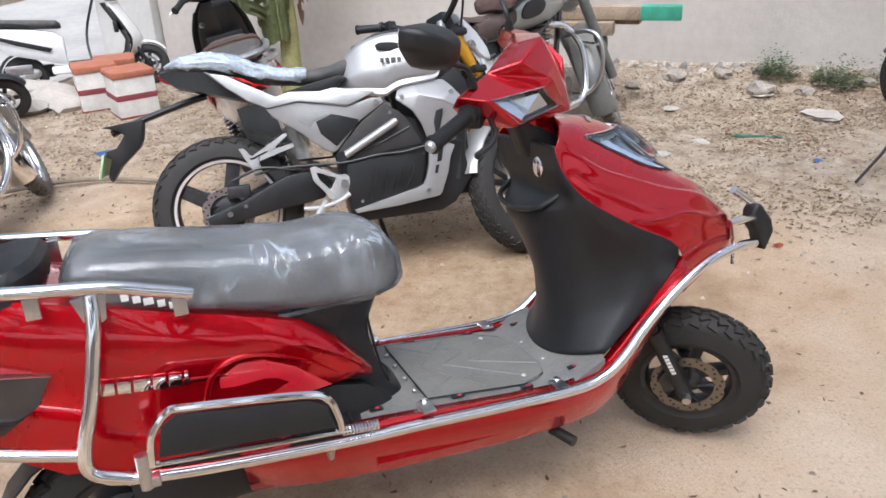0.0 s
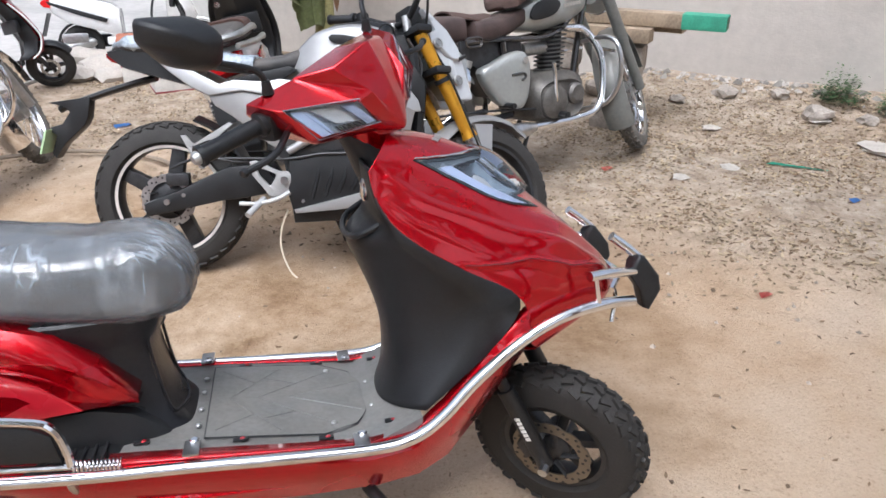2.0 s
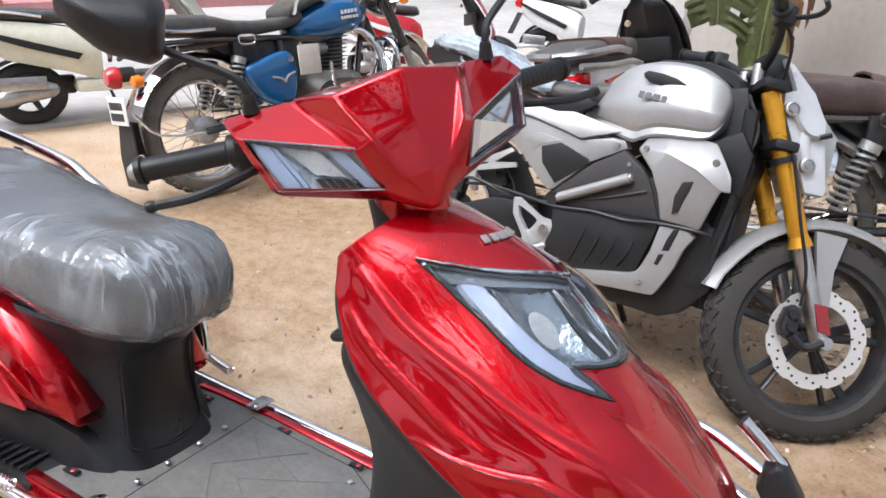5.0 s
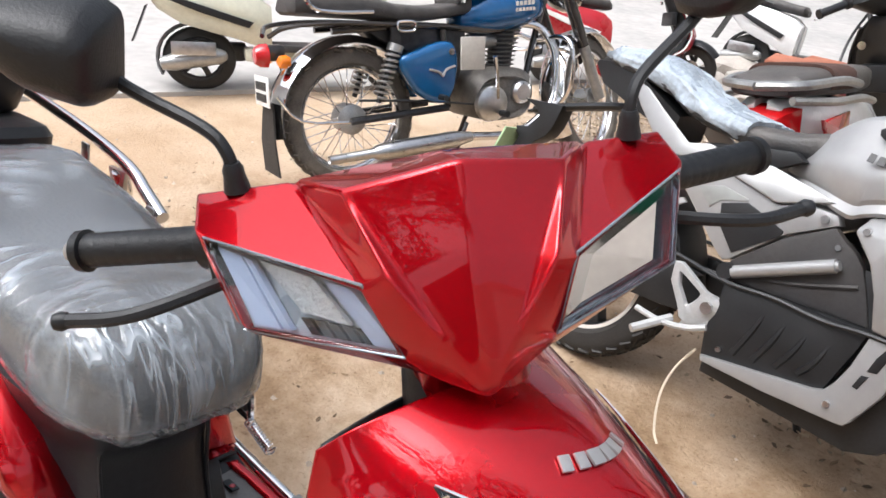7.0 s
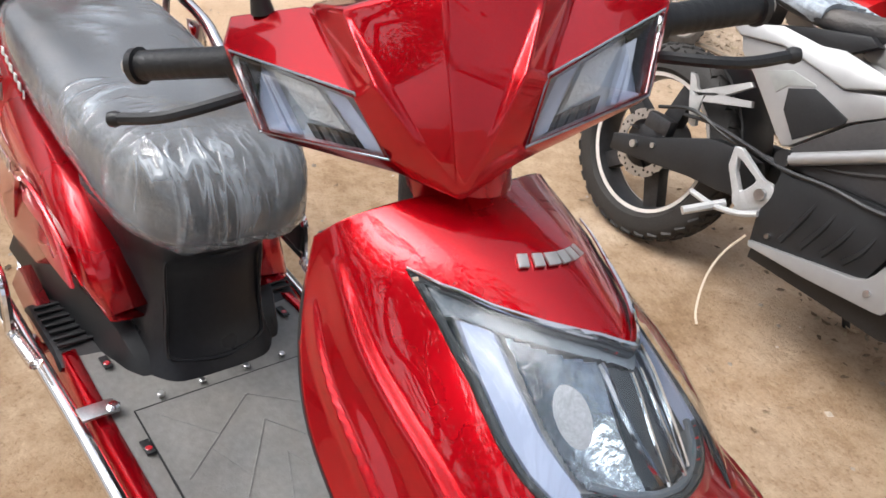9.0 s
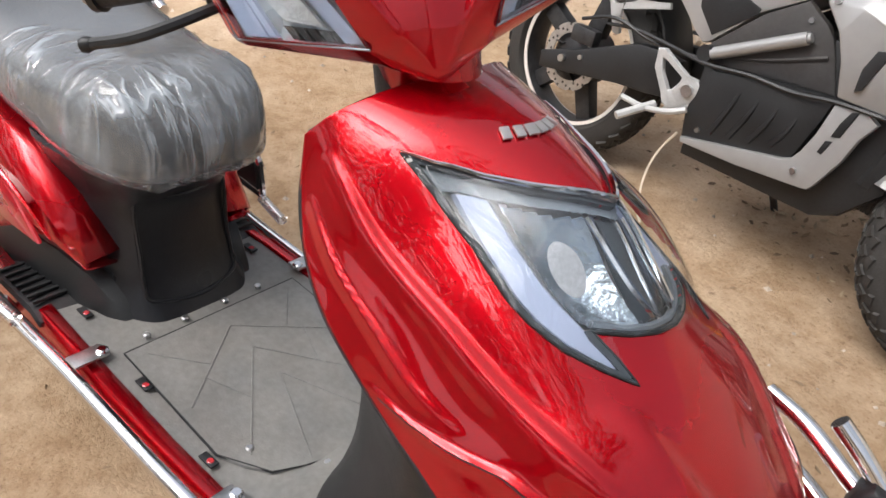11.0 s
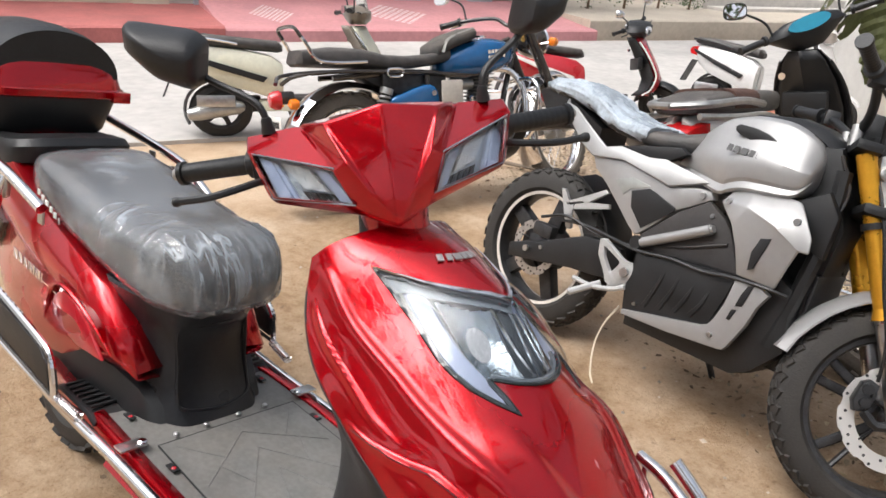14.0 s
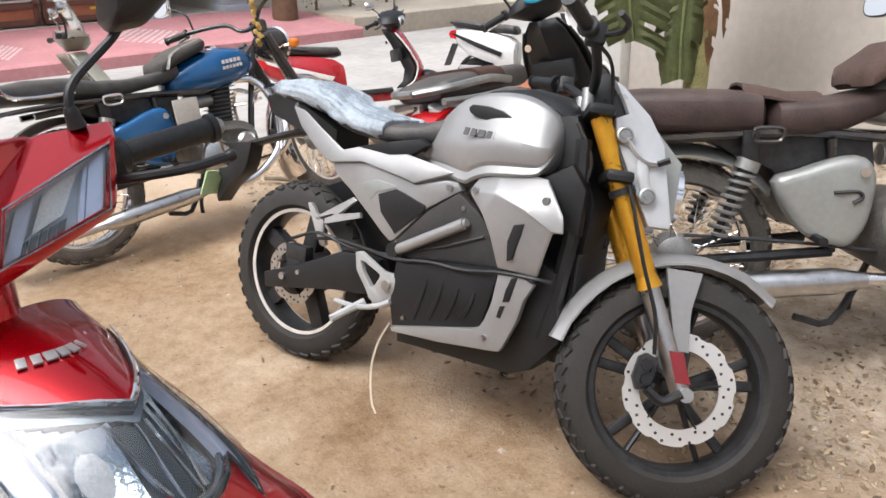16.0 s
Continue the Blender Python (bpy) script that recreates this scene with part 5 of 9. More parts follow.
        for bw in (0.024, 0.024, 0.030, 0.024, 0.024, 0.008):
            lt = box(bw, 0.003, 0.024, 0.001, (bx + bw / 2 + 0.615, 0.1865, 0))
            lt.transform(pose(-0.615, 0, 0.605, 0, 6, 0))
            part("side_badge", lt if s > 0 else mirrored(lt, False), CHROME, sp, "raised chrome lettering block")
            bx += bw + 0.005
        ul = bars([0.155], 0.0025, 0, 0.1865)
        ul.transform(pose(-0.548, 0, 0.592, 0, 6, 0))
        part("badge_line", ul if s > 0 else mirrored(ul, False), CHROME, sp)
        dk = plate([(-0.92, 0.70), (-0.70, 0.655), (-0.735, 0.60), (-0.80, 0.56), (-0.93, 0.56)], 0.150, 0.186, 0.006)
        part("dark_panel", dk if s > 0 else mirrored(dk, False), GLOSSB, sp, "gloss black tail inset")
        # black lower trim between the panel and the footboard
        rr = [[Vector((x, s * yi, zt)), Vector((x, s * yo, zt - 0.005)), Vector((x, s * (yo + 0.012), zb)), Vector((x, s * yi, zb))] for x, zt, zb, yi, yo in ((-0.52, 0.43, 0.39, 0.12, 0.174), (-0.32, 0.492, 0.39, 0.12, 0.174), (-0.18, 0.49, 0.385, 0.10, 0.160), (-0.11, 0.465, 0.385, 0.08, 0.143), (-0.065, 0.425, 0.385, 0.07, 0.128), (-0.04, 0.395, 0.385, 0.06, 0.11))]
        part("lower_trim", loft(rr), BLACKP, t, "matt black lower trim")
        sb2 = part("step_pad", loft([[Vector((x, s * 0.150, zt)), Vector((x, s * 0.222, zt - 0.006)), Vector((x, s * 0.226, zt - 0.014)), Vector((x, s * 0.150, zt - 0.016))] for x, zt in ((-0.30, 0.412), (-0.28, 0.418), (-0.16, 0.414), (-0.13, 0.402))]), BLACKP, t, "ribbed black step pad")
        for k in range(7):
            part("rib", box(0.006, 0.062, 0.006, 0.0015, (-0.275 + 0.019 * k, s * 0.187, 0.416)), BLACKP, sb2)
        # rear guard: hoop, long grab rail, foot pad
        hoop = [(-0.60, 0.215, 0.800), (-0.607, 0.235, 0.74), (-0.635, 0.250, 0.62), (-0.665, 0.255, 0.53), (-0.662, 0.255, 0.478), (-0.60, 0.255, 0.447)]
        part("guard_hoop", tube([(x, s * y, z) for x, y, z in hoop], 0.014, 12, 5), CHROME, t, "chrome side guard hoop")
        part("tail_rail", tube([(-0.68, s * 0.245, 0.515), (-0.80, s * 0.235, 0.548), (-0.98, s * 0.20, 0.59)], 0.0125, 10, 4), CHROME, t)
        gr = part("grab_rail", tube([(-0.43, s * 0.208, 0.766), (-0.50, s * 0.215, 0.79), (-0.58, s * 0.222, 0.815), (-0.75, s * 0.220, 0.838), (-0.95, s * 0.19, 0.87)], 0.0125, 12, 5), CHROME, t, "chrome grab rail")
        for x, z in ((-0.455, 0.752), (-0.70, 0.80)):
            part("bracket", box(0.026, 0.006, 0.055, 0.002, (x, s * 0.198, z)), STEEL, gr)
        part("gusset", plate([(-0.635, 0.80), (-0.575, 0.805), (-0.582, 0.755), (-0.60, 0.745), (-0.62, 0.755)], s * 0.212, s * 0.222, 0.002), STEEL, gr)
        pd = plate([(-0.545, 0.487), (-0.53, 0.545), (-0.50, 0.563), (-0.26, 0.527), (-0.222, 0.505), (-0.212, 0.452)], 0.268, 0.282, 0.004)
        fp = part("leg_pad", pd if s > 0 else mirrored(pd, False), BLACKP, t, "black leg guard pad in a chrome frame")
        fr = [(-0.56, 0.275, 0.470), (-0.55, 0.275, 0.53), (-0.515, 0.275, 0.571), (-0.47, 0.275, 0.570), (-0.27, 0.275, 0.538), (-0.22, 0.275, 0.517), (-0.203, 0.275, 0.47), (-0.20, 0.275, 0.440)]
        part("pad_frame", tube([(x, s * y, z) for x, y, z in fr], 0.008, 8, 4), CHROME, fp)
        part("pad_foot", tube([(-0.57, s * 0.275, 0.475), (-0.20, s * 0.275, 0.438)], 0.006, 8, 1), CHROME, fp)
        part("hinge_spring", spring((-0.20, s * 0.272, 0.437), (-0.12, s * 0.262, 0.424), 0.0095, 12, 0.0022), CHROME, fp)
        part("hinge", merge(cyl((-0.575, s * 0.275, 0.43), (-0.575, s * 0.275, 0.50), 0.012), box(0.03, 0.035, 0.02, 0.004, (-0.565, s * 0.265, 0.44))), STEEL, fp)
    # tail: rack, top box and backrest
    part("tail_cover", loft([section(x, [(0, z + 0.03), (0.10, z + 0.025), (0.13, z - 0.01), (0.12, z - 0.16), (0, z - 0.18)]) for x, z in ((-0.60, 0.74), (-0.75, 0.79), (-0.90, 0.825), (-1.0, 0.835))]), RED, t, "candy red tail cover")
    bk = []
    for z, w, d in ((0.775, 0.14, 0.13), (0.785, 0.158, 0.145), (0.825, 0.16, 0.148), (0.842, 0.15, 0.135), (0.848, 0.12, 0.10)):
        bk.append([Vector((-0.835 + d * math.copysign(abs(math.cos(a)) ** 0.5, math.cos(a)), w * math.copysign(abs(math.sin(a)) ** 0.5, math.sin(a)), z + 0.02 * math.cos(a))) for a in (2 * math.pi * i / 28 for i in range(28))])
    part("rear_seat", loft(bk), BLACKP, t, "black padded pillion cushion")

    def box_ring(z, w, d, cx=-1.02):
        return [Vector((cx + d * math.copysign(abs(math.cos(a)) ** 0.4, math.cos(a)), w * math.copysign(abs(math.sin(a)) ** 0.4, math.sin(a)), z)) for a in (2 * math.pi * i / 36 for i in range(36))]
    tb = part("top_box", loft([box_ring(0.835, 0.15, 0.15), box_ring(0.85, 0.162, 0.165), box_ring(0.935, 0.188, 0.188), box_ring(0.945, 0.185, 0.185)]), BLACKP, t, "black top box with a red lid")
    part("lid_band", loft([box_ring(0.940, 0.198, 0.195), box_ring(0.945, 0.206, 0.202), box_ring(0.962, 0.206, 0.202), box_ring(0.966, 0.200, 0.197), box_ring(1.005, 0.188, 0.188), box_ring(1.035, 0.165, 0.172), box_ring(1.04, 0.15, 0.16)]), RED, tb, "candy red lid band")
    # domed black front of the lid
    dome = [[Vector((-1.02 + x, 0.165 * math.cos(a), 0.995 + (0.125 * f) * math.sin(a))) for a in (math.pi * i / 20 for i in range(21))] for x, f in ((-0.15, 0.75), (-0.05, 1.0), (0.08, 1.02), (0.15, 0.98), (0.175, 0.92))]
    part("lid_top", loft(dome), BLACKP, tb, "black domed lid top")
    part("lid_latch", box(0.02, 0.05, 0.03, 0.004, (-0.815, 0.16, 0.95)), RED, tb)
    # --- underside, stand and rear wheel ---
    part("frame_belly", box(0.95, 0.22, 0.10, 0.02, (0.0, 0, 0.30)), DARKM, t)
    part("battery_tray", box(0.40, 0.30, 0.10, 0.02, (-0.42, 0, 0.33)), BLACKP, t)
    for s in (1, -1):
        part("swing_arm", tube([(-0.30, s * 0.10, 0.30), (-0.66, s * 0.10, 0.22)], 0.02, 8, 1), DARKM, t)
    shock(t, (-0.56, -0.12, 0.46), (-0.62, -0.12, 0.25), 0.026)
    shock(t, (-0.56, 0.12, 0.46), (-0.62, 0.12, 0.25), 0.026)
    part("side_stand", tube([(-0.02, 0.16, 0.26), (0.05, 0.24, 0.12), (0.06, 0.27, 0.035)], 0.011, 8, 3), DARKM, t, "dark steel side stand")
    for s in (1, -1):
        part("foot_peg", tube([(0.34, s * 0.14, 0.215), (0.37, s * 0.20, 0.20)], 0.014, 10, 1), BLACKP, t)
        part("rail_stay", tube([(-0.22, s * 0.24, 0.40), (-0.22, s * 0.21, 0.35), (-0.21, s * 0.12, 0.29)], 0.009, 8, 3), STEEL, t)
    wheel(t, pose(-0.66, 0, 0.215), 0.215, 0.127, 0.10, 5, blocks=24, depth=0.008, rows=4, skew=0.3, hub_r=0.09, hub_w=0.12)
    part("rear_mudguard", loft([[Vector((-0.66 + r * math.cos(a), y, 0.215 + r * math.sin(a))) for r, y in ((0.245, -0.07), (0.26, 0), (0.245, 0.07), (0.24, 0.07), (0.254, 0), (0.24, -0.07))] for a in (radians(d) for d in range(30, 190, 16))]), BLACKP, t)
    # --- everything that turns with the steering ---
    st_ = Matrix.Translation(Vector((0.815, -0.06, 0.212)) - STEER_M @ Vector((0.655, 0, 0.215))) @ STEER_M

    def turned(name, bm, material, parent=None, label="", smooth=True):
        return part(name, bm, material, parent or t, label, smooth, m=st_)
    wm = st_ @ pose(0.655, 0, 0.215)
    fw = wheel(t, wm, 0.218, 0.127, 0.098, 6, blocks=28, depth=0.006, rows=5, skew=0.35, disc=0.098, side=-1, dmat=mat("bronze_disc", (0.22, 0.19, 0.15), 0.4, 0.9), spoke_w=0.02, hub_r=0.04, hub_w=0.09)
    ax = Vector((math.sin(radians(RAKE)), 0, -math.cos(radians(RAKE))))
    for s in (1, -1):
        lo = Vector((0.650, s * 0.078, 0.205))
        f1 = turned("fork_leg", merge(cyl(lo, lo - ax * 0.23, 0.021), cyl(lo - ax * 0.2, lo - ax * 0.42, 0.014)), BLACKP, None, "black telescopic fork leg")
        turned("axle_nut", bolt((0.655, s * 0.105, 0.215), "y", 0.012, 0.012), STEEL, f1)
        lt = bars([0.008] * 6, 0.012, 0.004, 0)
        lt.transform(Matrix.Translation(lo - ax * 0.16 + Vector((0.0, s * 0.022, 0))) @ pose(0, 0, 0, 0, 65, 0))
        turned("fork_lettering", lt, WHITEM, f1)
    cal = plate([(0.575, 0.235), (0.60, 0.285), (0.64, 0.275), (0.625, 0.215), (0.60, 0.195)], -0.075, -0.045, 0.006)
    turned("brake_caliper", cal, DARKM, None, "dark brake caliper")
    turned("brake_hose", tube([(0.60, -0.07, 0.28), (0.55, -0.08, 0.38), (0.50, -0.05, 0.55)], 0.004, 6, 6), BLACKP)
    # handlebar cowl, faceted
    st_ = Matrix.Translation((0.045, -0.012, 0.004)) @ STEER_M @ Matrix.Translation((0, 0.025, 0))
    V = {"P0": (0.378, 0, 1.160), "P1": (0.353, 0.090, 1.136), "Q1": (0.279, 0.131, 1.120), "Qe": (0.418, 0.064, 1.088), "P1m": (0.402, 0.056, 1.082), "Rl": (0.428, 0.030, 1.034),
         "Pm": (0.408, 0, 1.100), "P8": (0.432, 0, 1.042), "P7": (0.447, 0, 0.985), "Q6": (0.398, 0.085, 1.076), "Q5": (0.424, 0.060, 1.021), "P2": (0.238, 0.221, 1.103), "P3": (0.312, 0.208, 1.093), "P4": (0.364, 0.184, 1.031),
         "P4b": (0.352, 0.182, 1.018), "Q5b": (0.415, 0.052, 0.998), "Pe": (0.300, 0.218, 1.097), "P4e": (0.350, 0.192, 1.028),
         "B0": (0.300, 0, 1.138), "B0d": (0.262, 0, 1.070), "B1": (0.262, 0.125, 1.075), "B2": (0.222, 0.210, 1.075), "B3": (0.255, 0.18, 1.02), "B4": (0.29, 0.05, 0.985), "B5": (0.29, 0, 0.98), "P7b": (0.42, 0, 0.972)}
    F = [("P0", "P1", "P1m", "Pm"), ("Pm", "P1m", "Rl", "P8"), ("P8", "Rl", "P7"), ("P1", "Q1", "Qe"), ("P1", "Qe", "P1m"), ("P1m", "Qe", "Rl"), ("Rl", "Qe", "Q6", "Q5"), ("Rl", "Q5", "Q5b", "P7"),
         ("Q1", "P2", "Pe", "P3", "Q6"), ("Q1", "Q6", "Qe"), ("Q5", "P4", "P4b", "Q5b"), ("P7", "Q5b", "P7b"), ("P3", "Pe", "P4e", "P4"), ("P4", "P4e", "P4b"),
         ("P0", "B0", "Q1", "P1"), ("B0", "B0d", "B1", "Q1"), ("Q1", "B1", "B2", "P2"), ("P2", "B2", "P4e", "Pe"), ("P4e", "B2", "B3", "P4b"), ("P4b", "B3", "B4", "Q5b"), ("Q5b", "B4", "B5", "P7b")]
    bm = bmesh.new()
    vv = {}
    for s in (1, -1):
        for f in F:
            ring = []
            for kx in f:
                p = V[kx]
                key = (kx, s if p[1] > 0 else 0)
                if key not in vv:
                    vv[key] = bm.verts.new((p[0], p[1] * s, p[2]))
                ring.append(vv[key])
            bm.faces.new(ring if s > 0 else ring[::-1])
    bmesh.ops.recalc_face_normals(bm, faces=bm.faces)
    cowl = turned("handlebar_cowl", bm, RED, None, "faceted candy red handlebar cowl")
    bv = cowl.modifiers.new("edge", "BEVEL")
    bv.width, bv.segments, bv.limit_method, bv.angle_limit = 0.0065, 4, "ANGLE", radians(8)
    for s in (1, -1):
        quad = [Vector(V[k]) for k in ("P3", "Q6", "Q5", "P4")]
        quad = [Vector((q.x, q.y * s, q.z)) for q in quad]
        c = sum(quad, Vector()) / 4
        n = (quad[1] - quad[0]).cross(quad[3] - quad[0]).normalized()
        n = n if n.x > 0 else -n

        def on_face(a, b, d=0.0):
            return quad[0].lerp(quad[1], a).lerp(quad[3].lerp(quad[2], a), b) + n * d

        def slab(uv, d0, d1):
            return loft([[on_face(a, b, d0) for a, b in uv], [on_face(a, b, d1) for a, b in uv]])
        lm = turned("front_lamp", slab([(0, 0), (1, 0), (1, 1), (0, 1)], -0.03, -0.014), LAMPB, cowl, "clear corner lamp with frosted light guides")
        turned("light_guide", slab([(0.05, 0.08), (0.20, 0.10), (0.235, 0.94), (0.07, 0.94)], -0.013, -0.004), PEARL, lm)
        turned("light_guide", slab([(0.21, 0.12), (0.255, 0.13), (0.30, 0.93), (0.25, 0.93)], -0.013, -0.005), PEARL, lm)
        turned("reflector", slab([(0.31, 0.10), (0.64, 0.14), (0.72, 0.70), (0.44, 0.66)], -0.013, -0.006), LAMPW, lm, "pale ribbed optic")
        for kx in range(5):
            turned("lamp_rib", slab([(0.40 + 0.085 * kx, 0.74), (0.46 + 0.085 * kx, 0.74), (0.48 + 0.085 * kx, 0.94), (0.42 + 0.085 * kx, 0.94)], -0.013, -0.007), DARKM, lm)
        turned("light_guide", slab([(0.72, 0.12), (0.88, 0.14), (0.965, 0.92), (0.82, 0.92)], -0.013, -0.004), PEARL, lm)
        ln = turned("lens", slab([(0.005, 0.01), (0.99, 0.01), (0.99, 0.99), (0.005, 0.99)], -0.002, 0.0015), LENSH, lm, "clear lens")
        ln.visible_shadow = False
        turned("lamp_bezel", tube([on_face(a, b, 0.001) for a, b in ((0, 0), (1, 0), (1, 1), (0, 1))], 0.0014, 6, 1, closed=True), LAMPD, lm)
        # controls
        hb = turned("handlebar", tube([(0.285, s * 0.10, 1.062), (0.225, s * 0.315, 1.052)], 0.011, 8, 1), DARKM, None)
        g = grip(t, st_ @ Vector((0.262, s * 0.205, 1.062)), st_ @ Vector((0.215, s * 0.342, 1.050)), 0.0165)
        be = lathe([(0, 0), (0.013, 0), (0.013, 0.006), (0.009, 0.012), (0, 0.013)], 14, "z")
        ga, gb = st_ @ Vector((0.262, s * 0.205, 1.062)), st_ @ Vector((0.215, s * 0.342, 1.050))
        be.transform(Matrix.Translation(gb) @ (gb - ga).to_track_quat("Z", "Y").to_matrix().to_4x4())
        part("bar_end", be, ALLOY, g, "dull metal bar end")
        turned("lever", tube([(0.30, s * 0.19, 1.045), (0.325, s * 0.25, 1.042), (0.328, s * 0.29, 1.038), (0.313, s * 0.335, 1.034)], 0.0065, 8, 5), BLACKP, None, "black brake lever")
        turned("lever_ball", lathe([(0, -0.009), (0.007, -0.006), (0.009, 0), (0.007, 0.006), (0, 0.009)], 12), BLACKP, None).data.transform(st_ @ Matrix.Translation((0.312, s * 0.340, 1.034)) @ st_.inverted())
        turned("switch_housing", box(0.05, 0.045, 0.055, 0.01, (0.262, s * 0.195, 1.055)), BLACKP, None)
    turned("dash_glass", loft([[Vector((0.293, y, 1.118)) for y in (-0.085, 0.085)] + [Vector((0.264, y, 1.076)) for y in (0.10, -0.10)], [Vector((0.284, y, 1.118)) for y in (-0.08, 0.08)] + [Vector((0.256, y, 1.078)) for y in (0.095, -0.095)]]), SMOKE, None, "smoked instrument cover")
    turned("steering_neck", loft([[Vector((x + d * math.cos(a), w * math.sin(a), z)) for a in (2 * math.pi * i / 20 for i in range(20))] for x, z, w, d in ((0.345, 1.0, 0.06, 0.06), (0.355, 0.965, 0.055, 0.055), (0.375, 0.93, 0.05, 0.05))]), RED, None, "red steering neck cover")
    part("neck_boot", loft([[Vector((x + d * math.cos(a), w * math.sin(a), z)) for a in (2 * math.pi * i / 20 for i in range(20))] for x, z, w, d in ((0.385, 0.975, 0.052, 0.05), (0.41, 0.935, 0.065, 0.055), (0.43, 0.88, 0.07, 0.055))]), BLACKP, t)
    S1 = lambda *p: tuple(st_ @ Vector(p))
    rot = st_.to_3x3()
    for s in (1, -1):
        mirror(t, [S1(0.262, s * 0.180, 1.115), S1(0.258, s * 0.183, 1.145), S1(0.245, s * 0.20, 1.165), S1(0.215, s * 0.255, 1.195), S1(0.205, s * 0.280, 1.216)], S1(0.190, 0.296 if s > 0 else -0.317, 1.236 if s > 0 else 1.246), rot @ Vector((-1, -0.15 * s, 0.05)), 0.068 if s < 0 else 0.045, 0.046, wedge=-s)
        turned("mirror_boot", lathe([(0, 0), (0.012, 0), (0.0115, 0.004), (0.0095, 0.014), (0.0095, 0.02), (0.007, 0.026), (0, 0.026)], 14, "z"), BLACKP, None).data.transform(st_ @ Matrix.Translation((0.262, s * 0.180, 1.110)) @ st_.inverted())
    return t


build_scooter()

# ---------- the silver electric motorcycle ----------
DARKR = mat("dark_red_lens", (0.22, 0.006, 0.008), 0.15, coat=0.6)
PEARLW = mat("pearl_white_paint", (0.56, 0.575, 0.59), 0.3, 0.2, coat=0.7, var=0.05, scale=5)
SLVC = mat("silver_cast_paint", (0.45, 0.45, 0.445), 0.38, 0.3, var=0.1, scale=20)


def slab_part(name, outline, y0, y1, material, parent, s, bevel=0.006, label="", smooth=0):
    bm = plate(outline, y0, y1, bevel, smooth)
    return part(name, bm if s > 0 else mirrored(bm, False), material, parent, label)


def folded(name, pts, faces, material, parent, s, thick=0.006, bevel=0.006, label=""):
    """A pressed panel with folds: corners (x, z, y), faces between them, given thickness and rounded edges."""
    bm = bmesh.new()
    vs = {k: bm.verts.new((p[0], s * p[2], p[1])) for k, p in pts.items()}
    for f in faces:
        bm.faces.new([vs[k] for k in f.split()])
    ob = part(name, bm, material, parent, label)
    a = ob.modifiers.new("sheet", "SOLIDIFY")
    a.thickness, a.offset = thick, 0
    b = ob.modifiers.new("edge", "BEVEL")
    b.width, b.segments, b.limit_method, b.angle_limit = bevel, 3, "ANGLE", radians(14)
    return ob


def resampled(poly, n):
    """A closed outline as n points at even steps, from its first corner on."""
    P = [Vector((x, z)) for x, z in poly]
    E = [(P[(i + 1) % len(P)] - P[i]).length for i in range(len(P))]
    out, total = [], sum(E)
    for k in range(n):
        d, i = total * k / n, 0
        while d > E[i]:
            d -= E[i]
            i += 1
        q = P[i].lerp(P[(i + 1) % len(P)], d / E[i])
        out.append((q.x, q.y))
    return out


def framed(outer, inner, y0, y1, n=40, edge=0.003):
    """A flat casting with a window: two outlines of x, z joined into a ring with softened rims."""
    a, b = resampled(outer, n), resampled(inner, n)
    mid = sum((Vector(p) for p in b), Vector((0, 0))) / n

    def ring(line, y, d):
        return [Vector((x + (mid.x - x) * d, y, z + (mid.y - z) * d)) for x, z in line]
    return loft([ring(a, y0, 0.0), ring(a, y1 - edge, 0.0), ring(a, y1, 0.05), ring(b, y1, -0.10), ring(b, y1 - edge, 0.0), ring(b, y0, 0.0)], caps=False)


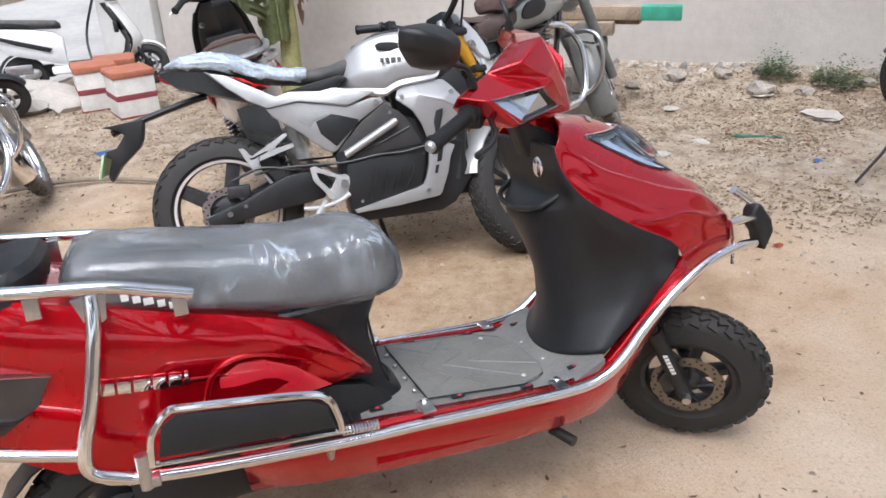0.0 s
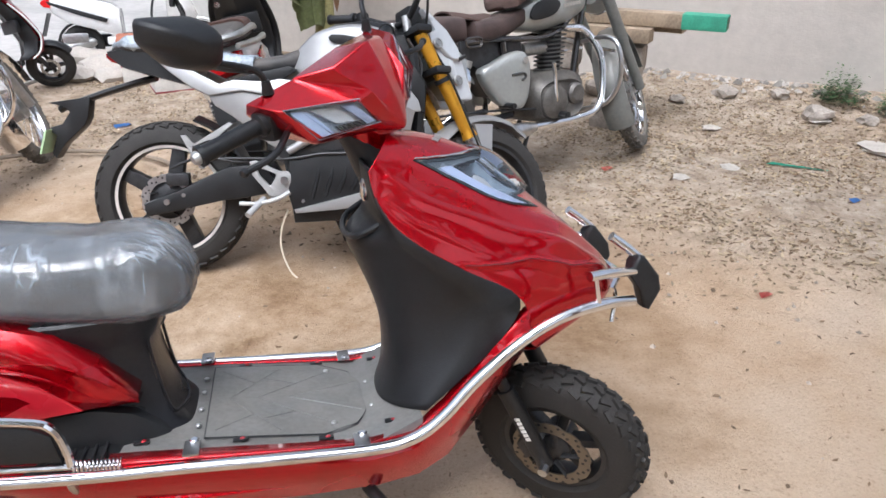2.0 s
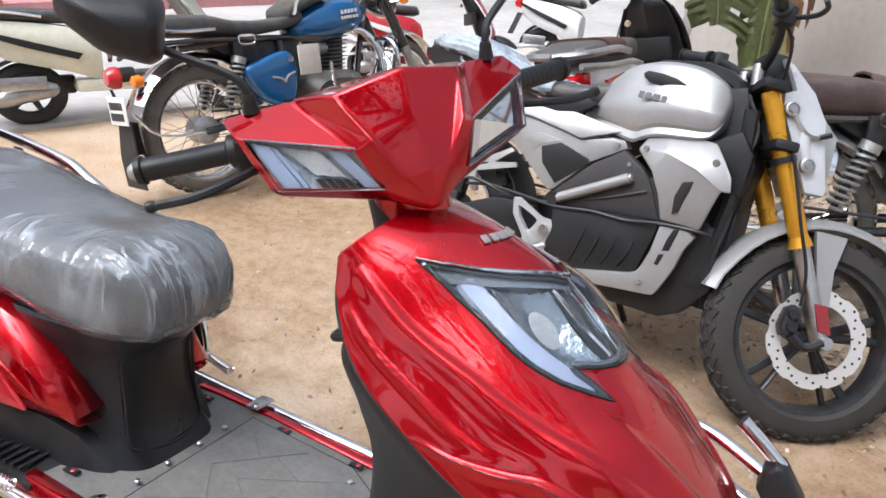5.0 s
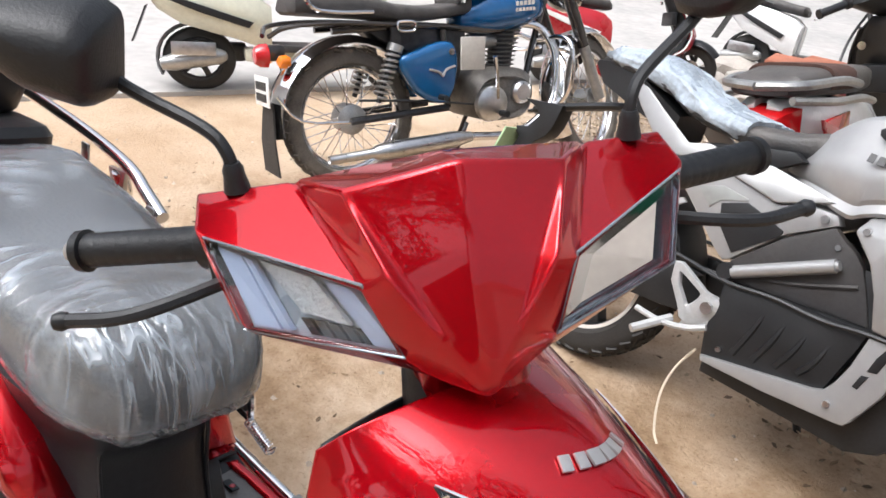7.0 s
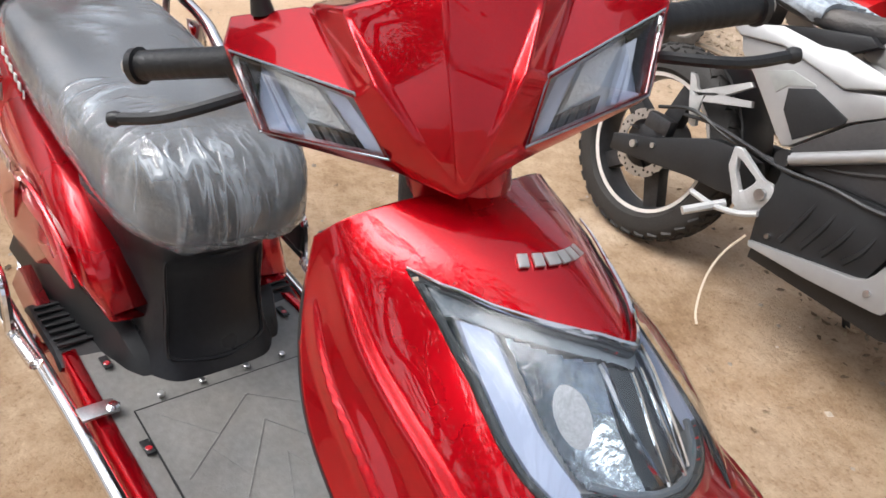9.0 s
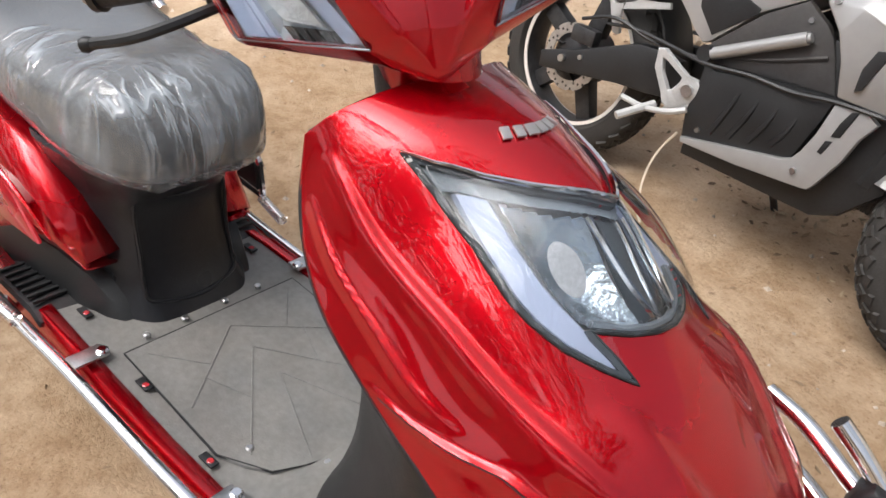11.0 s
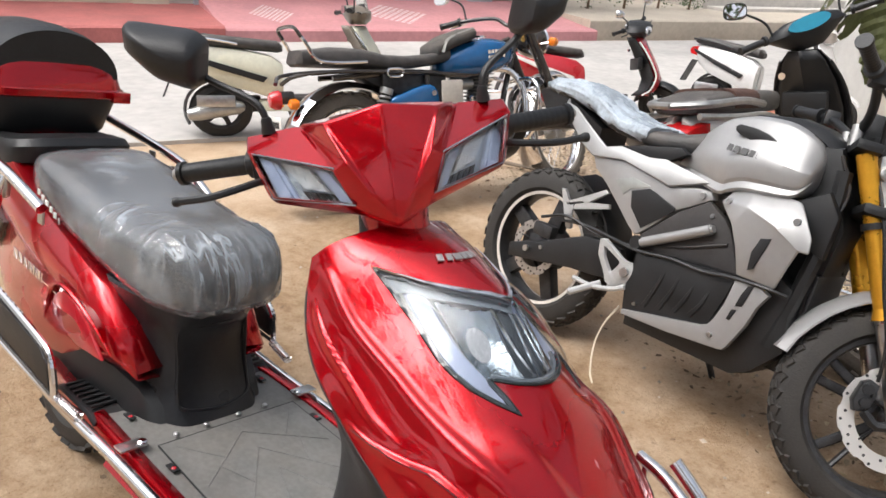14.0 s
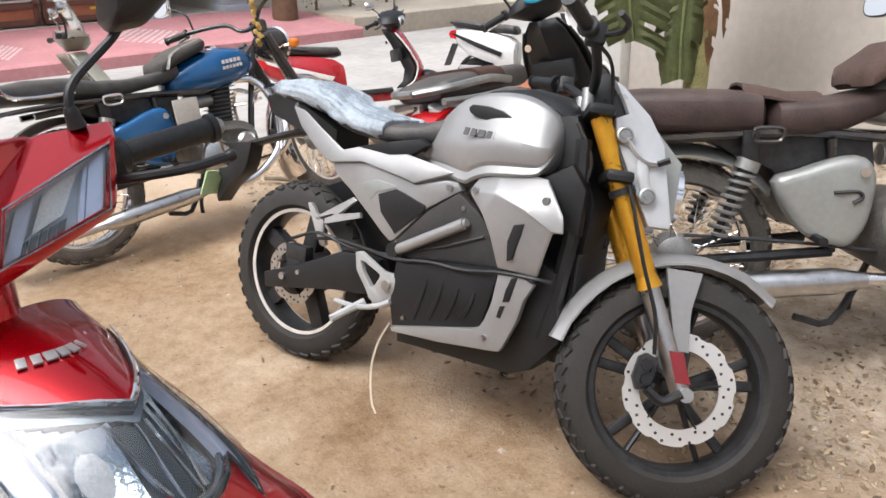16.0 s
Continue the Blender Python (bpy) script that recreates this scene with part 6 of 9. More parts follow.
def build_silver_bike():
    t = thing("electric_motorcycle", pose(0.882, 3.078, 0, -13, 0, -4), "silver electric motorcycle with gold forks on its side stand", "motorcycle")
    wheel(t, pose(-0.675, 0, 0.298), 0.305, 0.218, 0.135, 5, blocks=34, depth=0.004, rows=5, skew=0.4, stripe=mat("pale_stripe", (0.62, 0.58, 0.54), 0.5, var=0.1, scale=12, dust=0.2), disc=0.105, side=-1, hub_r=0.085, hub_w=0.13, spoke_w=0.045)
    # swing arm, hugger struts and belt cover
    for s in (1, -1):
        slab_part("swing_arm", [(-0.757, 0.293), (-0.70, 0.315), (-0.616, 0.345), (-0.50, 0.397), (-0.426, 0.430), (-0.36, 0.437), (-0.28, 0.43), (-0.25, 0.38), (-0.285, 0.322), (-0.36, 0.308), (-0.456, 0.298), (-0.64, 0.262), (-0.75, 0.242)], 0.085, 0.128, BLACKP, t, s, 0.012, "black cast swing arm")
        part("axle_bolt", bolt((-0.665, s * 0.13, 0.30), "y", 0.012, 0.008), STEEL, t)
        part("axle_bolt", bolt((-0.60, s * 0.128, 0.325), "y", 0.008, 0.006), STEEL, t)
        st = part("hugger_stay", framed([(-0.600, 0.552), (-0.578, 0.552), (-0.556, 0.516), (-0.412, 0.600), (-0.40, 0.590), (-0.47, 0.535), (-0.385, 0.556), (-0.380, 0.540), (-0.535, 0.492), (-0.512, 0.424), (-0.535, 0.420), (-0.575, 0.498)], [(-0.565, 0.512), (-0.552, 0.512), (-0.50, 0.532), (-0.49, 0.534), (-0.488, 0.532), (-0.49, 0.530), (-0.50, 0.524), (-0.51, 0.520), (-0.53, 0.512), (-0.545, 0.505), (-0.555, 0.504), (-0.560, 0.506)], s * 0.092, s * 0.106, 48, s * 0.003), SLVC, t, "cast alloy mudguard stay")
    part("hugger", loft([[Vector((-0.665 + r * math.cos(a), y, 0.305 + r * math.sin(a))) for r, y in ((0.325, -0.075), (0.34, 0), (0.325, 0.075), (0.318, 0.075), (0.332, 0), (0.318, -0.075))] for a in (radians(d) for d in range(10, 80, 12))]), BLACKP, t)
    part("caliper", box(0.09, 0.04, 0.05, 0.01, (-0.62, -0.105, 0.385)), DARKM, t)
    part("brake_hose", tube([(-0.64, -0.12, 0.43), (-0.52, -0.13, 0.47), (-0.38, -0.13, 0.45), (-0.22, -0.14, 0.46)], 0.006, 6, 6), BLACKP, t)
    # core: battery box and motor covers
    core = [(0.30, 0.52), (0.335, 0.34), (0.26, 0.245), (0.20, 0.215), (-0.18, 0.205), (-0.21, 0.46), (-0.10, 0.62), (0.10, 0.62)]
    part("battery_case", plate(core, -0.145, 0.145, 0.02), BLACKP, t, "black battery case")
    part("neck_frame", plate([(0.06, 0.90), (0.27, 0.92), (0.35, 0.70), (0.33, 0.50), (0.08, 0.55), (0.02, 0.76)], -0.075, 0.075, 0.02), BLACKP, t, "black frame behind the steering head")
    for s in (1, -1):
        part("frame_spar", tube([(0.30, s * 0.085, 0.86), (0.315, s * 0.10, 0.70), (0.305, s * 0.12, 0.52), (0.28, s * 0.13, 0.34)], 0.022, 8, 4), BLACKP, t)
        part("wiring", tube([(0.28, s * 0.09, 0.90), (0.33, s * 0.09, 0.80), (0.30, s * 0.12, 0.68), (0.25, s * 0.13, 0.62)], 0.006, 6, 5), GLOSSB, t)
    for k in range(5):
        part("cooling_rib", box(0.012, 0.20, 0.30, 0.004, (0.332 - 0.012 * k, 0, 0.42)), BLACKP, t)
    for s in (1, -1):
        pan = [(-0.185, 0.462), (-0.154, 0.456), (-0.045, 0.480), (0.051, 0.487), (0.150, 0.496), (0.142, 0.446), (0.114, 0.331), (0.02, 0.300), (-0.178, 0.256), (-0.196, 0.335)]
        bp = slab_part("side_cover", pan, 0.14, 0.174, BLACKP, t, s, 0.012, "ribbed black battery side cover")
        for k in range(4):
            x = -0.10 + 0.052 * k
            part("rib", tube([(x + 0.035, s * 0.166, 0.462), (x + 0.022, s * 0.172, 0.39), (x - 0.005, s * 0.168, 0.305 + 0.012 * k)], 0.011, 6, 4, taper=(0.004, 0.012)), BLACKP, bp)
        slab_part("trim_plate", [(-0.172, 0.266), (0.095, 0.329), (0.118, 0.340), (0.132, 0.366), (0.147, 0.417), (0.156, 0.492), (0.22, 0.508), (0.262, 0.486), (0.24, 0.441), (0.227, 0.381), (0.195, 0.302), (0.185, 0.288), (0.168, 0.284), (-0.002, 0.263), (-0.166, 0.252)], 0.165, 0.190, SILVER, t, s, 0.006, "silver L-shaped trim plate")
        slab_part("trim_slot", [(0.187, 0.46), (0.199, 0.492), (0.216, 0.498), (0.201, 0.430), (0.181, 0.424)], 0.188, 0.193, BLACKP, t, s, 0.002)
        slab_part("trim_slot", [(0.175, 0.412), (0.190, 0.416), (0.180, 0.379), (0.168, 0.380)], 0.188, 0.193, BLACKP, t, s, 0.002)
        part("panel_bolt", bolt((-0.138, s * 0.176, 0.298), "y", 0.007, 0.005), STEEL, t)
        part("panel_bolt", bolt((0.138, s * 0.192, 0.316), "y", 0.008, 0.005), STEEL, t)
        mc = slab_part("motor_cover", [(-0.211, 0.508), (-0.106, 0.616), (-0.012, 0.680), (0.014, 0.663), (0.051, 0.643), (0.078, 0.618), (0.103, 0.575), (0.140, 0.500), (0.022, 0.488), (-0.188, 0.462)], 0.12, 0.152, BLACKD, t, s, 0.012, "dark grey motor cover")
        part("cover_step", tube([(-0.19, s * 0.152, 0.478), (-0.05, s * 0.154, 0.520), (0.085, s * 0.153, 0.575)], 0.006, 6, 4, taper=(0.003, 0.006)), BLACKD, mc)
        part("panel_bolt", bolt((0.012, s * 0.153, 0.640), "y", 0.007, 0.004), STEEL, mc)
        part("frame_bar", tube([(-0.185, s * 0.163, 0.488), (0.029, s * 0.168, 0.603)], 0.0165, 12, 1), SILVER, t, "silver frame bar")
        part("bar_end", tube([(0.027, s * 0.168, 0.602), (0.036, s * 0.168, 0.607)], 0.012, 12, 1), SILVER, t)
        part("pivot_cap", lathe([(0, -0.012), (0.022, -0.012), (0.022, 0.008), (0.012, 0.012), (0, 0.012)], 16), BLACKP, t).location = (-0.200, s * 0.164, 0.484)
        part("cable", tube([(-0.55, s * 0.118, 0.445), (-0.45, s * 0.128, 0.462), (-0.30, s * 0.150, 0.462), (-0.181, s * 0.176, 0.462), (-0.06, s * 0.180, 0.478), (0.05, s * 0.182, 0.480), (0.15, s * 0.190, 0.498), (0.25, s * 0.193, 0.505), (0.30, s * 0.170, 0.50)], 0.0055, 6, 6), BLACKP, t, "black cable")
        # V-shaped tail frame with a black infill
        tf = slab_part("tail_frame", [(-0.473, 0.700), (-0.348, 0.716), (-0.236, 0.696), (-0.160, 0.680), (-0.063, 0.706), (-0.018, 0.706), (-0.005, 0.684), (-0.06, 0.650), (-0.110, 0.619), (-0.215, 0.508), (-0.234, 0.500), (-0.265, 0.520), (-0.303, 0.552), (-0.393, 0.625), (-0.452, 0.664)], 0.105, 0.148, SILVER, t, s, 0.010, "silver V-shaped tail frame")
        slab_part("infill", [(-0.286, 0.632), (-0.222, 0.657), (-0.194, 0.650), (-0.116, 0.626), (-0.118, 0.612), (-0.214, 0.526), (-0.272, 0.581)], 0.140, 0.151, BLACKP, tf, s, 0.004, "black triangular infill")
        slab_part("grey_facet", [(-0.36, 0.649), (-0.296, 0.674), (-0.225, 0.665), (-0.222, 0.660), (-0.290, 0.636), (-0.312, 0.610)], 0.140, 0.1505, GREYP, tf, s, 0.003)
        part("frame_bolt", bolt((-0.040, s * 0.150, 0.688), "y", 0.010, 0.006), STEEL, tf)
        folded("side_blade", {"a": (-0.690, 0.862, 0.085), "b": (-0.665, 0.850, 0.120), "c": (-0.609, 0.840, 0.130), "d": (-0.530, 0.796, 0.140), "e": (-0.427, 0.742, 0.150), "f": (-0.377, 0.757, 0.140), "g": (-0.261, 0.748, 0.140), "h": (-0.203, 0.758, 0.138), "i": (-0.098, 0.742, 0.140), "j": (-0.034, 0.728, 0.142), "k": (-0.157, 0.682, 0.158), "l": (-0.233, 0.698, 0.158), "m": (-0.345, 0.717, 0.157), "n": (-0.469, 0.700, 0.157), "o": (-0.533, 0.732, 0.152), "p": (-0.610, 0.790, 0.140)},
               ("a b p", "b c d p", "d o p", "d e n o", "e f m n", "f g l m", "g h l", "h i k l", "i j k"), SILVER, t, s, 0.010, 0.005, "silver blade under the seat")
        slab_part("seat_cheek", [(-0.40, 0.755), (-0.27, 0.742), (-0.20, 0.752), (-0.14, 0.79), (-0.17, 0.805), (-0.30, 0.78)], 0.10, 0.134, BLACKP, t, s, 0.006)
        # shroud: an upper wing folded over a leg with an air slot
        sh = folded("tank_shroud", {"a": (0.036, 0.690, 0.172), "b": (0.050, 0.726, 0.150), "c": (0.117, 0.748, 0.146), "d": (0.194, 0.756, 0.143), "e": (0.245, 0.751, 0.141), "f": (0.277, 0.717, 0.160), "g": (0.314, 0.670, 0.178), "h": (0.324, 0.630, 0.188), "m": (0.222, 0.672, 0.206), "n": (0.125, 0.702, 0.194), "p": (0.097, 0.641, 0.196), "q": (0.130, 0.584, 0.198), "r": (0.154, 0.510, 0.188), "u": (0.299, 0.630, 0.196), "v": (0.285, 0.575, 0.194), "w": (0.267, 0.508, 0.182)},
                    ("a b c n", "c d m n", "d e f m", "f g h m", "a n p", "n m u p", "m h u", "p u v q", "q v w r"), SILVER, t, s, 0.012, 0.009, "silver tank shroud with an air slot")
        slab_part("air_slot", [(0.185, 0.536), (0.180, 0.587), (0.193, 0.632), (0.222, 0.640), (0.217, 0.612), (0.199, 0.544)], 0.192, 0.2055, BLACKP, sh, s, 0.003)
        part("shroud_bolt", bolt((0.264, s * 0.176, 0.703), "y", 0.010, 0.012), STEEL, sh)
        part("shroud_bolt", bolt((0.062, s * 0.182, 0.700), "y", 0.008, 0.010), STEEL, sh)
        # black sheet added to stand in for the shade behind the shroud
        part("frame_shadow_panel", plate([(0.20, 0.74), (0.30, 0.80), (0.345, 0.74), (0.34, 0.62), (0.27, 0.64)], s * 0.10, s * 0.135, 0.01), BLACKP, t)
        # rider's foot peg on a triangular bracket
        fb = part("peg_bracket", framed([(-0.332, 0.452), (-0.313, 0.458), (-0.222, 0.414), (-0.190, 0.414), (-0.178, 0.400), (-0.178, 0.376), (-0.190, 0.350), (-0.240, 0.312), (-0.268, 0.322), (-0.280, 0.345), (-0.325, 0.402)], [(-0.308, 0.430), (-0.296, 0.430), (-0.248, 0.410), (-0.236, 0.404), (-0.236, 0.396), (-0.238, 0.390), (-0.245, 0.378), (-0.256, 0.362), (-0.262, 0.360), (-0.268, 0.366), (-0.298, 0.400)], s * 0.160, s * 0.176, 44, s * 0.003), SLVC, t, "silver cast foot peg bracket")
        slab_part("bracket_web", [(-0.252, 0.340), (-0.20, 0.352), (-0.176, 0.356), (-0.182, 0.330), (-0.225, 0.306), (-0.262, 0.306)], 0.152, 0.172, SLVC, fb, s, 0.005)
        part("foot_peg", tube([(-0.285, s * 0.172, 0.310), (-0.335, s * 0.262, 0.262)], 0.012, 8, 1), SLVC, fb)
        part("brake_pedal", tube([(-0.185, s * 0.182, 0.335), (-0.23, s * 0.192, 0.312), (-0.301, s * 0.198, 0.296), (-0.375, s * 0.20, 0.298)], 0.0085, 8, 3), SLVC, fb)
        part("bracket_bolt", bolt((-0.203, s * 0.182, 0.381), "y", 0.016, 0.008), STEEL, fb)
    part("loose_strap", tube([(-0.20, -0.155, 0.262), (-0.225, -0.165, 0.20), (-0.232, -0.178, 0.14), (-0.222, -0.192, 0.085), (-0.195, -0.212, 0.03), (-0.17, -0.222, 0.006)], 0.0035, 6, 6, ry=0.0016), mat("yellowed_strap", (0.55, 0.47, 0.36), 0.5, var=0.1), t, "loose pale plastic strap")
    # tank
    rr = []
    for x, zt, zb, w in ((-0.205, 0.775, 0.748, 0.05), (-0.172, 0.805, 0.742, 0.085), (-0.138, 0.868, 0.735, 0.108), (-0.118, 0.892, 0.730, 0.118), (-0.07, 0.930, 0.720, 0.138), (0.0, 0.952, 0.708, 0.158), (0.03, 0.957, 0.722, 0.164), (0.07, 0.960, 0.738, 0.168), (0.13, 0.957, 0.746, 0.170), (0.185, 0.940, 0.752, 0.166), (0.218, 0.918, 0.762, 0.158), (0.238, 0.885, 0.792, 0.142), (0.243, 0.86, 0.82, 0.12)):
        h = zt - zb
        rr.append(section(x, [(0, zt), (w * 0.50, zt - 0.004), (w * 0.62, zt - h * 0.06), (w * 0.66, zt - h * 0.10), (w * 0.93, zt - h * 0.46), (w * 0.99, zt - h * 0.56), (w, zt - h * 0.66), (w * 0.97, zb + h * 0.17), (w * 0.93, zb + h * 0.12), (w * 0.99, zb + h * 0.03), (w * 0.95, zb - h * 0.01), (w * 0.7, zb), (0, zb)]))
    fine = []
    for i in range(len(rr) - 1):
        near = [rr[max(0, min(len(rr) - 1, i + o))] for o in (-1, 0, 1, 2)]
        fine += [[cat(a, b, c, d, k / 3) for a, b, c, d in zip(*near)] for k in range(3)]
    tank = part("tank", loft(fine + [rr[-1]]), SILVER, t, "sculpted silver dummy tank with a lower lip")
    bv = tank.modifiers.new("edge", "BEVEL")
    bv.width, bv.segments, bv.limit_method, bv.angle_limit = 0.006, 3, "ANGLE", radians(22)
    part("tank_top", loft([section(x, [(0, z), (w * 0.7, z - 0.006), (w, z - 0.03), (0, z - 0.05)]) for x, z, w in ((-0.10, 0.915, 0.04), (0.0, 0.962, 0.070), (0.12, 0.975, 0.085), (0.20, 0.962, 0.085), (0.26, 0.925, 0.065))]), BLACKP, t, "black tank top cover")
    for s in (1, -1):
        slab_part("grab_slot", [(-0.016, 0.908), (-0.004, 0.917), (0.040, 0.916), (0.085, 0.908), (0.116, 0.896), (0.118, 0.884), (0.100, 0.878), (0.050, 0.878), (0.006, 0.886), (-0.012, 0.896)], 0.100, 0.139, BLACKP, t, s, 0.003, "", 0)
        lt = bars([0.014, 0.016, 0.020, 0.016, 0.014, 0.005], 0.020, 0.006, 0, 0.003)
        lt.transform(pose(-0.006, s * 0.1690, 0.838, s * 25, 2, -s * 1.5))
        part("tank_lettering", lt, INK, t, "dark lettering on the tank")
    # seat under plastic, tail light and plate arm
    rr = []
    for x, zt, zb, w in ((-0.84, 0.885, 0.865, 0.05), (-0.78, 0.915, 0.86, 0.085), (-0.66, 0.925, 0.85, 0.10), (-0.56, 0.905, 0.83, 0.105), (-0.50, 0.872, 0.80, 0.11), (-0.42, 0.845, 0.785, 0.125), (-0.30, 0.835, 0.775, 0.13), (-0.20, 0.848, 0.775, 0.11), (-0.12, 0.875, 0.79, 0.08)):
        rr.append([Vector((x, w * math.copysign(abs(math.cos(a)) ** 0.5, math.cos(a)), (zt + zb) / 2 + (zt - zb) / 2 * math.copysign(abs(math.sin(a)) ** 0.7, math.sin(a)))) for a in (2 * math.pi * i / 20 for i in range(20))])
    seat = part("seat", loft(rr), SEATB, t, "black stepped seat under cloudy plastic wrapping")
    rr2 = []
    for i, r in enumerate(rr[:-2]):
        c = sum(r, Vector()) / len(r)
        rr2.append([c + (p - c) * 1.06 + Vector((0, 0, 0.008)) for p in r])
    wr = loft(rr2)
    bmesh.ops.subdivide_edges(wr, edges=wr.edges[:], cuts=3, use_grid_fill=True)
    wr.normal_update()
    for v in wr.verts:
        q = Vector((v.co.x * 9, v.co.y * 22, v.co.z * 16))
        v.co += v.normal * ((0.5 - abs(noise.noise(q * 1.6))) * 0.020 + (0.5 - abs(noise.noise(q * 3.7))) * 0.009 - 0.008)
    wo = part("plastic_wrap", wr, CLOUDY, seat, "cloudy crumpled plastic wrapping")
    part("tail_housing", loft([section(x, [(0, zt), (w, zt - 0.01), (w, zb + 0.01), (0, zb)]) for x, zt, zb, w in ((-0.86, 0.878, 0.845, 0.05), (-0.80, 0.885, 0.80, 0.075), (-0.66, 0.865, 0.76, 0.085), (-0.52, 0.80, 0.72, 0.08))]), BLACKP, t)
    part("tail_light", loft([section(x, [(0, zt), (w, zt - 0.005), (w, zb + 0.005), (0, zb)]) for x, zt, zb, w in ((-0.868, 0.866, 0.842, 0.040), (-0.845, 0.864, 0.825, 0.055), (-0.81, 0.86, 0.815, 0.070))]), DARKR, t, "red tail light")
    arm = part("plate_arm", tube([(-0.70, 0, 0.77), (-0.80, 0, 0.745), (-0.95, 0, 0.70), (-1.08, 0, 0.655)], 0.022, 8, 4, ry=0.014, taper=(0.03, 0.016)), BLACKP, t, "long black plate holder arm")
    part("plate_bracket", plate([(-1.112, 0.682), (-0.95, 0.702), (-0.965, 0.625), (-0.982, 0.592), (-1.007, 0.570), (-1.062, 0.523), (-1.104, 0.467), (-1.116, 0.488), (-1.092, 0.558), (-1.113, 0.570), (-1.111, 0.588), (-1.066, 0.600), (-1.032, 0.645), (-1.052, 0.666)], -0.032, 0.032, 0.004), BLACKP, arm)
    part("number_board", plate([(-1.113, 0.580), (-1.105, 0.580), (-1.133, 0.490), (-1.141, 0.490)], -0.085, 0.085, 0.001), mat("pale_green_board", (0.45, 0.62, 0.36), 0.5, var=0.1), arm, "blank pale green number board")
    part("side_stand", tube([(-0.06, 0.12, 0.23), (-0.02, 0.22, 0.10), (0.0, 0.26, 0.028)], 0.011, 8, 3), DARKM, t)
    part("stand_foot", box(0.07, 0.05, 0.01, 0.003, (0.0, 0.262, 0.028)), DARKM, t)
    # --- front end ---
    C0, rk, turn = Vector((0.35, 0, 0.94)), radians(24.9), 34.0
    axis = Vector((-math.sin(rk), 0, math.cos(rk)))
    M = Matrix.Translation(C0 + Vector((-0.065, 0.0, -0.0445))) @ Matrix.Rotation(radians(turn), 4, axis) @ Matrix.Rotation(radians(-0.6), 4, "Y") @ Matrix.Translation(-C0)
    MI = M.inverted()

    def fr(name, bm, material, parent=None, label="", smooth=True):
        return part(name, bm, material, parent or t, label, smooth, m=M)
    wheel(t, M @ pose(0.655, 0, 0.305), 0.305, 0.222, 0.115, 5, style="split", blocks=40, depth=0.0035, rows=5, skew=0.5, disc=0.142, side=-1, hub_r=0.04, hub_w=0.10, spoke_w=0.015, dmat=mat("bright_disc", (0.72, 0.70, 0.67), 0.35, 0.6))
    for s in (1, -1):
        top, mid, low = Vector((0.351, s * 0.086, 0.942)), Vector((0.537, s * 0.086, 0.543)), Vector((0.648, s * 0.086, 0.305))
        fl = fr("fork_tube", merge(cyl(top, top.lerp(mid, 0.93), 0.0265), cyl(top.lerp(mid, 0.93), mid, 0.0265, r2=0.033)), GOLD, None, "gold anodised upper fork tube")
        fr("fork_slider", cyl(mid, low, 0.025), STEEL, fl, "chrome fork slider")
        fr("red_reflector", loft([[Vector((x, s * y, z)) for x, y in ((0.0 + dx, 0.107), (0.035 + dx, 0.107), (0.035 + dx, 0.116), (0.0 + dx, 0.116))] for dx, z in ((0.60, 0.40), (0.628, 0.325))]), DARKR, fl, "red fork foot reflector")
        fr("axle_cap", lathe([(0, -0.012), (0.018, -0.012), (0.018, 0.012), (0.01, 0.016), (0, 0.016)], 14), STEEL, fl).data.transform(M @ Matrix.Translation((0.655, s * 0.112, 0.300)) @ M.inverted())
        fr("clamp_ring", cyl(top.lerp(mid, 0.42), top.lerp(mid, 0.46), 0.034), BLACKP, fl)
        # fork leg shield joined to the mudguard
        fr("mudguard_stay", loft([[Vector((x, s * y, z)) for x, y in ((x0, 0.062), (x0 + w, 0.062), (x0 + w, 0.076), (x0, 0.076))] for x0, w, z in ((0.575, 0.09, 0.60), (0.60, 0.05, 0.50), (0.625, 0.035, 0.40))]), SILVER, None)
    for z, x in ((0.955, 0.345), (0.80, 0.415)):
        fr("triple_clamp", box(0.07, 0.27, 0.03, 0.012, (x, 0, z)), BLACKP, None)
    part("steering_stem", cyl((0.33, 0, 0.97), (0.42, 0, 0.76), 0.035), BLACKP, t)
    mg = []
    for d in range(50, 172, 9):
        a = radians(d)
        w = 0.066 if 60 < d < 150 else 0.05
        mg.append([Vector((0.655 + r * math.cos(a), y, 0.305 + r * math.sin(a))) for r, y in ((0.318, -w), (0.340, -w * 0.6), (0.344, 0), (0.340, w * 0.6), (0.318, w), (0.312, w), (0.336, 0.0), (0.312, -w))])
    fr("front_mudguard", loft(mg), SILVER, None, "silver front mudguard")
    fr("front_caliper", plate([(0.528, 0.320), (0.538, 0.372), (0.556, 0.384), (0.578, 0.376), (0.580, 0.335), (0.562, 0.298), (0.540, 0.292)], -0.105, -0.065, 0.007), DARKM, None, "dark brake caliper")
    for cx, cz in ((0.552, 0.358), (0.556, 0.322)):
        fr("caliper_piston", merge(cyl((cx, -0.103, cz), (cx, -0.118, cz), 0.014), bolt((cx + 0.018, -0.106, cz - 0.012), "y", 0.006, 0.008)), BLACKP, None)
    fr("caliper_arm", tube([(0.56, -0.11, 0.30), (0.60, -0.115, 0.275), (0.645, -0.115, 0.30)], 0.013, 8, 3), BLACKP, None)
    fr("front_hose", tube([(0.57, -0.10, 0.385), (0.55, -0.125, 0.48), (0.50, -0.135, 0.60), (0.44, -0.12, 0.78), (0.36, -0.08, 0.97)], 0.005, 6, 6), BLACKP, None)
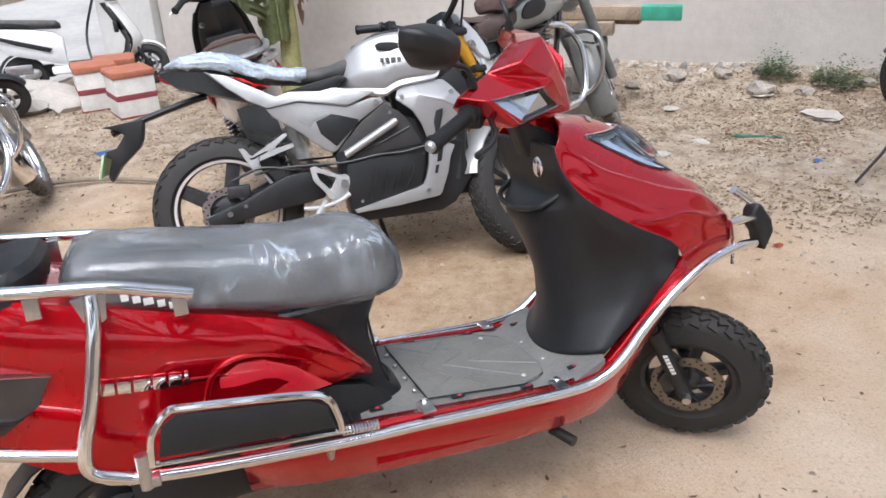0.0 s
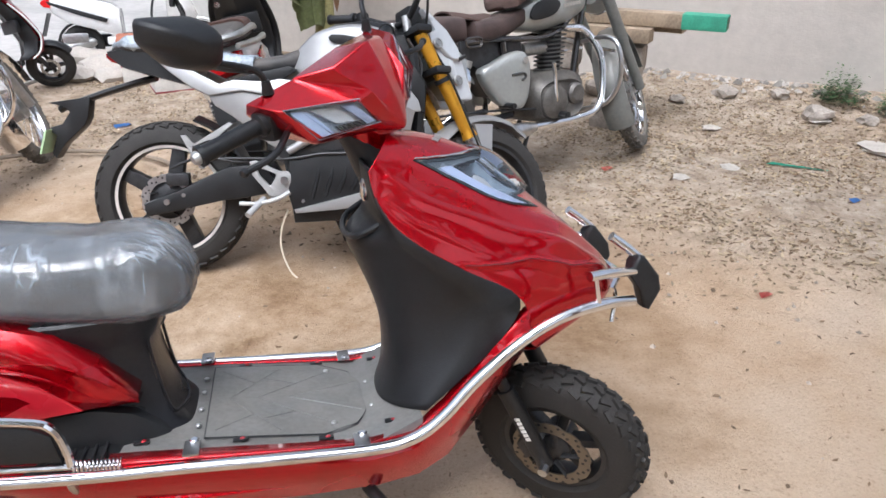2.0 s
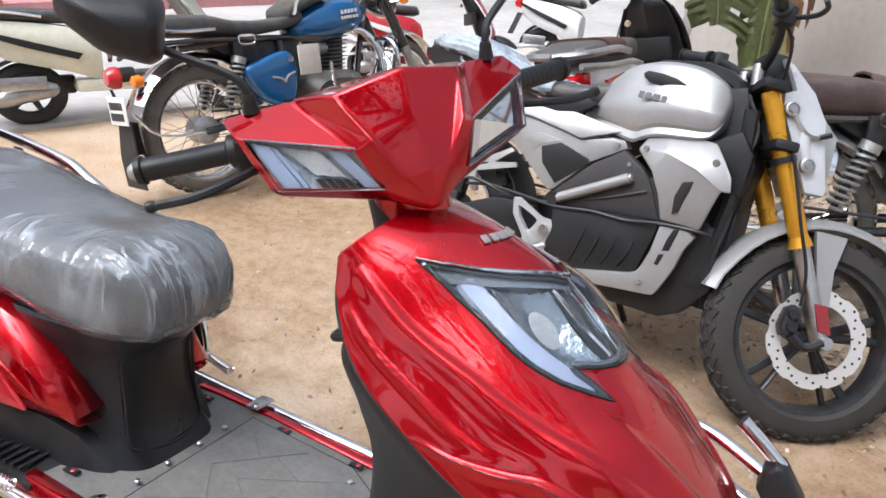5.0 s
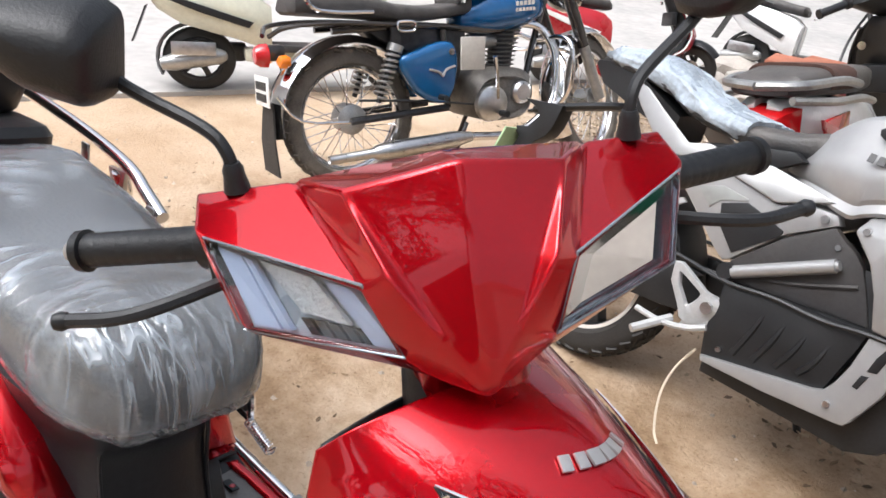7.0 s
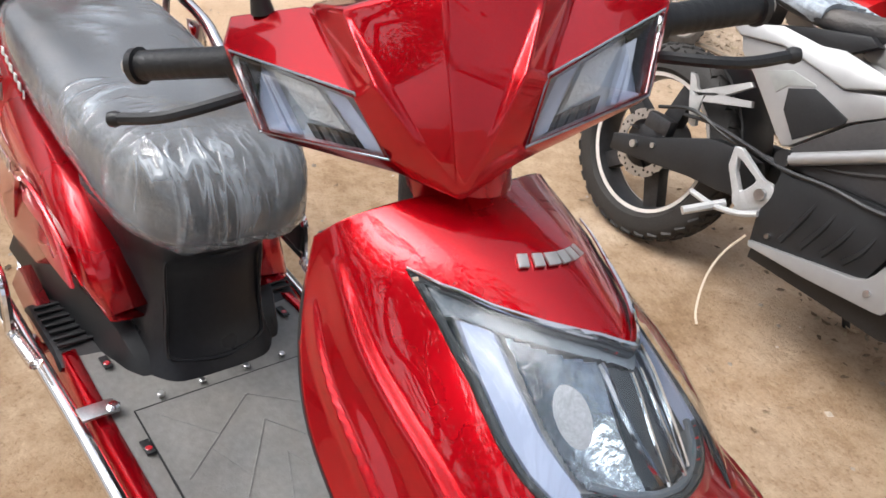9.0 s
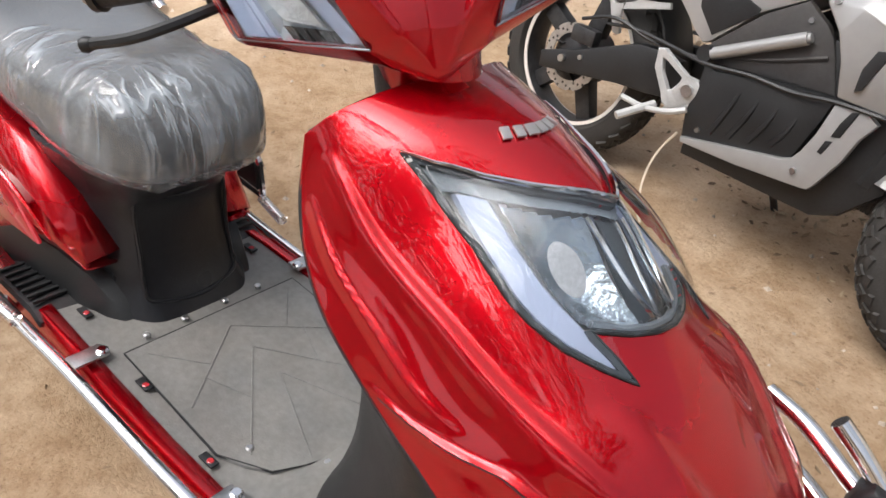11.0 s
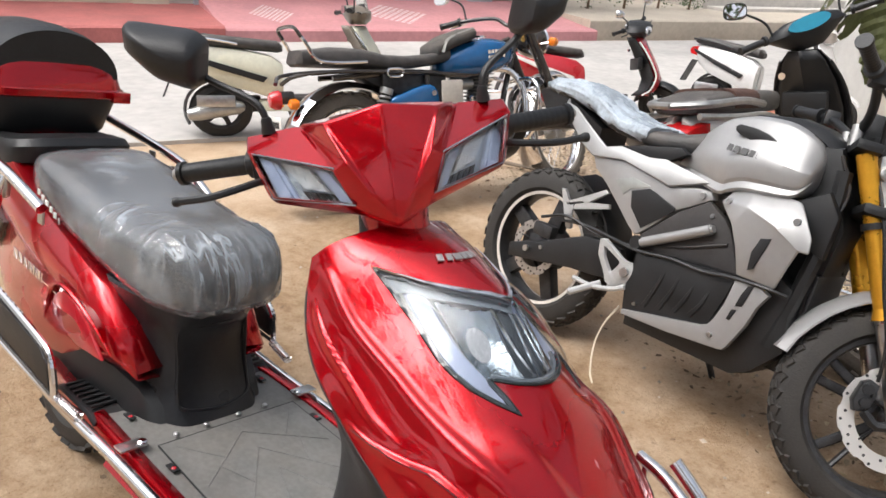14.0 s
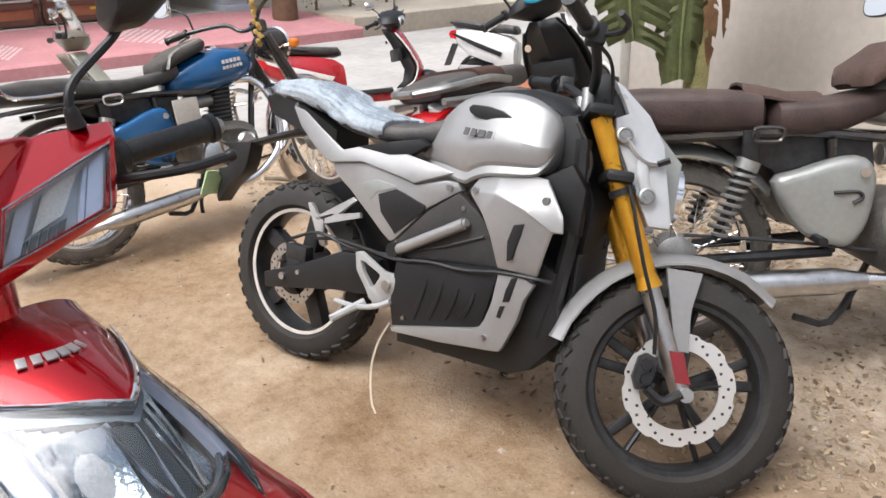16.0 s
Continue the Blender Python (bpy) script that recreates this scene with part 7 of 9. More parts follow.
    # head unit
    for s in (1, -1):
        hp = [(0.367, 1.028), (0.397, 1.016), (0.482, 0.957), (0.532, 0.890), (0.536, 0.864), (0.572, 0.700), (0.566, 0.682), (0.504, 0.676), (0.482, 0.716), (0.460, 0.750), (0.405, 0.845), (0.386, 0.886), (0.381, 0.930), (0.416, 0.949), (0.405, 0.970)]
        hp = [((MI @ Vector((x, -0.085, z))).x, (MI @ Vector((x, -0.085, z))).z) for x, z in hp]
        bm = plate(hp, 0.055, 0.095, 0.012)
        h = fr("head_fairing", bm if s > 0 else mirrored(bm, False), PEARLW, None, "silver headlight fairing")
        own = lambda x, z, y: Vector(((MI @ Vector((x, -0.1, z))).x, s * y, (MI @ Vector((x, -0.1, z))).z))
        fr("lamp_bracket", tube([own(0.412, 0.898, 0.098), own(0.478, 0.843, 0.100), own(0.535, 0.846, 0.100)], 0.016, 8, 4, ry=0.007), PEARLW, h)
        fr("lamp_bracket", tube([own(0.480, 0.845, 0.100), own(0.484, 0.800, 0.100), own(0.501, 0.750, 0.098)], 0.015, 8, 4, ry=0.007), PEARLW, h)
        for bx, bz in ((0.418, 0.893), (0.499, 0.754)):
            fr("bracket_boss", lathe([(0, -0.006), (0.021, -0.006), (0.021, 0.006), (0.016, 0.008), (0.015, 0.004), (0.009, 0.004), (0.009, 0.009), (0.0, 0.009)], 18), ALLOY, h).data.transform(M @ Matrix.Translation(own(bx, bz, 0.106)) @ Matrix.Diagonal((1, s, 1, 1)) @ MI)
        fr("indicator", tube([own(0.520, 0.840, 0.108), own(0.552, 0.856, 0.118)], 0.011, 8, 1, ry=0.008), BLACKP, h)
    fr("head_shell", loft([[Vector((x, y, z)) for y in (-0.06, 0.06) for z in ((z0, z1) if y < 0 else (z1, z0))] for x, z0, z1 in ((0.40, 0.86, 1.0), (0.50, 0.72, 0.94), (0.575, 0.72, 0.865))]), GREYP, None)
    fr("headlamp", loft([[Vector((x, 0.058 * math.cos(a), 0.79 + 0.07 * math.sin(a))) for a in (2 * math.pi * i / 20 for i in range(20))] for x in (0.57, 0.585, 0.592)]), REFL, None, "clear headlamp")
    fr("instrument", box(0.06, 0.11, 0.09, 0.012, (0.36, 0, 1.02)), BLACKP, None, "black instrument pod")
    bar = [(0.215, -0.34, 1.120), (0.278, -0.24, 1.098), (0.315, -0.14, 1.05), (0.325, -0.05, 1.012), (0.325, 0.05, 1.012), (0.315, 0.14, 1.05), (0.278, 0.24, 1.098), (0.215, 0.34, 1.120)]
    fr("handlebar", tube(bar, 0.0125, 10, 5), BLACKP, None, "black handlebar")
    for s in (1, -1):
        grip(t, M @ Vector((0.265, s * 0.258, 1.102)), M @ Vector((0.200, s * 0.362, 1.126)), 0.0175)
        fr("lever", tube([(0.300, s * 0.25, 1.092), (0.335, s * 0.30, 1.090), (0.335, s * 0.36, 1.090), (0.309, s * 0.402, 1.093)], 0.007, 8, 4), BLACKP, None, "black lever")
        fr("switchgear", box(0.045, 0.05, 0.05, 0.01, (0.286, s * 0.238, 1.095)), BLACKP, None)
        fr("riser", cyl((0.32, s * 0.05, 0.96), (0.315, s * 0.05, 1.02), 0.016), ALLOY, None)
        fr("cable_loop", tube([(0.295, s * 0.23, 1.08), (0.345, s * 0.17, 1.05), (0.375, s * 0.09, 0.95), (0.38, s * 0.05, 0.86)], 0.005, 6, 6), BLACKP, None)
    return t


ENGM = mat("oily_cast_alloy", (0.125, 0.122, 0.116), 0.48, 0.6, var=0.4, scale=18, bump=0.25, bscale=120, dust=0.25)
CLOUDY = mat("cloudy_plastic", (0.36, 0.41, 0.46), 0.28, var=0.3, scale=9, bump=0.6, bscale=45)
build_silver_bike()

# ---------- the two older single-cylinder motorcycles ----------
def build_cruiser(m, label, tank_m, panel_m, guard_m, seat_m, split_seat, pipe_y=-1, extras="", steer=0.0):
    t = thing("motorcycle", m, label, "motorcycle")
    R = 0.325
    is_blue = "bag" in extras
    wheel(t, pose(-0.69, 0, R), R, 0.245, 0.105, style="wire", blocks=36, depth=0.006, rows=3, skew=0.3, rim_material=CHROME, hub_r=0.07, hub_w=0.12, material=ALLOY, tyre_m=DUSTYR)
    # rear mudguard
    mg = [[Vector((-0.69 + r * math.cos(a), y, R + r * math.sin(a))) for r, y in ((0.345, -0.085), (0.372, -0.05), (0.378, 0), (0.372, 0.05), (0.345, 0.085), (0.338, 0.085), (0.368, 0), (0.338, -0.085))] for a in (radians(d) for d in range(38, 198, 8))]
    part("rear_mudguard", loft(mg), CHROME if guard_m is CHROME else GREYP, t, "deep rear mudguard")
    part("mudguard_stay", tube([(-0.69, -0.10, 0.32), (-0.95, -0.10, 0.34), (-1.05, -0.08, 0.45)], 0.007, 6, 3), CHROME, t)
    for s in (1, -1):
        part("swing_arm", tube([(-0.22, s * 0.11, 0.36), (-0.72, s * 0.11, 0.325)], 0.018, 8, 1), DARKM, t)
        shock(t, (-0.505, s * 0.14, 0.66), (-0.60, s * 0.14, 0.405), 0.032, ALLOY)
        part("shock_mount", merge(box(0.05, 0.02, 0.10, 0.006, (-0.505, s * 0.135, 0.70))), DARKM, t)
        part("frame_tube", tube([(0.40, s * 0.02, 0.90), (0.10, s * 0.08, 0.72), (-0.35, s * 0.11, 0.74), (-0.80, s * 0.11, 0.72)], 0.015, 8, 4), GLOSSB, t)
        part("seat_post", tube([(-0.25, s * 0.11, 0.72), (-0.22, s * 0.11, 0.36)], 0.015, 8, 1), GLOSSB, t)
        # triangular side box
        bx = 0.0 if is_blue else 0.07
        sp = plate([(x + bx, z) for x, z in ((-0.505, 0.590), (-0.42, 0.630), (-0.31, 0.665), (-0.235, 0.665), (-0.200, 0.60), (-0.212, 0.47), (-0.255, 0.395), (-0.32, 0.393), (-0.42, 0.445))], 0.10, 0.182, 0.03, smooth=3, seg=3)
        pn = part("side_box", sp if s > 0 else mirrored(sp, False), panel_m, t, "rounded triangular side box")
        if is_blue:
            part("badge", merge(tube([(-0.36, s * 0.185, 0.548), (-0.31, s * 0.186, 0.535), (-0.29, s * 0.186, 0.515)], 0.006, 6, 4), tube([(-0.225, s * 0.186, 0.560), (-0.27, s * 0.187, 0.545), (-0.29, s * 0.187, 0.515)], 0.006, 6, 4)), SILVER, pn, "raised winged badge")
        else:
            part("badge", tube([(-0.26, s * 0.184, 0.562), (-0.19, s * 0.185, 0.565), (-0.175, s * 0.185, 0.545), (-0.20, s * 0.185, 0.53)], 0.006, 6, 4), INK, pn)
        part("box_knob", bolt((-0.245 + bx, s * 0.184, 0.625), "y", 0.016, 0.008), CHROME, pn)
        part("foot_peg", tube([(0.02, s * 0.14, 0.33), (0.02, s * 0.27, 0.33)], 0.016, 8, 1), BLACKP, t)
        part("pillion_peg", tube([(-0.30, s * 0.13, 0.42), (-0.30, s * 0.24, 0.42)], 0.014, 8, 1), BLACKP, t)
    part("battery_box", plate([(-0.66, 0.735), (-0.12, 0.735), (-0.10, 0.62), (-0.16, 0.47), (-0.30, 0.45), (-0.42, 0.62), (-0.56, 0.68)], -0.095, 0.095, 0.015), DARKM, t, "dark box under the seat")
    part("brake_rod", tube([(0.0, -0.16, 0.36), (-0.35, -0.15, 0.40), (-0.69, -0.13, 0.42)], 0.006, 6, 3), DARKM, t)
    # engine: crankcase, finned barrel and head
    part("crankcase", loft([[Vector((x + d * math.copysign(abs(math.cos(a)) ** 0.7, math.cos(a)), y, z + h * math.copysign(abs(math.sin(a)) ** 0.7, math.sin(a)))) for a in (2 * math.pi * i / 24 for i in range(24))] for x, y, z, d, h in ((0.06, -0.17, 0.40, 0.13, 0.085), (0.06, -0.185, 0.40, 0.15, 0.10), (0.07, -0.13, 0.41, 0.19, 0.13), (0.07, 0.13, 0.41, 0.19, 0.13), (0.06, 0.175, 0.40, 0.14, 0.095))]), ENGM, t, "dusty cast alloy crankcase")
    part("clutch_cover", lathe([(0, -0.02), (0.06, -0.02), (0.085, -0.005), (0.09, 0.02), (0, 0.02)], 24), STEEL if is_blue else ENGM, t).location = (-0.02, -0.195, 0.375) if is_blue else (0.0, -0.195, 0.395)
    part("timing_cover", lathe([(0, -0.015), (0.04, -0.015), (0.055, 0.0), (0.055, 0.02), (0, 0.02)], 20), STEEL if is_blue else ENGM, t).location = (0.155, -0.192, 0.42)
    part("kick_start", tube([(0.0, -0.21, 0.40), (-0.02, -0.23, 0.52), (-0.045, -0.25, 0.60)], 0.010, 8, 3), CHROME, t)
    FINM = mat("dusty_alloy", (0.16, 0.16, 0.155), 0.45, 0.7, var=0.3, scale=20, dust=0.2)
    eng = part("cylinder", cyl((0.13, 0, 0.50), (0.165, 0, 0.78), 0.062, 20), DARKM, t, "finned alloy cylinder")
    for k in range(11):
        z = 0.545 + 0.021 * k
        w = 0.150 + 0.003 * k if k < 7 else 0.178
        part("fin", lathe([(0.0, -0.0035), (w * 0.5, -0.0035), (w * 0.53, -0.0012), (w * 0.53, 0.0012), (w * 0.5, 0.0035), (0.0, 0.0035)], 20, "z"), FINM, eng).location = (0.135 + 0.0026 * k, 0, z)
    part("rocker_cover", box(0.13, 0.16, 0.06, 0.02, (0.165, 0, 0.80)), ALLOY, eng)
    part("carburettor", merge(cyl((-0.06, -0.02, 0.66), (0.09, -0.02, 0.66), 0.035)), ALLOY, t)
    part("downtube", tube([(0.42, 0, 0.90), (0.34, 0, 0.62), (0.28, 0, 0.36)], 0.018, 8, 3), GLOSSB, t)
    # exhaust on the right
    low = 0.065 if is_blue else 0.0
    hd = [(0.24, -0.03, 0.745), (0.34, -0.07, 0.72), (0.385, -0.14, 0.60), (0.37, -0.17, 0.42), (0.30, -0.18, 0.31), (0.12, -0.185, 0.285 - low), (-0.15, -0.185, 0.288 - low)]
    ex = part("exhaust", tube(hd, 0.021, 12, 6), CHROME, t, "chrome exhaust pipe and long silencer")
    if is_blue:
        part("silencer", lathe([(0, 0), (0.024, 0), (0.040, 0.10), (0.041, 0.40), (0.034, 0.50), (0.022, 0.52), (0.021, 0.73), (0.018, 0.73), (0.0, 0.70)], 20, "x"), STEEL, ex, "dull steel silencer with a thin tail pipe").matrix_local = pose(-0.14, -0.195, 0.225, 0, 4, 180)
    else:
        part("silencer", lathe([(0, 0), (0.024, 0), (0.043, 0.10), (0.045, 0.55), (0.036, 0.68), (0.028, 0.84), (0.024, 0.84), (0.0, 0.80)], 20, "x"), STEEL, ex).matrix_local = pose(-0.14, -0.19, 0.288, 0, 3, 180)
    # tank
    rr = []
    for x, zt, zb, w in ((-0.10, 0.875, 0.80, 0.045), (-0.07, 0.905, 0.785, 0.085), (0.02, 0.960, 0.765, 0.118), (0.12, 0.992, 0.765, 0.135), (0.24, 1.000, 0.785, 0.138), (0.34, 0.988, 0.815, 0.120), (0.40, 0.960, 0.845, 0.085), (0.425, 0.925, 0.87, 0.04)):
        rr.append([Vector((x, w * math.copysign(abs(math.cos(a)) ** 0.75, math.cos(a)), (zt + zb) / 2 + (zt - zb) / 2 * math.copysign(abs(math.sin(a)) ** 0.85, math.sin(a)))) for a in (2 * math.pi * i / 24 for i in range(24))])
    TK = Matrix.Translation((-0.05, 0, -0.078 if "bag" in extras else -0.025))
    tk = part("tank", loft(rr), tank_m, t, "teardrop fuel tank", m=TK)
    relaxed(tk, 1)
    part("filler_cap", lathe([(0, 0), (0.032, 0), (0.03, 0.012), (0, 0.014)], 20, "z"), CHROME, tk).location = (0.17, 0, 0.975 if "bag" not in extras else 0.920)
    for s in (1, -1):
        if "pads" in extras:
            kp = plate([(-0.03, 0.86), (0.02, 0.915), (0.12, 0.93), (0.17, 0.895), (0.12, 0.845), (0.0, 0.83)], 0.122, 0.139, 0.006, smooth=3)
            part("knee_pad", kp if s > 0 else mirrored(kp, False), BLACKP, tk, m=TK)
        lt = bars([0.018] * 5, 0.020, 0.005, s * 0.139)
        lt.transform(pose(0.19, 0, 0.905, 0, -4, 0))
        part("tank_lettering", lt, CHROME, tk, "raised lettering blocks", m=TK)
        lt = bars([0.015] * 6, 0.016, 0.005, s * 0.139)
        lt.transform(pose(0.19, 0, 0.878, 0, -4, 0))
        part("tank_lettering", lt, CHROME, tk, m=TK)

    def cushion(name, st, label):
        rr = []
        for x, zt, zb, w in st:
            rr.append([Vector((x, w * math.copysign(abs(math.cos(a)) ** 0.45, math.cos(a)), (zt + zb) / 2 + (zt - zb) / 2 * math.copysign(abs(math.sin(a)) ** 0.55, math.sin(a)))) for a in (2 * math.pi * i / 24 for i in range(24))])
        return part(name, loft(rr), seat_m, t, label)
    if split_seat:
        cushion("rider_seat", [(-0.44, 0.80, 0.75, 0.10), (-0.42, 0.838, 0.725, 0.135), (-0.32, 0.842, 0.725, 0.145), (-0.20, 0.846, 0.745, 0.13), (-0.08, 0.875, 0.79, 0.095), (-0.04, 0.895, 0.84, 0.06)], "brown rider seat")
        cushion("pillion_seat", [(-0.96, 0.83, 0.78, 0.08), (-0.94, 0.865, 0.745, 0.11), (-0.80, 0.876, 0.735, 0.13), (-0.58, 0.872, 0.73, 0.13), (-0.47, 0.865, 0.73, 0.125), (-0.45, 0.83, 0.75, 0.09)], "brown pillion seat")
    else:
        cushion("seat", [(-0.98, 0.825, 0.80, 0.09), (-0.96, 0.87, 0.785, 0.125), (-0.80, 0.882, 0.775, 0.14), (-0.62, 0.870, 0.765, 0.145), (-0.50, 0.838, 0.755, 0.145), (-0.35, 0.826, 0.755, 0.14), (-0.20, 0.835, 0.77, 0.12), (-0.08, 0.87, 0.79, 0.09)], "long black dual seat")
        for s in (1, -1):
            part("grab_rail", tube([(-0.62, s * 0.155, 0.80), (-0.80, s * 0.165, 0.80), (-0.90, s * 0.165, 0.82), (-0.95, s * 0.16, 0.90), (-0.97, s * 0.155, 0.93)], 0.010, 8, 4), CHROME, t, "chrome grab rail")
            part("seat_rail", tube([(-0.40, s * 0.14, 0.74), (-0.75, s * 0.15, 0.755), (-1.0, s * 0.13, 0.74), (-1.06, s * 0.05, 0.70)], 0.011, 8, 4), GLOSSB, t)
        part("backrest_bar", tube([(-0.97, 0.155, 0.93), (-1.0, 0.12, 0.98), (-1.0, -0.12, 0.98), (-0.97, -0.155, 0.93)], 0.010, 8, 4), GLOSSB, t)
    for s in (1, -1):
        part("helmet_ring", tube([(-0.495, s * 0.165, 0.760), (-0.435, s * 0.168, 0.760), (-0.420, s * 0.17, 0.748), (-0.424, s * 0.17, 0.726), (-0.44, s * 0.17, 0.718), (-0.49, s * 0.17, 0.718), (-0.508, s * 0.17, 0.728), (-0.510, s * 0.17, 0.750)], 0.006, 6, 3, closed=True), CHROME if "bag" in extras else GLOSSB, t)
    # tail lamp, indicators, number board
    part("tail_lamp", lathe([(0, 0.06), (0.035, 0.055), (0.05, 0.03), (0.052, 0.0), (0, 0.0)], 18, "x"), LENSR, t, "red tail lamp").matrix_local = pose(-1.06, 0, 0.62, 0, 0, 180)
    part("lamp_base", box(0.09, 0.07, 0.07, 0.015, (-1.03, 0, 0.63)), GLOSSB, t)
    for s in (1, -1):
        part("indicator", lathe([(0, -0.03), (0.026, -0.015), (0.030, 0.01), (0.02, 0.03), (0, 0.032)], 14, "x"), LENSO, t, "orange indicator").location = (-1.03, s * 0.13, 0.60)
        part("indicator_stem", tube([(-1.0, s * 0.05, 0.60), (-1.02, s * 0.11, 0.60)], 0.007, 6, 1), CHROME, t)
    nb = part("number_board", box(0.006, 0.20, 0.13, 0.002, (-1.09, 0, 0.47)), WHITEM, t, "white number board with unreadable rows")
    for k in range(2):
        b = bars([0.018] * 6, 0.035, 0.008, 0)
        b.transform(pose(-1.095, 0.078, 0.475 - 0.05 * k, 0, 0, -90))
        part("plate_row", b, INK, nb)
    part("mud_flap", loft([[Vector((x, y, z)) for x, y in ((x0, -w), (x0 + 0.008, -w), (x0 + 0.008, w), (x0, w))] for x0, w, z in ((-1.07, 0.07, 0.42), (-1.08, 0.10, 0.25), (-1.07, 0.11, 0.10))]), RUBBER, t, "black rubber mud flap")
    part("centre_stand", tube([(-0.12, -0.12, 0.28), (-0.22, -0.16, 0.14), (-0.34, -0.17, 0.16)], 0.012, 8, 3), DARKM, t)
    part("side_stand", tube([(0.02, 0.12, 0.28), (0.03, 0.24, 0.12), (0.04, 0.28, 0.045)], 0.012, 8, 3), DARKM, t)
    # --- front end, turned with the steering ---
    C0, rk = Vector((0.44, 0, 0.92)), radians(26)
    M = Matrix.Translation(C0) @ Matrix.Rotation(radians(steer), 4, Vector((-math.sin(rk), 0, math.cos(rk)))) @ Matrix.Translation(-C0)

    def fr(name, bm, material, label=""):
        return part(name, bm, material, t, label, m=M)
    wheel(t, M @ pose(0.71, 0, 0.335), 0.335, 0.26, 0.09, style="wire", blocks=40, depth=0.005, rows=3, skew=0.3, rim_material=CHROME, hub_r=0.06, hub_w=0.11, material=ALLOY, tyre_m=DUSTYR, disc=0.13 if "disc" in extras else 0, side=-1)
    for s in (1, -1):
        fr("fork_leg", merge(cyl((0.70, s * 0.09, 0.335), (0.575, s * 0.09, 0.61), 0.028)), guard_m if "covers" in extras else ALLOY, "fork leg")
        fr("fork_shroud", cyl((0.575, s * 0.09, 0.61), (0.43, s * 0.09, 0.93), 0.032), guard_m if "covers" in extras else GLOSSB)
        grip(t, M @ Vector((0.29, s * 0.30, 1.075)), M @ Vector((0.24, s * 0.42, 1.07)), 0.018)
        fr("lever", tube([(0.33, s * 0.27, 1.075), (0.36, s * 0.33, 1.07), (0.33, s * 0.42, 1.065)], 0.006, 6, 4), CHROME)
        mirror(t, [M @ Vector((0.31, s * 0.27, 1.08)), M @ Vector((0.31, s * 0.29, 1.18)), M @ Vector((0.29, s * 0.38, 1.24))], M @ Vector((0.285, s * 0.42, 1.265)), (M.to_3x3() @ Vector((-1, 0, 0.1))), 0.055, 0.055, CHROME if "round" in extras else None)
        fr("indicator", lathe([(0, -0.03), (0.026, -0.015), (0.030, 0.01), (0.02, 0.03), (0, 0.032)], 14, "x"), LENSO).data.transform(M @ Matrix.Translation((0.55, s * 0.17, 0.86)) @ M.inverted())
        fr("indicator_stem", tube([(0.52, s * 0.08, 0.86), (0.55, s * 0.15, 0.86)], 0.007, 6, 1), CHROME)
    mg = [[Vector((0.71 + r * math.cos(a), y, 0.335 + r * math.sin(a))) for r, y in ((0.352, -0.075), (0.380, -0.04), (0.384, 0), (0.380, 0.04), (0.352, 0.075), (0.345, 0.075), (0.374, 0), (0.345, -0.075))] for a in (radians(d) for d in range(20, 215, 9))]
    fr("front_mudguard", loft(mg), guard_m, "deep front mudguard")
    fr("handlebar", tube([(0.24, -0.40, 1.07), (0.29, -0.30, 1.075), (0.40, -0.13, 1.06), (0.425, -0.05, 1.00), (0.425, 0.05, 1.00), (0.40, 0.13, 1.06), (0.29, 0.30, 1.075), (0.24, 0.40, 1.07)], 0.012, 10, 5), GLOSSB if "bag" in extras else CHROME, "bent tubular handlebar")
    fr("headlamp_shell", lathe([(0.0, -0.13), (0.05, -0.12), (0.085, -0.07), (0.098, 0.0), (0.098, 0.03), (0, 0.03)], 24, "x"), tank_m if "bodylamp" in extras else GLOSSB, "round headlamp shell").data.transform(M @ Matrix.Translation((0.585, 0, 0.90)) @ M.inverted())
    fr("headlamp_rim", ring_lathe([(0.098, 0.02), (0.106, 0.03), (0.098, 0.045), (0.09, 0.03)], 28, "x"), CHROME).data.transform(M @ Matrix.Translation((0.585, 0, 0.90)) @ M.inverted())
    fr("headlamp_glass", lathe([(0, 0.05), (0.05, 0.045), (0.095, 0.03), (0.0, 0.028)], 24, "x"), REFL).data.transform(M @ Matrix.Translation((0.585, 0, 0.90)) @ M.inverted())
    fr("speedometer", lathe([(0, -0.03), (0.045, -0.03), (0.05, 0.03), (0.04, 0.04), (0, 0.04)], 20, "z"), GLOSSB).data.transform(M @ Matrix.Translation((0.52, 0, 1.00)) @ M.inverted())
    # crash guard round the engine
    for s in (1, -1):
        part("crash_guard", tube([(0.36, s * 0.03, 0.66), (0.38, s * 0.20, 0.68), (0.385, s * 0.28, 0.62), (0.385, s * 0.28, 0.46), (0.36, s * 0.20, 0.34), (0.30, s * 0.05, 0.30)], 0.0125, 10, 5), CHROME if "bag" in extras else STEEL, t, "steel tube crash guard")
        part("guard_brace", tube([(0.385, s * 0.28, 0.60), (0.44, s * 0.20, 0.60), (0.44, s * 0.06, 0.62)], 0.009, 8, 3), CHROME, t)
    if "bag" in extras:
        # canvas tank bag, a beige board by the side box and a dried garland on the bar
        bg = part("tank_bag", loft([[Vector((x, w * math.copysign(abs(math.cos(a)) ** 0.5, math.cos(a)), z + h * math.copysign(abs(math.sin(a)) ** 0.6, math.sin(a)))) for a in (2 * math.pi * i / 20 for i in range(20))] for x, z, w, h in ((-0.19, 0.84, 0.07, 0.02), (-0.17, 0.852, 0.115, 0.035), (-0.05, 0.905, 0.13, 0.04), (0.07, 0.94, 0.12, 0.035), (0.10, 0.945, 0.08, 0.02))]), mat("black_canvas", (0.03, 0.032, 0.034), 0.8, var=0.3, scale=30, bump=0.4, bscale=200, dust=0.3), t, "black canvas tank bag")
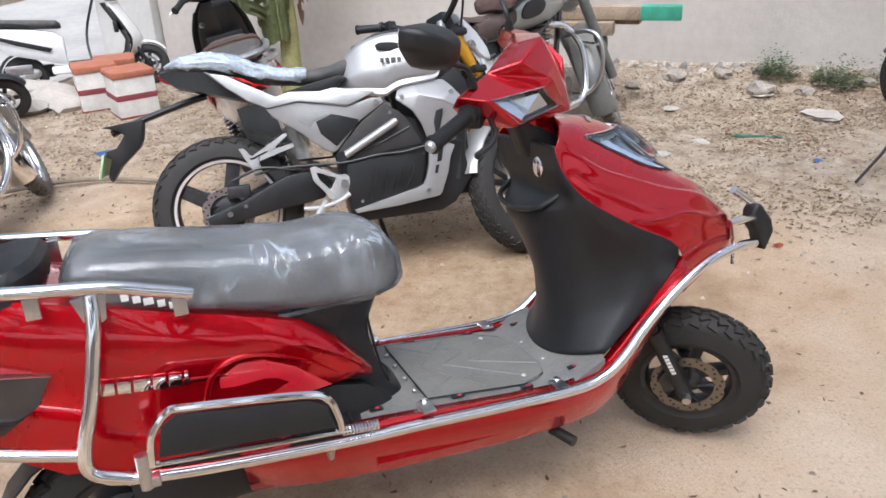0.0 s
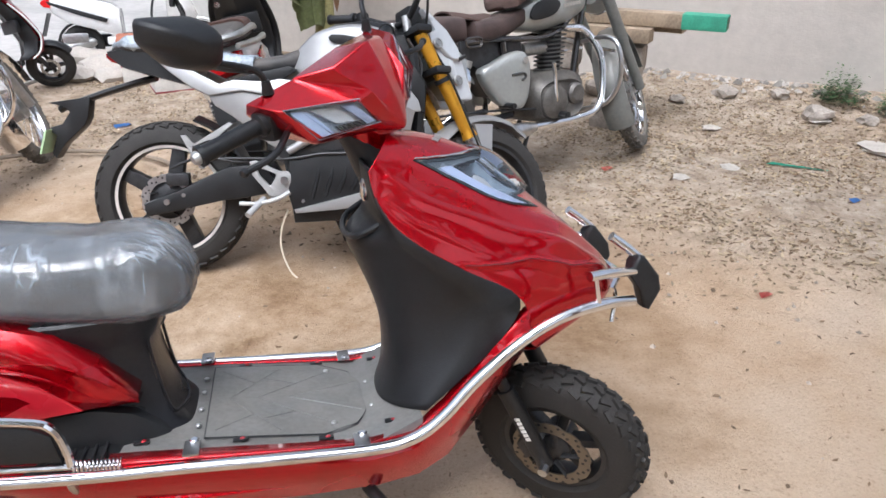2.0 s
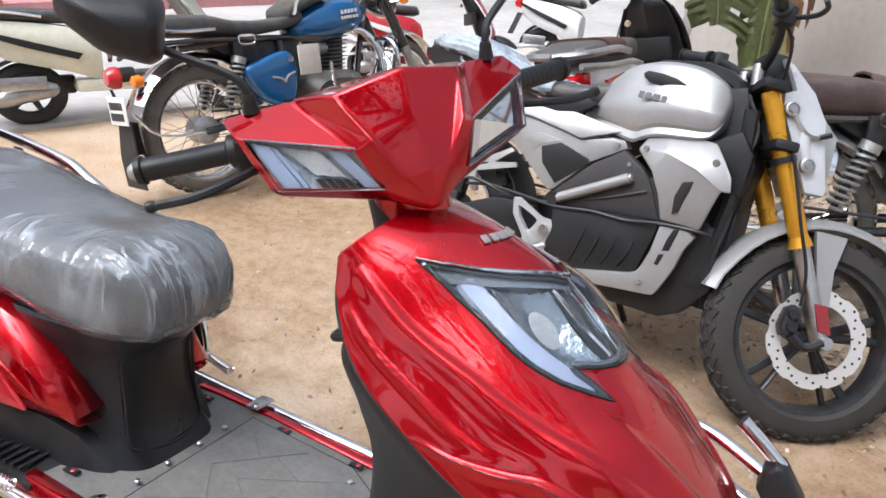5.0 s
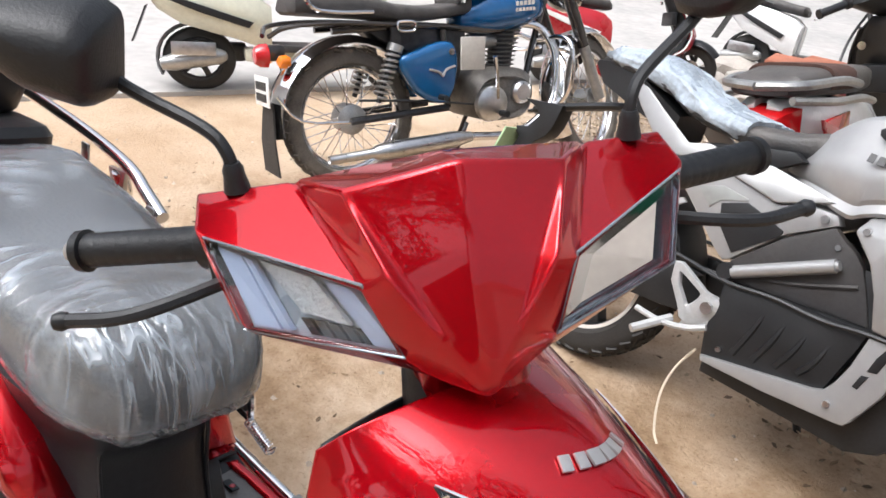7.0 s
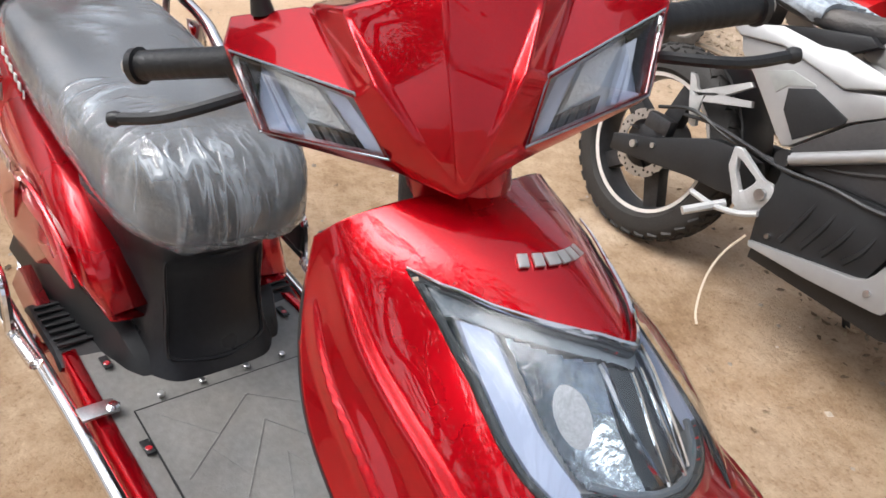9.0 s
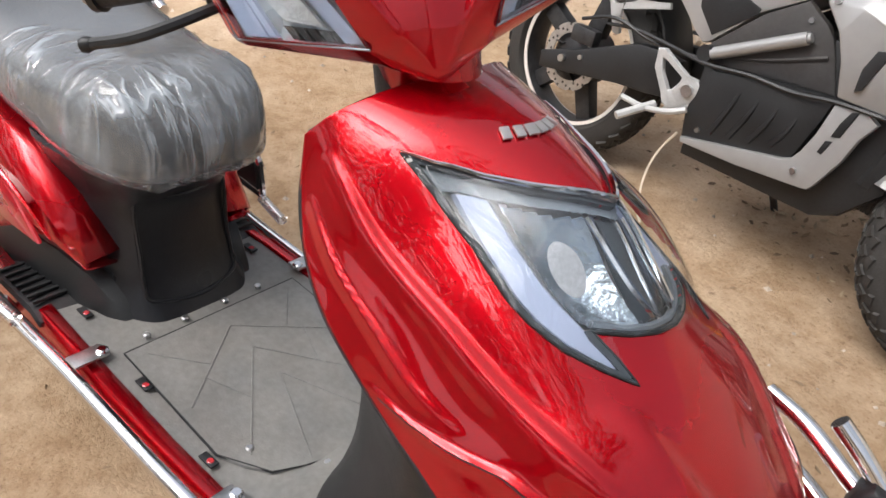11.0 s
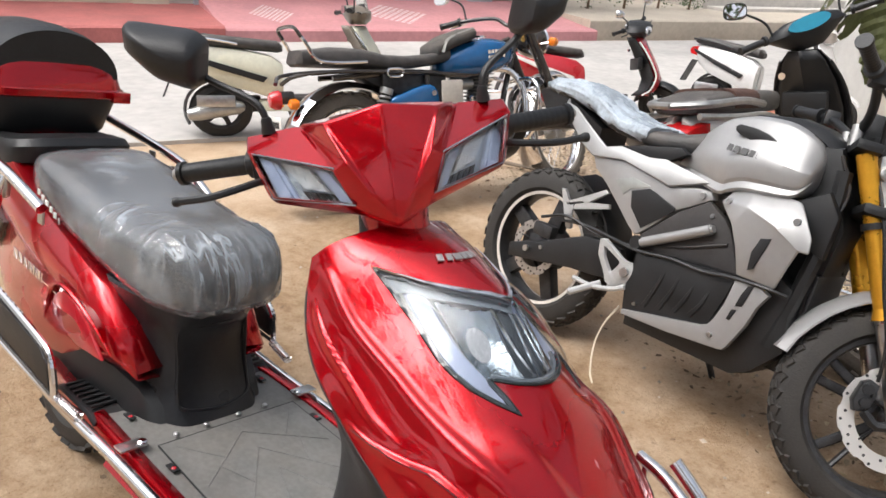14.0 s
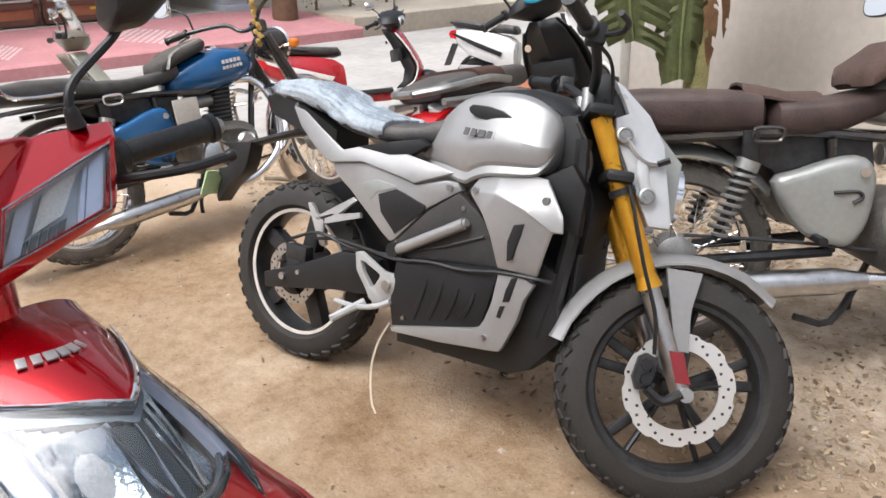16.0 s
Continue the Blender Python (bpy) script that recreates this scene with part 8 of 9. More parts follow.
        for s in (1, -1):
            part("bag_strap", tube([(-0.15, s * 0.128, 0.84), (-0.10, s * 0.11, 0.915), (0.07, s * 0.09, 0.972)], 0.012, 6, 4, ry=0.003), GREYG, bg)
        part("beige_board", box(0.13, 0.012, 0.15, 0.004, (-0.14, -0.205, 0.615)), mat("beige_board", (0.50, 0.47, 0.42), 0.6, var=0.1), t, "plain beige board hung by the side box")
        for k in range(16):
            part("garland_flower", lathe([(0, -0.012), (0.013, -0.006), (0.016, 0), (0.011, 0.009), (0, 0.012)], 7), mat("dried_marigold", (0.55, 0.36, 0.10), 0.8, var=0.3, scale=40) if k == 0 else bpy.data.materials["dried_marigold"], t).location = (0.44 + 0.012 * math.sin(k * 2.1), -0.06 + 0.010 * math.cos(k * 1.7), 1.16 - 0.017 * k)
    if "cloth" in extras:
        SACK = mat("brown_sacking", (0.085, 0.052, 0.042), 0.9, var=0.3, scale=18, bump=0.4, bscale=160)
        part("folded_sack", loft([[Vector((x, w * math.copysign(abs(math.cos(a)) ** 0.5, math.cos(a)), z + h * math.copysign(abs(math.sin(a)) ** 0.6, math.sin(a)) + 0.008 * math.sin(a * 3 + x * 30))) for a in (2 * math.pi * i / 24 for i in range(24))] for x, z, w, h in ((-0.19, 0.89, 0.08, 0.015), (-0.16, 0.905, 0.14, 0.04), (-0.07, 0.955, 0.155, 0.045), (0.05, 0.995, 0.15, 0.035), (0.11, 1.00, 0.11, 0.015))]), SACK, t, "folded brown sacking over the tank")
        part("seat_cloth", loft([[Vector((x, w * f, z - 0.03 * abs(f) ** 3)) for f in (-1, -0.6, 0, 0.6, 1)] + [Vector((x, w * f, z - 0.008 - 0.03 * abs(f) ** 3)) for f in (1, 0.6, 0, -0.6, -1)] for x, z, w in ((-0.52, 0.892, 0.09), (-0.45, 0.882, 0.11), (-0.36, 0.862, 0.11), (-0.27, 0.862, 0.08))]), SACK, t, "flat brown cloth over the seats")
    return t


grey = build_cruiser(pose(1.93, 4.08, 0, -9, 0, 27), "grey classic motorcycle with brown split seats and chrome silencer", GREYP, GREYP, GREYG, BROWNL, True, extras="pads covers disc bodylamp cloth", steer=36)
blue = build_cruiser(pose(-0.994, 3.94, 0, -11, 0, 75) @ Matrix.Scale(0.936, 4), "blue classic motorcycle with a long black seat and chrome silencer", BLUEP, BLUEP, CHROME, SEATB, False, extras="winged dark_fins round bag", steer=24)

# ---------- the scooters parked behind ----------
def build_small_scooter(m, label, body_m, apron_m, inner_m, seat_m, trim_m=None, screen=False, rack=False, steer=0.0, dash_m=None, cover=None, mirror_m=None):
    t = thing("scooter", m, label, "scooter", "parked scooters")
    R = 0.228
    wheel(t, pose(-0.63, 0, R), R, 0.145, 0.09, 5, blocks=0, hub_r=0.06, hub_w=0.10, material=DARKM)
    for s in (1, -1):
        rr = []
        for x, zt, zb, y in ((-0.93, 0.74, 0.66, 0.06), (-0.86, 0.745, 0.56, 0.115), (-0.72, 0.735, 0.47, 0.155), (-0.55, 0.715, 0.42, 0.175), (-0.40, 0.69, 0.38, 0.178), (-0.27, 0.66, 0.33, 0.165), (-0.19, 0.60, 0.30, 0.14)):
            h = zt - zb
            rr.append([Vector((x, 0.02 * s, zt + 0.01)), Vector((x, s * (y - 0.04), zt)), Vector((x, s * (y - 0.004), zt - h * 0.2)), Vector((x, s * y, zt - h * 0.45)), Vector((x, s * (y - 0.012), zb + h * 0.2)), Vector((x, s * (y - 0.05), zb)), Vector((x, 0.02 * s, zb))])
        part("side_panel", loft(rr), body_m, t, "smooth side panel")
        blade = plate([(-0.90, 0.70), (-0.60, 0.60), (-0.30, 0.50), (-0.33, 0.46), (-0.62, 0.555), (-0.88, 0.665)], 0.172, 0.184, 0.005)
        part("side_stripe", blade if s > 0 else mirrored(blade, False), trim_m or BLACKP, t)
        part("grab_rail", tube([(-0.50, s * 0.15, 0.755), (-0.70, s * 0.16, 0.79), (-0.92, s * 0.12, 0.80), (-0.98, 0, 0.80)], 0.015 if cover else 0.011, 8, 4), ALLOY if cover else BLACKP if not rack else CHROME, t)
        if cover:
            part("tail_rail", tube([(-0.42, s * 0.175, 0.69), (-0.60, s * 0.19, 0.725), (-0.80, s * 0.175, 0.74), (-0.97, s * 0.11, 0.76)], 0.013, 8, 4), ALLOY, t, "pale lower grab rail")
            part("side_reflector", box(0.20, 0.012, 0.055, 0.004, (-0.76, s * 0.176, 0.665)), LENSR, t, "red side strip")
    part("rear_mudguard", loft([[Vector((-0.63 + r * math.cos(a), y, R + r * math.sin(a))) for r, y in ((0.245, -0.06), (0.262, 0), (0.245, 0.06), (0.238, 0.06), (0.255, 0), (0.238, -0.06))] for a in (radians(d) for d in range(95, 215, 14))]), BLACKP, t)
    part("plate_holder", loft([[Vector((x, y, z)) for x, y in ((x0, -0.08), (x0 + 0.01, -0.08), (x0 + 0.01, 0.08), (x0, 0.08))] for x0, z in ((-0.93, 0.58), (-1.02, 0.34))]), BLACKP, t)
    part("tail_lamp", loft([section(x, [(0, zt), (w, zt - 0.01), (w, zb + 0.01), (0, zb)]) for x, zt, zb, w in ((-0.985, 0.70, 0.66, 0.05), (-0.95, 0.725, 0.63, 0.085), (-0.88, 0.735, 0.62, 0.11))]), LENSR, t, "red tail lamp")
    st = [(-0.93, 0.80, 0.765, 0.08), (-0.90, 0.825, 0.755, 0.115), (-0.72, 0.832, 0.735, 0.135), (-0.52, 0.812, 0.715, 0.14), (-0.34, 0.795, 0.70, 0.13), (-0.22, 0.785, 0.69, 0.105), (-0.185, 0.75, 0.70, 0.06)]
    sr = [[Vector((x, w * math.copysign(abs(math.cos(a)) ** 0.5, math.cos(a)), (zt + zb) / 2 + (zt - zb) / 2 * math.copysign(abs(math.sin(a)) ** 0.6, math.sin(a)))) for a in (2 * math.pi * i / 20 for i in range(20))] for x, zt, zb, w in st]
    part("seat", loft(sr), seat_m, t, "padded dual seat")
    if cover:
        part("seat_cover", loft([[p + Vector((0, 0, 0.008)) + (p - sum(r, Vector()) / 20) * 0.04 for p in r] for r in sr[2:4]]), cover, t, "patterned cloth seat cover")
    part("floorboard", box(0.42, 0.33, 0.05, 0.015, (0.03, 0, 0.325)), BLACKD, t)
    part("belly", box(0.62, 0.26, 0.09, 0.03, (-0.05, 0, 0.27)), body_m, t)
    # engine side and silencer on the right
    part("engine_cover", box(0.36, 0.08, 0.14, 0.03, (-0.52, 0.12, 0.27)), DARKM, t)
    sl = part("silencer", lathe([(0, 0), (0.03, 0.01), (0.055, 0.05), (0.06, 0.32), (0.045, 0.40), (0, 0.41)], 18, "x"), ALLOY, t, "dull silencer with a heat shield")
    sl.matrix_local = pose(-0.46, -0.13, 0.27, 0, 10, 180)
    part("heat_shield", box(0.26, 0.02, 0.09, 0.008, (-0.66, -0.192, 0.315)), STEEL, t)
    shock(t, (-0.60, 0.13, 0.50), (-0.66, 0.13, 0.28), 0.028)
    part("stand", tube([(-0.15, 0.12, 0.26), (-0.10, 0.22, 0.10), (-0.09, 0.25, 0.03)], 0.011, 8, 3), DARKM, t)
    # leg shield: outer apron and inner panel
    rows = [(0.40, 0.34, 0.12), (0.47, 0.40, 0.155), (0.505, 0.52, 0.18), (0.465, 0.63, 0.185), (0.40, 0.76, 0.165), (0.34, 0.87, 0.12), (0.32, 0.92, 0.08)]
    out, inn = [], []
    for x, z, w in rows:
        o, n = [], []
        for k in range(15):
            f = -1 + 2 * k / 14
            o.append(Vector((x + 0.115 * (1 - abs(f) ** 1.7), w * f, z)))
            n.append(Vector((x - 0.022 - 0.05 * (1 - abs(f)) ** 2, w * f * 0.84, z)))
        out.append(o)
        inn.append(n)
    ap = part("front_apron", loft(out, closed=False), apron_m, t, "painted front apron")
    sm = ap.modifiers.new("shell", "SOLIDIFY")
    sm.thickness, sm.offset = 0.006, -1
    ip = part("inner_shield", loft(inn, closed=False), inner_m, t, "black inner leg shield")
    sm = ip.modifiers.new("shell", "SOLIDIFY")
    sm.thickness, sm.offset = 0.005, 0
    part("glove_box", box(0.05, 0.22, 0.12, 0.015, (0.36, 0, 0.66)), inner_m, ip)
    part("lock", lathe([(0, -0.01), (0.018, -0.01), (0.018, 0.004), (0, 0.006)], 14, "x"), CHROME, ip).location = (0.315, 0.10, 0.80)
    for s in (1, -1):
        part("shield_trim", tube([(x - 0.008, s * w, z) for x, z, w in rows[:-1]], 0.008, 8, 4), BLACKP if cover else trim_m or CHROME, t, "moulded edge trim")
    # steering
    C0, rk = Vector((0.37, 0, 0.95)), radians(26)
    M = Matrix.Translation(C0) @ Matrix.Rotation(radians(steer), 4, Vector((-math.sin(rk), 0, math.cos(rk)))) @ Matrix.Translation(-C0)

    def fr(name, bm, material, label=""):
        return part(name, bm, material, t, label, m=M)
    wheel(t, M @ pose(0.63, 0, R), R, 0.145, 0.085, 5, blocks=0, hub_r=0.04, hub_w=0.09, material=DARKM, disc=0.09, side=-1)
    for s in (1, -1):
        fr("fork_leg", merge(cyl((0.625, s * 0.07, R), (0.45, s * 0.07, 0.58), 0.018)), DARKM)
        grip(t, M @ Vector((0.30, s * 0.20, 1.035)), M @ Vector((0.26, s * 0.335, 1.03)), 0.017)
        fr("lever", tube([(0.34, s * 0.19, 1.02), (0.36, s * 0.26, 1.015), (0.34, s * 0.33, 1.01)], 0.006, 6, 4), WHITEM if cover else BLACKP)
        mirror(t, [M @ Vector((0.32, s * 0.16, 1.04)), M @ Vector((0.32, s * 0.18, 1.12)), M @ Vector((0.29, s * 0.27, 1.20))], M @ Vector((0.285, s * 0.30, 1.22)), M.to_3x3() @ Vector((-1, 0, 0.1)), 0.055, 0.04, mirror_m)
    fr("front_mudguard", loft([[Vector((0.63 + r * math.cos(a), y, R + r * math.sin(a))) for r, y in ((0.243, -0.06), (0.265, -0.03), (0.265, 0.03), (0.243, 0.06), (0.236, 0.06), (0.258, 0.03), (0.258, -0.03), (0.236, -0.06))] for a in (radians(d) for d in range(35, 190, 12))]), apron_m if apron_m is not REDF else BLACKP, "rounded front mudguard")
    fr("handlebar_cowl", loft([[Vector((x + d * math.cos(a) * (1.2 if math.cos(a) > 0 else 0.8), w * math.copysign(abs(math.sin(a)) ** 0.6, math.sin(a)), z)) for a in (2 * math.pi * i / 22 for i in range(22))] for x, z, w, d in ((0.36, 0.93, 0.06, 0.06), (0.36, 0.97, 0.12, 0.09), (0.345, 1.02, 0.19, 0.10), (0.335, 1.055, 0.16, 0.085), (0.325, 1.08, 0.09, 0.06))]), dash_m or apron_m, "rounded handlebar cowl")
    fr("instrument", loft([[Vector((x, 0.10 * math.cos(a), z + 0.035 * math.sin(a))) for a in (2 * math.pi * i / 18 for i in range(18))] for x, z in ((0.275, 1.045), (0.262, 1.048))]), TEAL if cover else SMOKE, "glossy instrument cover")
    fr("headlamp", loft([[Vector((x, w * math.cos(a), 1.0 + 0.045 * math.sin(a))) for a in (2 * math.pi * i / 18 for i in range(18))] for x, w in ((0.43, 0.09), (0.465, 0.06))]), REFL, "clear headlamp")
    if screen:
        sc = fr("windscreen", loft([[Vector((x - 0.05 * (abs(y) / 0.17) ** 2, y, z)) for y in (-0.17, -0.12, -0.06, 0, 0.06, 0.12, 0.17)] for x, z in ((0.46, 1.00), (0.435, 1.12), (0.40, 1.23), (0.36, 1.33))], closed=False), HAZE, "hazy clear windscreen")
        sc.visible_shadow = False
    return t


HAZE = glass("hazy_screen", (0.93, 0.92, 0.88), 0.15, 1.0)
PATTERN = mat("rust_patterned_cloth", (0.11, 0.052, 0.036), 0.85, dark=(0.04, 0.022, 0.018), scale=24, bump=0.2, bscale=90)
TAUPE = mat("brown_grey_paint", (0.16, 0.14, 0.115), 0.4, coat=0.4, var=0.15, scale=6, dust=0.4)
build_small_scooter(pose(-2.48, 3.95, 0, -8, 0, 62) @ Matrix.Diagonal((0.92, 0.84, 0.81, 1)), "cream scooter with a brown-grey front and clear windscreen", CREAM, CREAM, TAUPE, SEATB, None, screen=True, rack=True, dash_m=TAUPE, mirror_m=CHROME)
build_small_scooter(pose(-1.58, 6.06, -0.01, -12.5, 0, 54) @ Matrix.Diagonal((0.82, 0.80, 0.765, 1)), "red scooter with black inner shield and white trim", REDF, REDF, BLACKP, SEATB, WHITEM, steer=-50, dash_m=BLACKP, mirror_m=CHROME)
build_small_scooter(pose(-0.84, 7.47, -0.03, -8, 0, 6) @ Matrix.Scale(0.80, 4), "white scooter with a black seat and red tail lamp", WHITEP, WHITEP, BLACKP, SEATB, BLACKP, steer=8, mirror_m=CHROME)
build_small_scooter(pose(0.47, 4.72, 0, -11, 0, 92) @ Matrix.Diagonal((1.04, 1.02, 1.03, 1)), "dusty black and white scooter with a patterned seat cover", WHITEP, BLACKD, BLACKP, SEATB, REDF, steer=41, dash_m=BLACKP, cover=PATTERN)

# ---------- loose things about the yard ----------
TERRA = mat("terracotta", (0.36, 0.13, 0.075), 0.85, var=0.2, scale=12, bump=0.2, bscale=90)
PLANTW = mat("whitewashed_brick", (0.62, 0.60, 0.56), 0.9, var=0.14, scale=9, bump=0.25, bscale=70)
MAROON = mat("maroon_band_paint", (0.22, 0.045, 0.05), 0.85, var=0.2, scale=12)
TIMBER = mat("weathered_timber", (0.30, 0.23, 0.16), 0.85, var=0.3, scale=7, bump=0.3, bscale=60)
GREENT = mat("green_painted_timber", (0.05, 0.30, 0.19), 0.7, var=0.2, scale=9)
ROCK = mat("rough_stone", (0.33, 0.29, 0.25), 0.92, var=0.3, scale=8, bump=0.5, bscale=40)
PALE = mat("pale_rubble", (0.44, 0.40, 0.355), 0.92, var=0.15, scale=7, bump=0.4, bscale=40)
LEAFG = mat("banana_leaf", (0.145, 0.175, 0.065), 0.55, var=0.3, scale=6, bump=0.25, bscale=60, dust=0.35)
LEAFD = mat("dry_leaf", (0.22, 0.12, 0.06), 0.9, var=0.3, scale=10)
STEM = mat("banana_stem", (0.30, 0.28, 0.12), 0.7, var=0.3, scale=8)
WEED = mat("weed_green", (0.06, 0.10, 0.035), 0.7, island=0.35)


def ground_at(x, y):
    return ground_height(x, y)


def build_block(x, y, turn, w, h):
    t = thing("brick_block", pose(x, y, ground_at(x, y) - 0.004, 0, 0, turn), "whitewashed square block with a maroon band and terracotta rim", "block", "whitewashed blocks")
    part("body", box(w, w, h - 0.035, 0.008, (0, 0, (h - 0.035) / 2)), PLANTW, t)
    part("band", box(w + 0.006, w + 0.006, 0.042, 0.003, (0, 0, h * 0.46)), MAROON, t, "painted maroon band")
    part("base_band", box(w + 0.005, w + 0.005, 0.016, 0.003, (0, 0, 0.010)), MAROON, t)
    part("rim", box(w + 0.02, w + 0.02, 0.05, 0.012, (0, 0, h - 0.02)), TERRA, t, "terracotta rim")


for bx, by, bt in ((-0.70, 6.72, 12), (-0.42, 6.42, 20), (-0.56, 6.95, 5)):
    build_block(bx, by, bt, 0.30, 0.35)


def rock_mesh(r, seed, flat=0.6):
    bm = bmesh.new()
    bmesh.ops.create_icosphere(bm, subdivisions=2, radius=r)
    o = Vector((seed * 3.7, seed * 1.3, 0))
    for v in bm.verts:
        d = v.co.normalized()
        v.co = v.co * (1 + 0.45 * noise.noise(d * 1.4 + o) + 0.18 * noise.noise(d * 4 + o))
        v.co.z *= flat
    return bm


def build_rock(x, y, r, seed, material, label, flat=0.6, cat_="stone", smooth=False):
    ob = part("stone" if cat_ == "stone" else "sack", rock_mesh(r, seed, flat), material, None, label, smooth)
    ob.matrix_world = pose(x, y, ground_at(x, y) + r * flat * 0.45, 0, 0, seed * 47)
    tagged(ob, label, cat_, "stones by the wall" if cat_ == "stone" else "white sacks")


rng = random.Random(5)
for i in range(16):
    w = WALL @ Vector((-1.1 + 0.32 * i + rng.uniform(-0.1, 0.1), -0.22 - rng.random() * 0.25, 0))
    build_rock(w.x, w.y, rng.uniform(0.05, 0.11), i + 1, ROCK, "rough grey stone at the foot of the wall")
for i, (x, y, r) in enumerate(((-1.05, 7.0, 0.22), (-1.35, 7.3, 0.24), (-0.95, 6.75, 0.13), (-1.25, 6.8, 0.15), (-0.70, 7.15, 0.16))):
    build_rock(x, y, r, i + 30, PALE, "dusty white sack slumped on the ground", 0.55, "sack", True)
for i, (x, y, r) in enumerate(((3.25, 4.72, 0.06), (3.05, 4.05, 0.055), (4.05, 4.15, 0.13), (2.7, 3.9, 0.045), (3.9, 4.6, 0.07))):
    ob = part("slab", rock_mesh(r, i + 50, 0.16), PALE, None, "", False)
    ob.matrix_world = pose(x, y, ground_at(x, y) + 0.008, 0, 0, i * 71)
    tagged(ob, "flat broken piece of pale stone in the dust", "stone", "broken slabs")


def build_planks():
    for i, (x0, x1, y, z, tx, mm) in enumerate(((-0.95, 0.22, -0.95, 0.69, 2, TIMBER), (-1.0, -0.05, -0.80, 0.64, -1, TIMBER), (-0.9, -0.2, -1.02, 0.60, 0, TIMBER))):
        L = x1 - x0
        ob = thing("timber_beam", WALL @ pose((x0 + x1) / 2, y, z, 0, 0, tx), "weathered timber beam resting on a stack by the wall", "beam", "stacked beams")
        part("beam", box(L, 0.12, 0.085, 0.008), mm, ob)
        if i == 0:
            part("painted_end", box(0.26, 0.125, 0.09, 0.008, (L / 2 - 0.13, 0, 0)), GREENT, ob, "green painted beam end")
    for x in (-0.85, -0.42):
        for k in range(3):
            p = WALL @ Vector((x + 0.03 * k, -0.92, 0))
            ob = thing("support_stone", WALL @ pose(x + 0.03 * k, -0.92, ground_at(p.x, p.y) - 0.01 + 0.185 * k, 0, 0, 4 * k), "rough dark stone carrying the beams", "stone", "support stones")
            part("block", box(0.26 - 0.02 * k, 0.24, 0.188, 0.035, (0, 0, 0.084)), ROCK, ob)


build_planks()


def blade_leaf(L, W, bend, n=30, tatter=0):
    """A long drooping leaf with a raised midrib, ribbed blades and slits torn in from the edge."""
    bm = bmesh.new()
    rows = []
    rg = random.Random(tatter)
    tears = {s: {rg.randrange(3, n - 1) for _ in range(max(2, n // 6))} for s in (-1, 1)}
    for i in range(n + 1):
        f = i / n
        w = W * math.sin(math.pi * min(1, f * 0.92 + 0.08)) ** 0.55 * 0.5
        x = L * (f - bend * 0.35 * f * f)
        z = L * (0.35 * f - bend * f * f)
        rib = 0.004 if i % 2 else -0.004
        row = []
        for s, k in ((-1, 1.0), (-1, 0.66), (-1, 0.33), (0, 0.0), (1, 0.33), (1, 0.66), (1, 1.0)):
            j = rg.uniform(0.9, 1.0) if k == 1.0 else 1.0
            row.append(bm.verts.new((x + k * 0.10 * w, s * w * k * j, z - k * k * w * 0.55 + rib * k + 0.004 * rg.uniform(-1, 1))))
        rows.append(row)
    for i, (a, b) in enumerate(zip(rows, rows[1:])):
        for k in range(6):
            s, out = (-1, 2 - k) if k < 3 else (1, k - 3)
            if i in tears[s] and out >= 1:
                continue
            bm.faces.new((a[k], a[k + 1], b[k + 1], b[k]))
    bmesh.ops.solidify(bm, geom=bm.faces[:], thickness=0.003)
    return bm


def hanging_leaf(spine, wl, wr, n, seed, slope=0.25):
    """A limp banana leaf that hangs down: a thick midrib and two pleated blades, torn into strips with ragged ends. spine: (along, z) from top to bottom; the blade faces -y."""
    rg = random.Random(seed)
    sp = curve_points([(a, 0, z) for a, z in spine], max(2, n // (len(spine) - 1)))
    bm = bmesh.new()
    for s, W in ((-1, wl), (1, wr)):
        last, gap = None, rg.randrange(2, 5)
        for i, p in enumerate(sp):
            f = i / (len(sp) - 1)
            w = W * (0.45 + 0.55 * math.sin(math.pi * min(1, 0.25 + 0.65 * f))) * rg.uniform(0.90, 1.0)
            pleat = 0.006 if i % 2 else -0.006
            row = []
            for k in range(7):
                g = k / 6
                row.append(bm.verts.new((p.x + s * w * g, 0.05 * g * g - 0.03 * math.sin(math.pi * g) + pleat * min(1, g * 3) + rg.uniform(-0.003, 0.003), p.z - slope * w * g - 0.25 * w * g * g + rg.uniform(-0.004, 0.004))))
            if last:
                gap -= 1
                torn = gap == 0
                if torn:
                    gap = rg.randrange(5, 11)
                reach = rg.randrange(2, 5) if torn else 6
                for k in range(reach):
                    bm.faces.new((last[k], last[k + 1], row[k + 1], row[k]))
            last = row
    bmesh.ops.solidify(bm, geom=bm.faces[:], thickness=0.003)
    return merge(bm, tube([(p.x, -0.012, p.z) for p in sp], 0.013, 8, 1, taper=(0.016, 0.006)))


